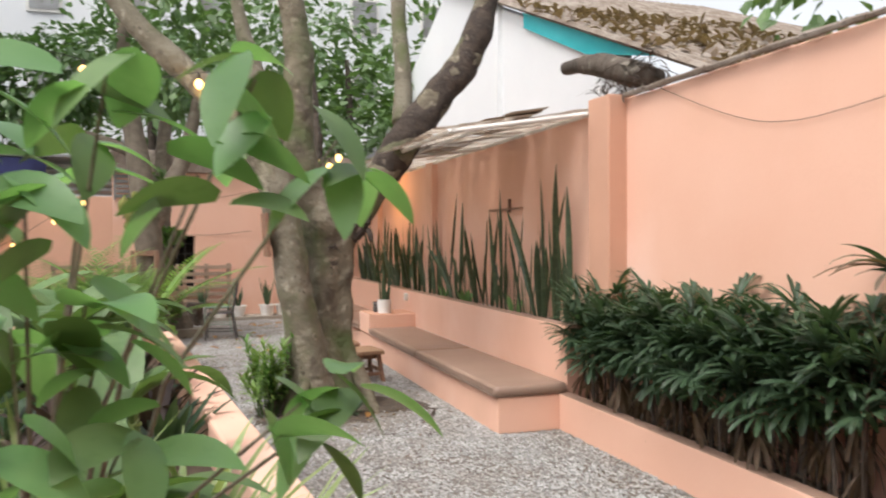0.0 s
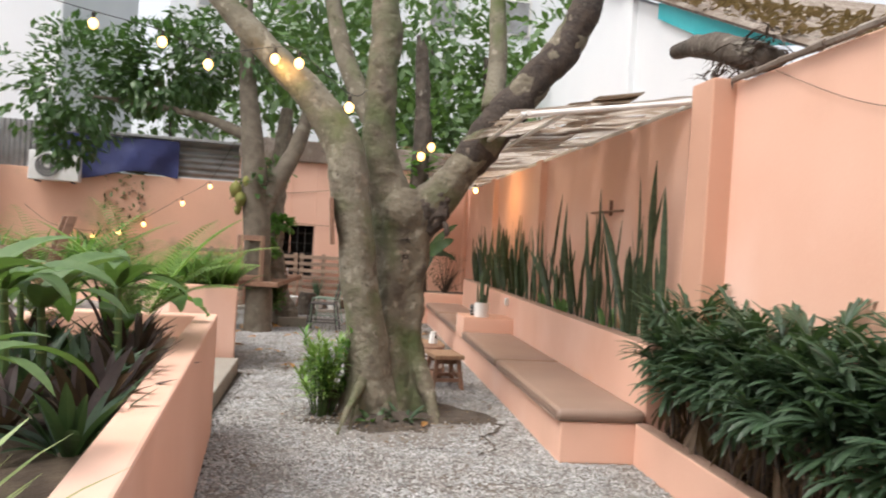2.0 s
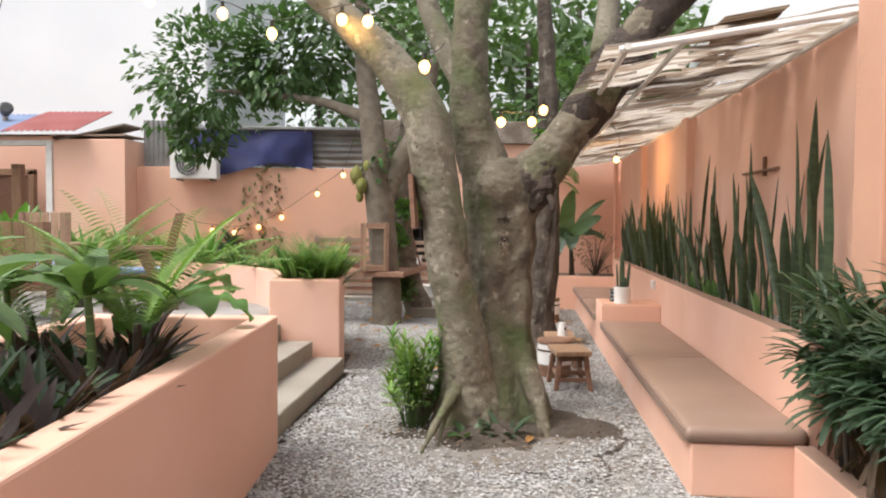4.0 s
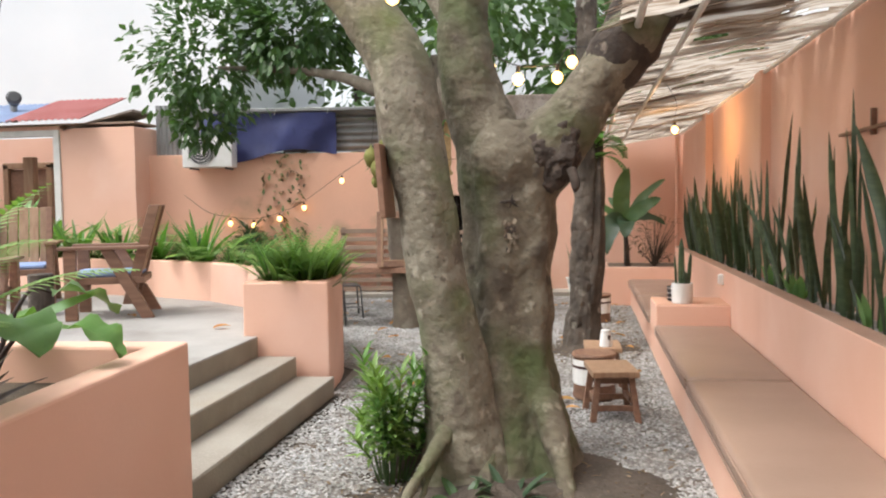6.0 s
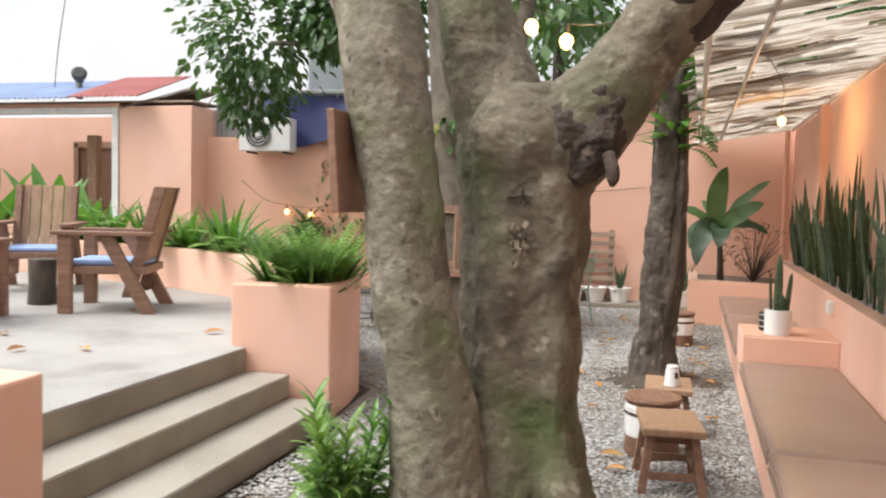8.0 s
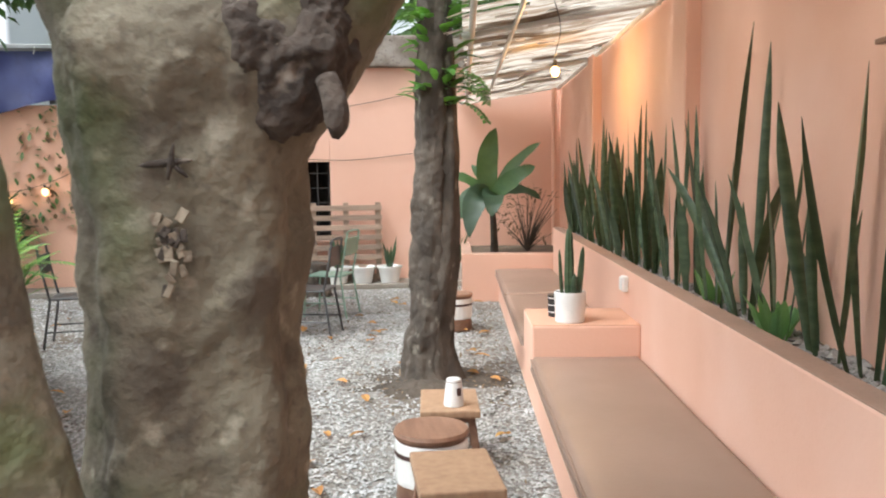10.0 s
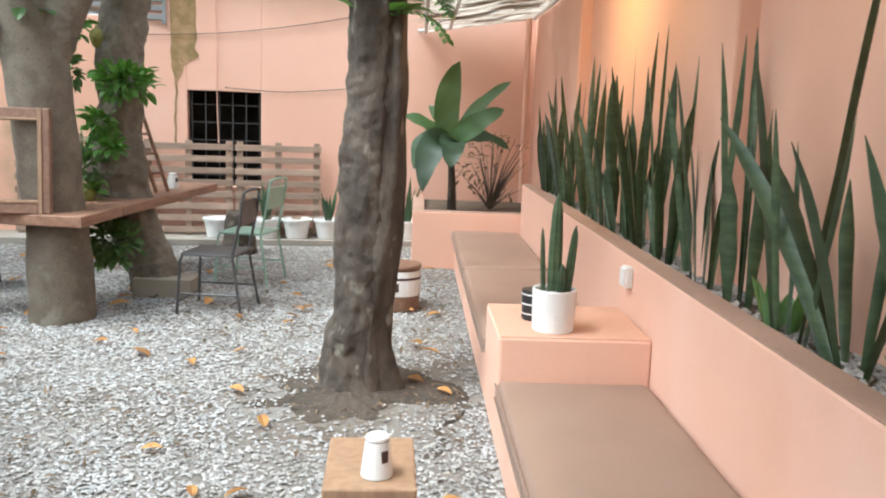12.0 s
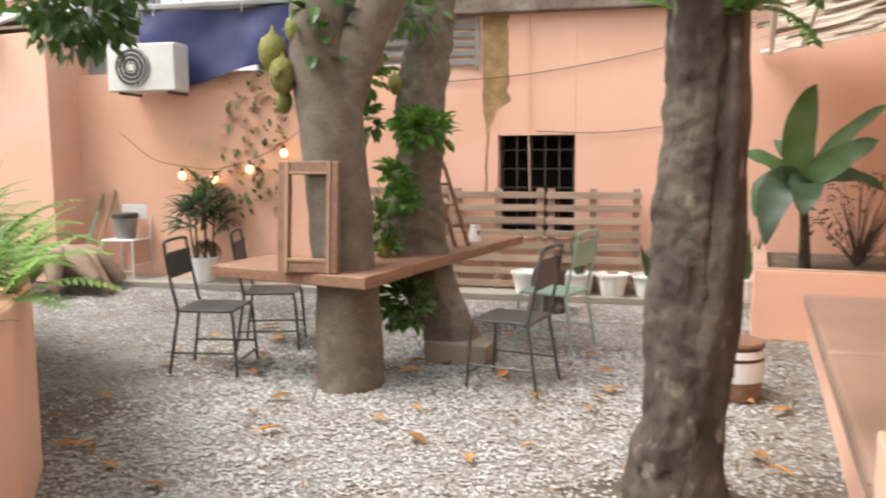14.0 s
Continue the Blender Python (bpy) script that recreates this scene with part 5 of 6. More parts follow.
def lady_palm(x, y, h, n, spread=0.27, fans=7):
    p = thing("lady_palm", "dense dark green lady palm with fan leaves on bare canes", "palm", pose(x, y, 0.2), "lady palms")
    for k in range(n):
        a = k * 2.4 + rnd(-0.4, 0.4)
        r = spread * math.sqrt((k + 0.5) / n)
        hh = h * (1.0 - 0.38 * (r / spread) ** 2) * rnd(0.76, 0.88)
        root = Vector((math.cos(a) * r * 0.35, math.sin(a) * r * 0.8, 0))
        tip = Vector((math.cos(a) * r * 0.7, math.sin(a) * r * 1.1, hh))
        part("cane", tube([root, (root + tip) / 2 + Vector((rnd(-0.015, 0.015), rnd(-0.015, 0.015), 0)), tip], [0.013, 0.012, 0.008], 6), BARK_DARK, p)
        g = Geo()
        f = rnd(-1.5, 1.5)
        palm_fan(g, root.lerp(tip, rnd(0.45, 0.62)), (math.cos(f) * 0.4, math.sin(f), rnd(-2.2, -1.2)), rnd(0.04, 0.08), 6)
        part("dry_fan", g, LEAF_DULL, p, "dry brown hanging fan")
        for c in range(fans):
            g = Geo()
            b = root.lerp(tip, 1 - 0.045 * c)
            f = a + c * 2.4 + rnd(-0.4, 0.4)
            palm_fan(g, b, (math.cos(f), math.sin(f), 1.35 - 0.22 * c + rnd(-0.15, 0.15)), rnd(0.14, 0.26))
            part("fan_leaf", g, LEAF_DARK, p)
    return p


for x, y, h, n in ((3.56, 4.92, 1.08, 9), (3.50, 4.42, 1.0, 9), (3.55, 3.9, 1.06, 10), (3.50, 3.35, 1.05, 10), (3.55, 2.85, 1.14, 10), (3.52, 2.4, 1.12, 9)):
    lady_palm(x, y, h, n)
g = Geo()
for k in range(500):
    blade(g, (rnd(3.46, 3.74), rnd(2.2, 5.2), rnd(0.2, 0.26)), (rnd(-1, 1), rnd(-1, 1), rnd(-0.1, 0.5)), rnd(0.06, 0.2), rnd(0.01, 0.03), 0.6, 3, 0.3, rnd(-0.6, 0.6))
tagged(solid("palm_litter", g, LEAF_DULL, "dry brown palm leaves lying under the palms", "leaf litter", "stuff"))
brom = grow("bromeliad", "drooping brown-green bromeliad behind the bin", 3.66, 2.2, 1.42, 15, 0.4, 0.06, LEAF_DARK, 0.9, 1.5, "leaf", (0.2, 1.4), 0.03, 7)
for k in range(7):
    g = Geo()
    a = 2.2 + 0.45 * k
    blade(g, (0, 0, 0), (math.cos(a), math.sin(a), rnd(0.1, 0.7)), rnd(0.3, 0.45), 0.045, 1.2, 6, 0.3, rnd(-0.5, 0.5), "strap")
    part("dry_leaf", g, LEAF_DULL, brom, "dry brown leaf")
part("trunk", tube([(0, 0, -1.26), (0.01, 0, -0.6), (0, 0, 0.02)], [0.02, 0.018, 0.016], 8), BARK_DARK, brom)
lady_palm(3.58, 0.72, 0.82, 7, 0.24, 7)

# ---- banana plant and twiggy shrub ----
ban = thing("banana_plant", "young banana plant with broad green leaves", "banana plant", pose(2.76, 15.1, 0.5))
wpart("stem", limb([(2.77, 15.1, 0.48, 0.055), (2.76, 15.1, 0.85, 0.04), (2.73, 15.1, 1.2, 0.03)], 12, 12, 0.1), BARK_DARK, ban, smooth=True)
for bend, tip, w, face in (((2.60, 15.12, 1.62), (2.80, 15.2, 2.06), 0.27, (0.1, -1, 0.1)), ((2.95, 15.15, 1.62), (3.36, 15.2, 1.88), 0.15, (-0.1, -0.8, 0.6)), ((2.95, 15.0, 1.45), (3.27, 14.95, 1.58), 0.22, (0, -0.9, 0.4)), ((3.05, 15.1, 1.42), (3.36, 15.1, 1.16), 0.17, (0.3, -0.6, 0.7)), ((2.45, 15.1, 1.5), (2.20, 15.1, 1.47), 0.15, (-0.1, -0.7, 0.7)), ((2.42, 14.95, 1.40), (2.36, 14.9, 0.95), 0.22, (-0.5, -0.9, 0.2)), ((2.50, 14.8, 1.42), (2.45, 14.65, 0.74), 0.30, (-0.2, -1, 0.15)), ((2.75, 14.75, 1.36), (2.72, 14.62, 0.98), 0.27, (0.05, -1, 0.2)), ((2.66, 15.3, 1.5), (2.5, 15.5, 1.6), 0.16, (0, -0.8, 0.5))):
    # low-hanging leaves take the darker green, standing in for shade down there
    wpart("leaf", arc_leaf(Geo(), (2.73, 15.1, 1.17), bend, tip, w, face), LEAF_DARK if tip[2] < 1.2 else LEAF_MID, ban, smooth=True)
shrub = thing("twiggy_shrub", "nearly bare brown twiggy shrub in the corner planter", "shrub", pose(3.2, 15.4, 0.5))
for k in range(40):
    g = Geo()
    a, e = rnd(0, 6.28), rnd(0.15, 0.8)
    x, y = math.cos(a) * rnd(0.1, 0.5), math.sin(a) * rnd(0.05, 0.3)
    tube([(0, 0, 0), (x * 0.5, y * 0.5, e * 0.6), (x, y, e)], [0.008, 0.005, 0.002], 5, g)
    part("twig", g, BARK_DARK, shrub)
part("leaves", leafy(Geo(), (0, 0, 0.45), (0.45, 0.3, 0.42), 170, 0.07, 0.03), LEAF_DULL, shrub)

# ---- oleander at the big tree's foot ----
ole = thing("oleander_bush", "small fresh green narrow-leaved bush at the tree foot", "bush", pose(1.06, 6.58, 0) @ Matrix.Scale(0.95, 4))
for k in range(27):
    a = rnd(0, 6.28)
    tip = Vector((math.cos(a) * rnd(0.06, 0.36), math.sin(a) * rnd(0.05, 0.3), rnd(0.3, 0.78)))
    part("stem", tube([(tip.x * 0.3, tip.y * 0.3, 0), tip * 0.6, tip], [0.006, 0.005, 0.003], 5), LEAF_SOFT, ole)
    g = Geo()
    for q in range(22):
        u = q / 21
        f = q * 2.4 + rnd(-0.3, 0.3)
        blade(g, tip * (0.5 + 0.5 * u), (math.cos(f), math.sin(f), 0.3 + 1.6 * u * u), rnd(0.10, 0.17), 0.03, 0.8, 4, 0.25)
    part("leaves", g, LEAF_BRIGHT if k % 4 == 0 else LEAF_FERN, ole)
grow("small_weed", "small dark green seedling at the tree foot", 1.75, 6.3, 0.03, 12, 0.2, 0.05, LEAF_DARK, 0.9, 0.9)
grow("small_weed", "small dark green seedling at the tree foot", 1.5, 6.25, 0.03, 9, 0.16, 0.05, LEAF_MID, 0.9, 0.9)

# ---- plants in the terrace planter ----
def fern(x, y, z, n, L, material=LEAF_FERN, label="feathery bright green fern in the planter", lift=(0.5, 1.5), sag=0.11, wide=0.26, steps=18, fine=1.0):
    p = thing("fern", label, "fern", pose(x, y, z), "ferns")
    for k in range(n):
        a = k * 2.4 + rnd(-0.3, 0.3)
        e = rnd(*lift)
        d = Vector((math.cos(a), math.sin(a), e)).normalized()
        l = L * rnd(0.6, 1.1)
        q = Vector((math.cos(a) * 0.05, math.sin(a) * 0.05, 0))
        g = Geo()
        for n_step in range(steps):
            nd = (d + Vector((0, 0, -sag * 18 / steps))).normalized()
            side = nd.cross(Vector((0, 0, 1))).normalized()
            q2 = q + nd * l / steps
            wl = wide * L * math.sin(math.pi * min(1.0, (n_step + 2) / (steps + 1.5))) ** 0.8
            for sg in (-1, 1):
                blade(g, q2, side * sg + nd * 0.5, wl + 0.015, 0.026 * fine * L / 0.6, 0.4, 3, 0.1)
            blade(g, q, nd, l / steps * 1.1, 0.008, 0, 1, 0)
            q, d = q2, nd
        part("frond", g, material, p)
    return p


for i, (x, y) in enumerate(((-0.42, 8.75), (-0.12, 8.8), (-0.32, 9.0), (-0.16, 9.15), (-0.5, 9.1), (-0.4, 9.5), (-0.2, 8.7), (-0.3, 8.85))):
    fern(x, y, 0.79, 22, rnd(0.36, 0.58), LEAF_BRIGHT if i % 4 == 0 else LEAF_FERN, lift=(1.6, 6.0), sag=0.06, wide=0.17)
    grow("grassy_plant", "arching bright green grassy plant in the planter", x + 0.04, y + 0.04, 0.8, 16, rnd(0.25, 0.5), 0.026, LEAF_MID if i % 3 else LEAF_BRIGHT, 0.9, 1.0, "leaf", (0.5, 2.4), 0.09, 5, group="planter plants")
for x, y in ((-0.75, 10.05), (-1.2, 10.5), (-1.7, 10.95), (-2.3, 11.3), (-3.0, 11.55), (-3.6, 11.7), (-4.3, 11.9), (-5.0, 12.05), (-5.8, 12.25)):
    lush = x < -2
    fern(x + 0.08, y + 0.0, 0.8, 18, 0.8 if lush else 0.55, lift=(0.9, 3.0), sag=0.08, wide=0.2)
    grow("leafy_plant", "bright green strappy plant in the curved planter", x - 0.08, y - 0.05, 0.8, 24, rnd(0.6, 0.85) if lush else rnd(0.3, 0.5), 0.06 if lush else 0.045, LEAF_BRIGHT if lush else LEAF_SOFT, 0.7, 1.0, "leaf", (0.7, 2.6) if lush else (0.5, 1.8), 0.06, 6, group="planter plants")
for x, y, s in ((-6.3, 13.4, 1.0), (-7.4, 13.2, 1.1), (-8.6, 13.0, 1.0), (-9.6, 12.8, 1.1), (-5.3, 12.9, 0.7), (-8.0, 12.6, 1.2), (-6.9, 12.8, 0.9)):
    tall = grow("broad_leaf_plant", "tall bright green broad-leaved plant by the garden room", x, y - 0.4, 0.75, 11, 1.25 * s, 0.25, LEAF_BRIGHT, 0.55, 0.8, "leaf", (0.7, 1.7), 0.05, 7, group="broad-leaved plants")
    part("stem", tube([(0, 0, -0.77), (0.02, 0, -0.3), (0, 0, 0.08)], [0.045, 0.04, 0.03], 8), LEAF_MID, tall)

# ---- plants in the long planter ----
for k, (x, y) in enumerate(((-0.1, 4.75), (-0.35, 4.5), (0.05, 4.3), (-0.3, 4.0), (0.15, 3.85), (-0.2, 3.5), (0.2, 3.3), (-0.4, 3.2), (-0.05, 2.85), (0.28, 2.6), (-0.3, 2.4), (-0.6, 3.7), (-0.6, 4.6), (0.05, 3.6), (0.22, 2.95), (-0.05, 4.5), (-0.5, 4.1))):
    dark = k % 2 == 0
    grow("purple_cordyline" if dark else "dark_leaved_plant", "low dark purple sword-leaved plant in the planter" if dark else "low dark green-leaved plant in the planter", x, y, 0.72, 22, 0.36, 0.055, LEAF_PURPLE if dark else LEAF_DARK, 0.8, 0.7, "leaf", (0.4, 1.9), 0.04, group="dark-leaved plants")
for x, y, h in ((0.06, 3.92, 0.48), (-0.14, 3.05, 0.52), (-0.05, 3.2, 0.44), (-0.5, 3.6, 0.5), (-0.1, 2.5, 0.5), (-0.55, 4.3, 0.46), (0.2, 1.8, 0.4), (-0.1, 1.4, 0.5), (0.2, 1.0, 0.3), (-0.4, 1.9, 0.5)):
    p = grow("dieffenbachia", "upright plant with long mid-green leaves on a ringed stem", x, y, 0.72 + h, 7, 0.46, 0.14, LEAF_SOFT, 0.9, 1.6, "leaf", (0.5, 1.5), 0.02, 9, group="tall leafy plants")
    part("stem", tube([(0, 0, -h), (0.02, 0, -h * 0.6), (0.015, 0, -h * 0.3), (0, 0, 0.04)], [0.021, 0.019, 0.018, 0.015], 9), LEAF_SOFT, p)
    for q in range(int(h / 0.07)):
        z = -h + 0.04 + 0.07 * q
        part("leaf_scar", tube([(0.012, 0, z), (0.012, 0, z + 0.008)], [0.0225, 0.0225], 9), LEAF_PALE, p)
for x, y, z, n in ((0.08, 4.32, 1.02, 18), (-0.45, 4.45, 0.95, 12)):
    p = fern(x, y, z, n, 0.82, lift=(0.9, 2.6), sag=0.06, wide=0.17, steps=34, fine=0.55)
    part("stem", tube([(0, 0, 0.72 - z), (0, 0, 0.01)], [0.03, 0.02], 7), BARK_DARK, p)
taro = thing("taro_plant", "large-leaved plant with dark curving stems in the planter", "taro plant", pose(-0.3, 5.2, 0.72))
for k, (turn_a, reach, high) in enumerate(((5, 0.34, 0.34), (48, 0.28, 0.46), (110, 0.22, 0.34), (190, 0.3, 0.36), (290, 0.34, 0.3), (240, 0.24, 0.44), (330, 0.3, 0.4))):
    ca, sa = math.cos(radians(turn_a)), math.sin(radians(turn_a))
    p, r = smooth_path([(0.02 * ca, 0.02 * sa, 0, 0.013), (0.1 * ca, 0.1 * sa, high * 0.62, 0.011), (reach * 0.7 * ca, reach * 0.7 * sa, high, 0.008), (reach * ca, reach * sa, high * 0.97, 0.006)], 14)
    part("stalk", tube(p, r, 7), LEAF_PURPLE, taro, "dark stalk", smooth=True)
    part("leaf", arc_leaf(Geo(), p[-1], (p[-1][0] + 0.16 * ca, p[-1][1] + 0.16 * sa, high + 0.01), (p[-1][0] + 0.27 * ca, p[-1][1] + 0.27 * sa, high - 0.13), 0.24, (0.2 * ca, 0.2 * sa, 1)), LEAF_BRIGHT if k % 2 == 0 else LEAF_SOFT, taro, smooth=True)
g = Geo()
blade(g, (0.1, 0.12, 0.30), (0.75, 0.85, 0.5), 0.38, 0.075, 0.1, 8, 0.5, 0.4)
part("young_leaf", g, LEAF_BLUE, taro, "pale half-rolled young leaf", smooth=True)
part("young_stalk", tube([(0, 0, 0), (0.06, 0.07, 0.2), (0.1, 0.12, 0.31)], [0.01, 0.008, 0.006], 7), LEAF_PURPLE, taro)

for x, y, n in ((0.35, 1.2, 34), (0.05, 1.2, 34), (0.42, 0.85, 30), (-0.1, 0.9, 30)):
    grow("spider_plant", "pale green strap-leaved spider plant in the planter", x, y, 0.72, n, 0.52, 0.03, LEAF_PALE, 0.8, 1.2, "leaf", (0.8, 2.6), 0.04, 6, group="spider plants")

# ---- shrub at the start, close to the path ----
shr = thing("broad_leaf_shrub", "soft green broad-leaved shrub leaning over the planter edge", "shrub", pose(0.1, 0.55, 0.72))
random.seed(11)
foot = Vector((0.1, 0.55, 0.72))
spots = [(0.64, 0.25, 1.78), (0.77, 0.24, 1.74), (0.53, 0.27, 1.68), (0.42, 0.26, 1.62), (0.46, 0.3, 1.55), (0.5, 0.3, 1.39), (0.78, 0.26, 1.36), (0.42, 0.3, 1.46), (0.66, 0.3, 1.40), (0.3, 0.3, 1.72), (0.35, 0.35, 1.2), (0.2, 0.3, 1.5), (0.25, 0.25, 1.35), (0.45, 0.25, 1.82), (0.3, 0.2, 1.6), (0.35, 0.5, 1.5), (0.32, 0.15, 1.75), (0.36, 0.2, 1.4), (0.3, 0.12, 1.3), (0.45, 0.35, 1.7)]
for k, s in enumerate(spots):
    tip = Vector(s) + Vector((rnd(-0.04, 0.04) - 0.19, rnd(-0.1, 0.03), rnd(-0.03, 0.03))) - foot
    part("branch", tube([(tip.x * 0.1, tip.y * 0.1, 0), (tip.x * 0.5, tip.y * 0.5 + 0.1, tip.z * 0.65), tip], [0.006, 0.004, 0.002], 6), BARK, shr, smooth=True)
    for q in range(6):
        b = tip + Vector((rnd(-0.05, 0.05), rnd(-0.05, 0.05), rnd(-0.05, 0.04)))
        f = rnd(0, 6.28)
        g = Geo()
        blade(g, b, (math.cos(f), math.sin(f) * 0.7, rnd(-0.8, 0.35)), rnd(0.09, 0.145), rnd(0.05, 0.068), 0.9, 8, 0.15, rnd(-0.8, 0.8))
        part("leaf", g, LEAF_BLUE if q % 3 else LEAF_SOFT, shr, smooth=True)
random.seed(5)

# ---- orange bin ----
bn = thing("wheelie_bin", "orange plastic wheelie bin with a sprayed green mark", "bin", pose(3.51, 1.64, 0.46, 0, 6, -40) @ Matrix.Diagonal((1.05, 0.78, 0.905, 1)))
bm = bmesh.new()
bmesh.ops.create_cube(bm, size=1, matrix=Matrix.Translation((0, 0, 0.52)) @ Matrix.Diagonal((0.56, 0.62, 1.04, 1)))
for v in bm.verts:
    if v.co.z < 0.5:
        v.co.x *= 0.94
        v.co.y *= 0.9
top = [f for f in bm.faces if f.normal.z > 0.9]
bmesh.ops.inset_region(bm, faces=top, thickness=0.02)
bmesh.ops.translate(bm, vec=(0, 0, -0.3), verts=list({v for f in bm.faces if f.normal.z > 0.9 and abs(f.calc_center_median().x) < 0.05 and len(f.verts) == 4 and f.calc_area() > 0.2 for v in f.verts}))
bmesh.ops.bevel(bm, geom=[e for e in bm.edges if abs(e.verts[0].co.z - e.verts[1].co.z) > 0.5], offset=0.05, segments=4, profile=0.5, affect="EDGES")
part("body", bm, ORANGE, bn, smooth=False)
part("rim", merge(block(-0.31, 0.31, -0.345, -0.30, 0.985, 1.06, 0.012), block(-0.31, 0.31, 0.30, 0.345, 0.985, 1.06, 0.012), block(-0.315, -0.27, -0.34, 0.34, 0.985, 1.058, 0.012), block(0.27, 0.315, -0.34, 0.34, 0.985, 1.058, 0.012)), ORANGE, bn)
for yy in (-0.22, 0.0, 0.2):
    part("lug", block(yy - 0.06, yy + 0.06, -0.385, -0.34, 1.0, 1.085, 0.01), ORANGE, bn)
for mt, cx, cz, rx, rz, lb in ((GREEN_PAINT, -0.05, 0.69, 0.045, 0.095, "faded green sprayed mark"), (MINT_PAINT, -0.125, 0.60, 0.038, 0.085, "faded mint sprayed mark"), (MINT_PAINT, -0.12, 0.50, 0.05, 0.05, "faded mint sprayed mark")):
    g = Geo()
    ring = []
    for i in range(64):
        a = i * 2 * math.pi / 64
        k = 1 + 0.45 * noise.noise(Vector((math.cos(a) * 1.6 + cx * 30, math.sin(a) * 1.6, 2.0))) + 0.12 * noise.noise(Vector((math.cos(a) * 5, math.sin(a) * 5, cz * 9)))
        z = cz + rz * k * math.sin(a)
        ring.append((cx + rx * k * math.cos(a) + 0.2 * rz * k * math.sin(a), -0.2868 - 0.03 * z, z))
    g.add(ring, [tuple(range(64))])
    part("sprayed_mark", g, mt, bn, lb)
bag = thing("rubbish_bag", "glossy grey plastic bag lying on the bin", "bag", pose(3.64, 1.6, 1.38))
bm = bmesh.new()
bmesh.ops.create_icosphere(bm, subdivisions=4, radius=0.24)
for v in bm.verts:
    v.co *= 1 + 0.16 * noise.noise(v.co * 7) + 0.12 * noise.noise(v.co * 16)
    v.co.z *= 0.62
part("film", bm, SILVER_BAG, bag, smooth=True)

# ---- air conditioner ----
ac = thing("air_conditioner", "white outdoor air conditioner unit on wall brackets", "air conditioner", turn @ Matrix.Translation((-4.15, -0.3, 2.2)))
part("case", block(-0.42, 0.42, -0.14, 0.16, 0.0, 0.52, 0.015), PLASTIC_WHITE, ac)
part("fan_recess", lathe([(0.21, 0), (0.215, 0.012), (0.205, 0.014)], 32), METAL_GREY, ac, m=pose(-0.1, -0.141, 0.26, 90, 0, 0))
for r in (0.06, 0.11, 0.16, 0.205):
    ring_pts = [(r * math.cos(a), 0, r * math.sin(a)) for a in [i * 2 * math.pi / 32 for i in range(33)]]
    part("grille_ring", tube(ring_pts, [0.004] * 33, 5), METAL_WHITE, ac, m=pose(-0.1, -0.165, 0.26))
part("hub", lathe([(0.04, 0), (0.04, 0.012)], 20), METAL_WHITE, ac, m=pose(-0.1, -0.16, 0.26, 90, 0, 0))
for sx in (-0.3, 0.3):
    part("bracket", merge(block(sx - 0.015, sx + 0.015, -0.1, 0.4, -0.03, 0.0, 0.003), block(sx - 0.015, sx + 0.015, 0.37, 0.4, -0.3, 0.0, 0.003)), METAL_GREY, ac)

# ---- pallets, pots and odds by the far wall ----
def pallet(x0, x1, z1, d, tilt=-4):
    p = thing("pallet_panel", "upright weathered wooden pallet slats before the wall", "pallet", turn @ Matrix.Translation(((x0 + x1) / 2, d, 0.07)) @ Matrix.Rotation(radians(tilt), 4, "X"), "pallet panels")
    w = (x1 - x0) / 2
    n = 8
    for k in range(n):
        z = 0.06 + k * (z1 - 0.13) / (n - 1)
        part("slat", block(-w, w, -0.01, 0.01, z - 0.035, z + 0.035, 0.003), WOOD_GREY, p)
    for sx in (-w + 0.05, 0, w - 0.05):
        part("batten", block(sx - 0.035, sx + 0.035, 0.01, 0.07, 0, z1, 0.003), WOOD_GREY, p)


pallet(-0.68, 0.3, 1.06, -0.2)
pallet(0.32, 1.28, 1.06, -0.22)
pallet(-2.0, -0.72, 1.1, -0.2)
for i, x in enumerate((0.72, 1.05, 1.4, 1.98, 2.3, 0.2)):
    z = 0.07
    pt = pot(x, far_y(x) - 0.36, z, 0.16, 0.22, "white plastic plant pot standing on the kerb")
    if i in (0, 2, 3, 4):
        grow("potted_sprout", "thin dark potted plant with sparse leaves", x, far_y(x) - 0.36, 0.25, 10, 0.42 if i < 3 else 0.6, 0.05, LEAF_DARK, 0.35, 0.3, "leaf", (1.0, 2.0), 0.03, 4, group="potted plants")
pt = pot(-3.45, far_y(-3.45) - 0.35, 0.07, 0.17, 0.28, "white plastic pot with a palm")
pp = lady_palm(-3.45, far_y(-3.45) - 0.35, 1.05, 5, 0.2, 6)
lg = thing("stump", "old dark tree stump by the wall", "stump", pose(0.55, 15.0, 0))
part("stump", limb([(0, 0, 0, 0.2), (0, 0, 0.2, 0.17), (0.02, 0, 0.42, 0.16)], 12, 18, 0.25, 61), BARK_DARK, lg, smooth=True)
rt = thing("root_wood", "gnarled pale driftwood root on the gravel", "driftwood", pose(-4.7, 14.3, 0) @ Matrix.Scale(1.45, 4))
for k in range(9):
    a = k * 0.75
    part("root", limb([(0, 0, 0.2, 0.13), (0.2 * math.cos(a), 0.2 * math.sin(a), 0.26, 0.09), (0.45 * math.cos(a), 0.35 * math.sin(a), 0.02 + 0.04 * (k % 3), 0.04)], 10, 9, 0.35, k), WOOD_GREY, rt, smooth=True)
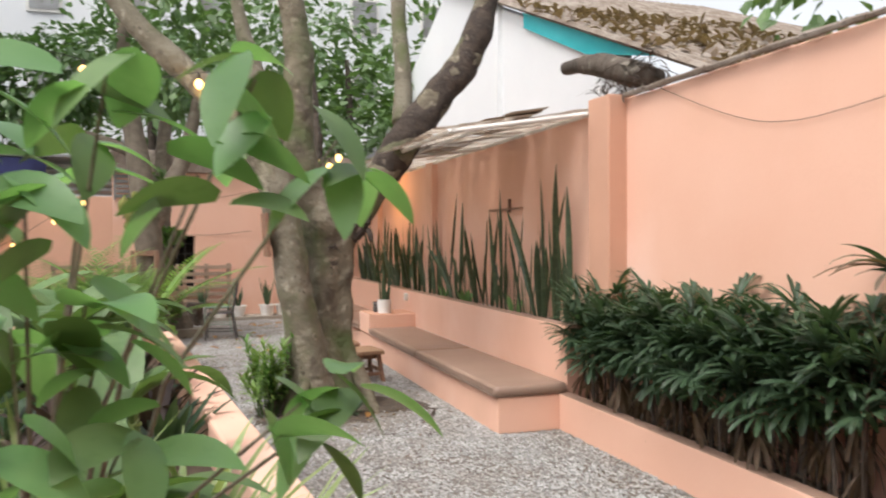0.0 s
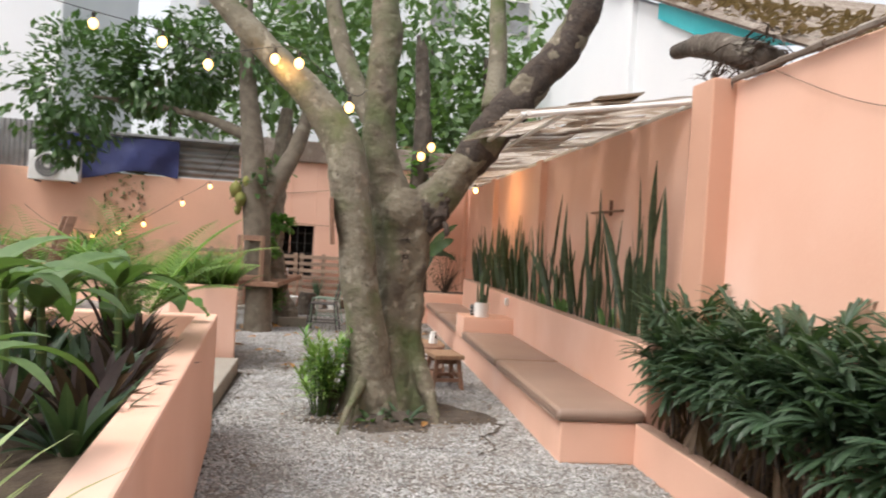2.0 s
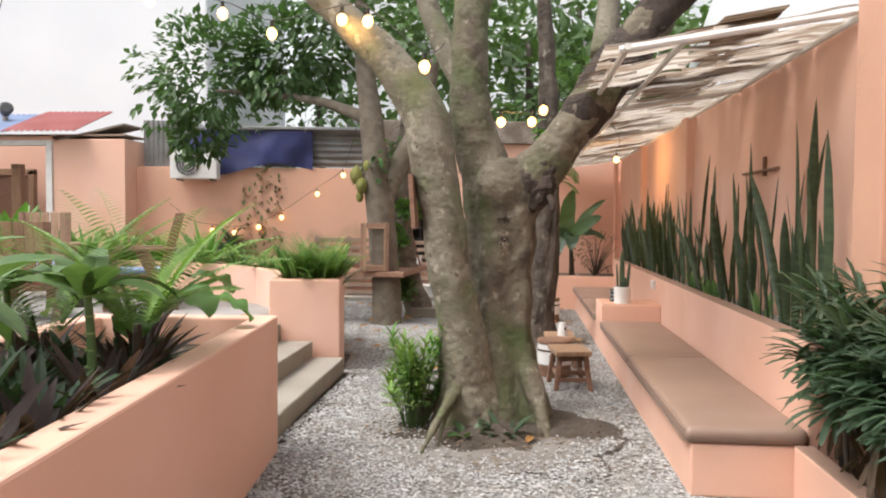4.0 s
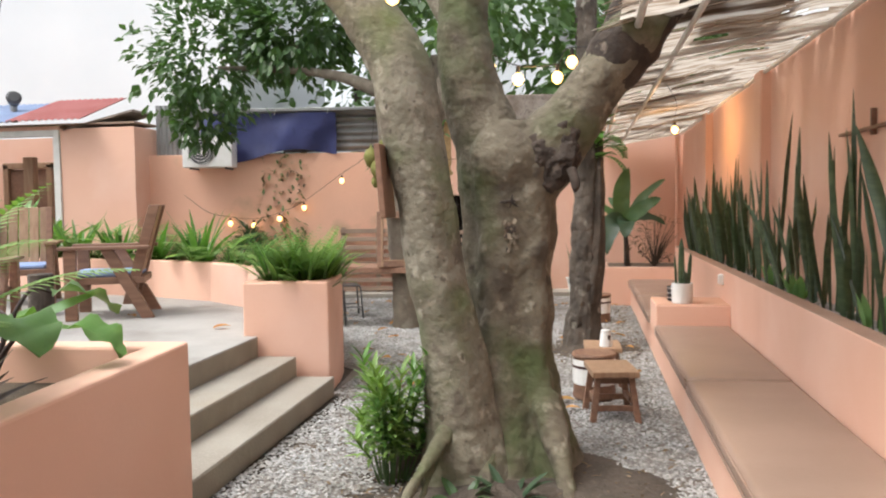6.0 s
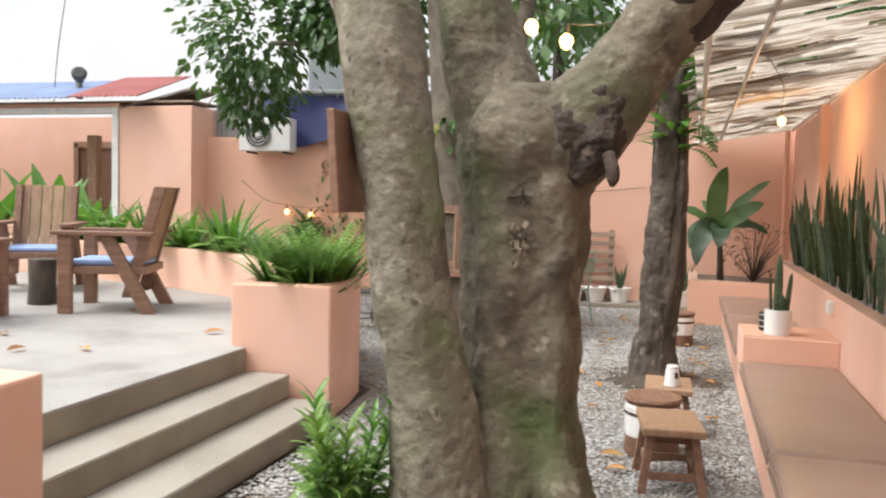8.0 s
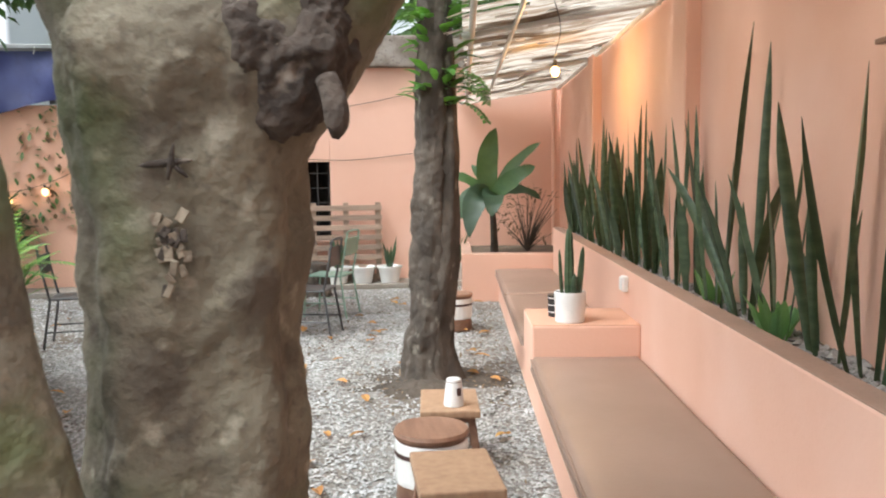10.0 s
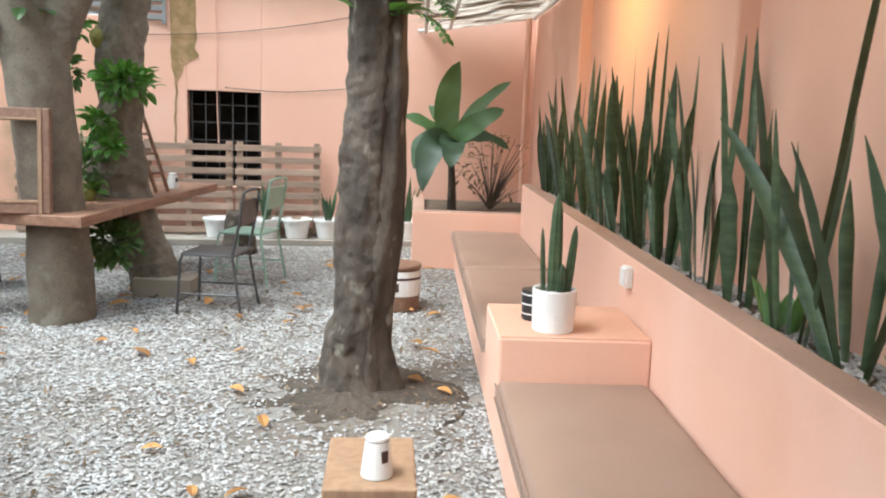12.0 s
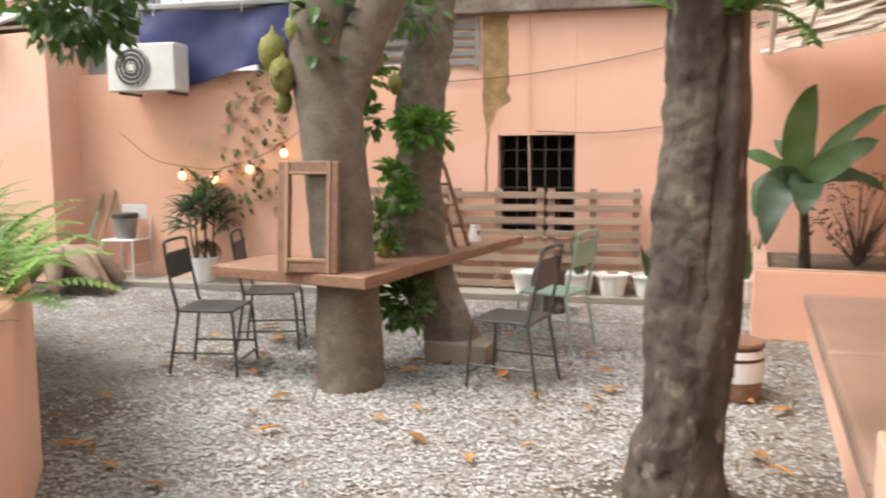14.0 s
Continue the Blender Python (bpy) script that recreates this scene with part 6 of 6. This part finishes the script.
for i, (x, mt) in enumerate(((-4.98, METAL_GREEN), (-4.85, WOOD_LIGHT), (-5.05, WOOD_GREY))):
    st = thing("leaning_pole", "long pole leaning in the wall corner", "pole", pose(x, 14.75, 0.02), "leaning poles")
    part("shaft", tube([(0, 0, 0), (0.05 * i - 0.02, 0.55, 1.15)], [0.018, 0.018], 8), mt, st)
bk = thing("bucket", "grey plastic bucket with a dark lid on the white chair", "bucket", pose(-4.5, 15.05, 0.525))
part("body", lathe([(0.11, 0), (0.14, 0.24)], 22), TIN, bk)
part("lid", lathe([(0.15, 0.24), (0.15, 0.29), (0.13, 0.3)], 22), METAL_GREY, bk)
vine = thing("wall_vine", "thin dry vine creeping on the stained wall", "vine")
for name, count, material in (("leaves", 70, LEAF_DULL), ("green_leaves", 90, LEAF_SOFT)):
    g = Geo()
    for k in range(count):
        x, z = -3.0 + random.choice((-0.22, 0.05, 0.28)) + random.gauss(0, 0.07), rnd(0.8, 2.42)
        blade(g, (x, far_y(x) - 0.015, z), (rnd(-1, 1), -0.25, rnd(-1, 0.3)), rnd(0.05, 0.12), 0.055, 0.2, 2, 0.1)
    part(name, g, material, vine)

# ---- terrace armchairs ----
def armchair(m, seat_mat, label):
    """A slatted wooden armchair; it faces +y."""
    c = thing("wooden_armchair", label, "armchair", m, "terrace armchairs")
    for sx in (-1, 1):
        bm = block(sx * 0.31 - 0.035, sx * 0.31 + 0.035, 0.26, 0.36, 0, 0.60, 0.006)
        part("front_leg", bm, WOOD, c)
        bm = block(sx * 0.31 - 0.03, sx * 0.31 + 0.03, -0.06, 0.05, 0.0, 0.60, 0.006)
        for v in bm.verts:
            v.co.y += -0.28 + 0.32 * (v.co.z / 0.6) - 0.02
        part("back_leg", bm, WOOD, c)
        part("armrest", block(sx * 0.32 - 0.06, sx * 0.32 + 0.06, -0.34, 0.40, 0.60, 0.63, 0.006), WOOD, c)
        bm = block(sx * 0.25 - 0.03, sx * 0.25 + 0.03, -0.05, 0.04, 0.12, 0.98, 0.006)
        for v in bm.verts:
            v.co.y += -0.18 - 0.28 * (v.co.z - 0.3)
        part("back_post", bm, WOOD, c)
    part("seat", block(-0.29, 0.29, -0.28, 0.34, 0.30, 0.36, 0.006), WOOD, c)
    for k in range(5):
        bm = block(-0.2 + k * 0.1 - 0.045, -0.2 + k * 0.1 + 0.045, -0.012, 0.012, 0.36, 0.98, 0.004)
        for v in bm.verts:
            v.co.y += -0.2 - 0.28 * (v.co.z - 0.3)
        part("back_slat", bm, WOOD_LIGHT, c)
    part("seat_cushion", block(-0.26, 0.26, -0.24, 0.31, 0.361, 0.405, 0.018, 3), seat_mat, c, "thin cloth seat cushion", smooth=True)
    return c


armchair(pose(-2.44, 9.58, 0.48, 0, 0, 114) @ Matrix.Scale(1.1, 4), BLUE_CLOTH, "brown slatted wooden armchair with a pale blue cushion")
armchair(pose(-4.15, 10.45, 0.48, 0, 0, 210) @ Matrix.Scale(1.1, 4), BLUE_CLOTH, "brown slatted wooden armchair with a pale blue cushion")
armchair(pose(-3.1, 8.4, 0.48, 0, 0, 25), RED_CLOTH, "brown slatted wooden armchair with a faded red cushion")
stm = solid("stump_table", lathe([(0.125, 0), (0.115, 0.2), (0.12, 0.4), (0.11, 0.41)], 20, None, (-3.2, 9.5, 0.48)), BARK_DARK, "dark log side table on the terrace", "side table")

# ---- string lights ----
def string_lights(pts, bulbs, label, drop=0.05, r=0.03):
    s = thing("string_lights", label, "string lights", pose(*pts[0][:3]), "string lights")
    p, rr = smooth_path([(*q, 0.004) for q in pts], 40)
    wpart("cable", tube(p, rr, 5), CABLE, s)
    for q in bulbs:
        sk = wpart("socket", lathe([(0.013, drop * 0.2), (0.015, drop + 0.03)], 10, None, (q[0], q[1], q[2])), CABLE, s)
        wpart("bulb", lathe([(0.006, -0.06), (0.028, -0.046), (0.04, -0.014), (0.034, 0.012), (0.014, 0.03)], 16, None, (q[0], q[1], q[2])), BULB, sk, "lit warm bulb", smooth=True)


def wall_pt(x, z, d=0.12):
    return (x, far_y(x) - d, z)


string_lights([wall_pt(-4.6, 1.75), wall_pt(-4.2, 1.45), wall_pt(-3.83, 1.37), wall_pt(-3.43, 1.33), wall_pt(-2.99, 1.43), wall_pt(-2.57, 1.62), wall_pt(-1.9, 2.05, 0.3), wall_pt(-1.36, 2.42, 0.5), (-0.5, 12.4, 3.0)], [wall_pt(-3.83, 1.27), wall_pt(-3.43, 1.23), wall_pt(-2.99, 1.34), wall_pt(-2.57, 1.52), wall_pt(-1.87, 1.96, 0.3), wall_pt(-1.36, 2.3, 0.5)], "string of warm bulbs along the stained wall")
string_lights([(-2.2, 6.5, 3.5), (-1.2, 6.7, 3.3), (-0.446, 6.8, 3.17), (-0.059, 6.8, 3.02), (0.509, 6.68, 3.09), (0.718, 6.6, 3.05), (1.157, 6.42, 2.70), (1.3, 6.42, 2.75)], [(-1.0, 6.75, 3.18), (-0.446, 6.8, 3.089), (-0.059, 6.8, 2.932), (0.509, 6.68, 3.0), (0.718, 6.6, 2.965), (1.157, 6.42, 2.60)], "string of warm bulbs looped over the leaning stem")
string_lights([(1.2, 7.9, 2.75), (1.456, 8.2, 2.61), (1.655, 8.2, 2.51), (1.936, 8.2, 2.51), (2.04, 8.2, 2.62), (2.6, 8.3, 2.6)], [(1.456, 8.2, 2.51), (1.655, 8.2, 2.423), (1.936, 8.2, 2.426), (2.04, 8.2, 2.531)], "string of warm bulbs behind the fork of the big tree")
string_lights([(2.6, 8.6, 2.58), (3.0, 10.5, 2.5), (3.12, 11.7, 2.46), (3.2, 12.5, 2.44), (3.45, 13.2, 2.5)], [(3.15, 12.0, 2.36)], "warm bulb under the shade roof")
lamp = new("bulb_light", bpy.data.lights.new("bulb_light", "POINT"))
lamp.data.energy, lamp.data.color, lamp.data.shadow_soft_size = 9, (1.0, 0.55, 0.2), 0.05
lamp.location = (3.15, 11.9, 2.28)

for at, w in (((0.55, 6.56, 2.92), 2.5), ((1.75, 8.15, 2.38), 4.0)):
    lamp = new("bulb_light", bpy.data.lights.new("bulb_light", "POINT"))
    lamp.data.energy, lamp.data.color, lamp.data.shadow_soft_size = w, (1.0, 0.6, 0.2), 0.04
    lamp.location = at

# ---- distance ----
def far_tree(x, y, h, r, n, material):
    t = thing("garden_tree", "leafy green tree beyond the boundary", "tree", pose(x, y, 0), "trees beyond")
    part("trunk", limb([(0, 0, 0, 0.2), (0.1, 0, h * 0.4, 0.15), (0, 0.1, h * 0.8, 0.06)], 12, 8, 0.1), BARK_DARK, t, smooth=True)
    g = Geo()
    for k in range(7):
        leafy(g, (rnd(-r, r), rnd(-r, r), h * rnd(0.5, 1.0)), (r * 0.7, r * 0.7, r * 0.6), n // 7, 0.34, 0.2)
    part("crown", g, material, t)


for x, y, h, r, n in ((-0.4, 20, 7.0, 1.8, 1000), (2.0, 19.5, 7.0, 2.2, 1700), (4.6, 20.5, 8.0, 2.4, 1700), (-3.8, 23, 6.0, 1.6, 500), (10.5, 7.0, 6.0, 2.0, 900), (9.5, 2.0, 6.0, 2.0, 900), (3.4, 23, 9, 2.2, 1200)):
    far_tree(x, y, h, r, n, LEAF_SOFT)

apt = thing("apartment_building", "pale apartment building with windows far behind the trees", "building", pose(3, 34, 0))
wpart("wall", block(-6, 12, 32, 40, 0, 14, 0.05), WHITEWALL, apt)
for x in range(-5, 12, 3):
    for z in (4, 7, 10):
        w = wpart("window", block(x, x + 1.2, 31.92, 32.05, z, z + 1.5, 0.01), METAL_WHITE, apt)
        wpart("pane", block(x + 0.1, x + 1.1, 31.9, 31.94, z + 0.1, z + 1.4, 0), TIN, apt)
# unseen wall, made 6 m high to darken south-facing sides
solid("wall_south", block(-14, 4.1, -6.4, -6.2, 0, 6.0, 0), PINK, "unseen tall peach wall added to hold back light from the south", "wall", "structure")
solid("wall_west", block(-14.2, -14, -6.4, 17.5, 0, 3.0, 0), PINK, "plain peach wall closing the terrace", "wall", "structure")

for pts in ([(-0.8, 2.25), (0.2, 2.32), (1.3, 2.5), (2.3, 2.75)], [(0.2, 1.72), (0.9, 1.70), (1.7, 1.78)]):
    p, r = smooth_path([(x, far_y(x) - 0.02, z, 0.004) for x, z in pts], 20)
    solid("wall_cable", tube(p, r, 5), CABLE, "thin dark cable strung across the wall", "cable")
p, r = smooth_path([(0.12, far_y(0.12) - 0.02, 2.9, 0.006), (0.11, far_y(0.11) - 0.02, 2.0, 0.006), (0.13, far_y(0.13) - 0.02, 1.1, 0.006)], 10)
solid("wall_pipe", tube(p, r, 6), PINK_OLD, "thin pipe running down the wall", "pipe")
solid("corner_pipe", tube([(3.64, 16.2, 0.5), (3.64, 16.2, 2.7)], [0.035, 0.035], 10), PINK, "painted drain pipe in the wall corner", "pipe")

p, r = smooth_path([(-8.45, 15.3, 3.0, 0.008), (-8.35, 15.25, 3.6, 0.008), (-8.2, 15.2, 4.3, 0.008), (-7.9, 15.1, 5.2, 0.008), (-7.4, 15.0, 6.4, 0.008), (-6.8, 14.9, 7.8, 0.008)], 30)
solid("service_cable", tube(p, r, 6), CABLE, "thin black cable rising from the roof", "cable")

# ---- fallen leaves ----
random.seed(21)
leaf_meshes = []
for k in range(4):
    g = Geo()
    blade(g, (-0.06, 0, 0.01), (1, 0, 0.25), 0.13, 0.06, 0.45, 4, 0.4, 0.1 * k)
    leaf_meshes.append(g.mesh("fallen_leaf", LEAF_DRY))


def leaf_at(x, y, z):
    ob = tagged(new("fallen_leaf", random.choice(leaf_meshes)), "dry curled orange-brown leaf lying on the ground", "leaf", "fallen leaves")
    ob.matrix_basis = pose(x, y, z, rnd(-8, 8), rnd(-8, 8), rnd(0, 360)) @ Matrix.Scale(rnd(0.7, 1.2), 4)


for k in range(110):
    leaf_at(rnd(-1.8, 2.6), rnd(8.5, 14.5), 0.02)
for k in range(10):
    leaf_at(rnd(1.2, 2.6), rnd(5.4, 8.5), 0.02)
for k in range(7):
    leaf_at(rnd(-3, -0.9), rnd(7.2, 10.2), 0.482)

g = Geo()
for k in range(1500):
    cx, cy, sx, sy = random.choice(((1.65, 6.5, 0.5, 0.4), (1.65, 6.5, 0.5, 0.4), (2.05, 10.55, 0.42, 0.4), (2.6, 12.5, 0.12, 1.2), (1.3, 12.6, 0.7, 0.7), (0.6, 9.3, 0.3, 0.6)))
    x, y = random.gauss(cx, sx), random.gauss(cy, sy)
    if x > 2.76 or (x < 0.3 and y < 10):
        continue
    blade(g, (x, y, rnd(0.02, 0.035)), (rnd(-1, 1), rnd(-1, 1), rnd(-0.1, 0.25)), rnd(0.02, 0.07), rnd(0.008, 0.022), 0.4, 2, 0.3, rnd(-0.6, 0.6))
tagged(solid("leaf_litter", g, LEAF_DULL, "brown twigs and leaf bits lying on the gravel", "leaf litter", "stuff"))

# ---- gravel ----
rng = np.random.default_rng(4)
unit = np.array([(1, 0, 0), (0.3, 0.8, 0.1), (-0.8, 0.55, -0.1), (-0.9, -0.5, 0.1), (0.2, -0.85, 0), (0.05, 0.05, 0.62), (0.0, 0.0, -0.5)], float)
faces = [(0, 1, 5), (1, 2, 5), (2, 3, 5), (3, 4, 5), (4, 0, 5), (1, 0, 6), (2, 1, 6), (3, 2, 6), (4, 3, 6), (0, 4, 6)]


def gravel_spot(x, y):
    if y > 15.3 + 0.14 * x or y < -2 or x > 3.34 or (y > 5.25 and x > 2.79):
        return False
    if y < 5.9 and x < 0.83 - 0.1 * y and y > 0:
        return False
    if 0 < y < 8.5 and x < 0.2:
        return False
    if y < 14.0 and x < 0.12 and y < 9.0 - 0.92 * (x - 0.1) + 0.5:
        return False
    if noise.noise(Vector((x * 1.1, y * 1.1, 0.5))) < -0.2 and rng.random() < 0.2:
        return False
    if x > 2.35 and y > 10.6 and rng.random() < 0.55:
        return False
    if (x - 1.66) ** 2 + (y - 6.4) ** 2 < 0.85 and rng.random() < 1.05 - 0.85 * ((x - 1.66) ** 2 + (y - 6.4) ** 2) / 0.85:
        return False
    if (x - 2.05) ** 2 + (y - 10.55) ** 2 < 0.62 and rng.random() < 0.92 - 1.3 * ((x - 2.05) ** 2 + (y - 10.55) ** 2):
        return False
    return True


def stones(count, x0, x1, y0, y1, s0, s1):
    vs, fs, k = [], [], 0
    while k < count:
        x, y = rng.uniform(x0, x1), rng.uniform(y0, y1)
        if not gravel_spot(x, y):
            count -= 0.3
            continue
        s = rng.uniform(s0, s1)
        a = rng.uniform(0, 6.28)
        m = np.array([[math.cos(a), -math.sin(a), 0], [math.sin(a), math.cos(a), 0], [0, 0, 1]])
        tilt = rng.uniform(-0.4, 0.4)
        t = np.array([[1, 0, 0], [0, math.cos(tilt), -math.sin(tilt)], [0, math.sin(tilt), math.cos(tilt)]])
        q = (unit * rng.uniform(0.7, 1.2, (7, 1)) * (s * 0.9, s * rng.uniform(0.65, 0.95), s * rng.uniform(0.5, 0.85))) @ t.T @ m.T + (x, y, rng.uniform(0.003, 0.014))
        fs += [tuple(i + 7 * k for i in f) for f in faces]
        vs.append(q)
        k += 1
    me = bpy.data.meshes.new("gravel")
    me.from_pydata(np.concatenate(vs).tolist(), [], fs)
    me.materials.append(STONE)
    return me


def bed_stones():
    vs, fs = [], []
    for k in range(2600):
        s = rng.uniform(0.012, 0.026)
        q = unit * rng.uniform(0.7, 1.2, (7, 1)) * s + (rng.uniform(3.54, 3.74), rng.uniform(5.45, 14.4), 0.822)
        fs += [tuple(i + 7 * k for i in f) for f in faces]
        vs.append(q)
    me = bpy.data.meshes.new("gravel")
    me.from_pydata(np.concatenate(vs).tolist(), [], fs)
    me.materials.append(STONE)
    return me


tagged(new("bed_gravel", bed_stones()), "pale stones covering the raised bed", "gravel", kind="stuff")
tagged(new("gravel", stones(62000, -5.0, 3.35, -1.5, 15.8, 0.010, 0.022)), "loose pale grey crushed-stone gravel covering the yard", "gravel", kind="stuff")
tagged(new("gravel", stones(80000, -1.0, 3.35, 1.0, 13.8, 0.009, 0.019)), "loose pale grey crushed-stone gravel covering the yard", "gravel", kind="stuff")
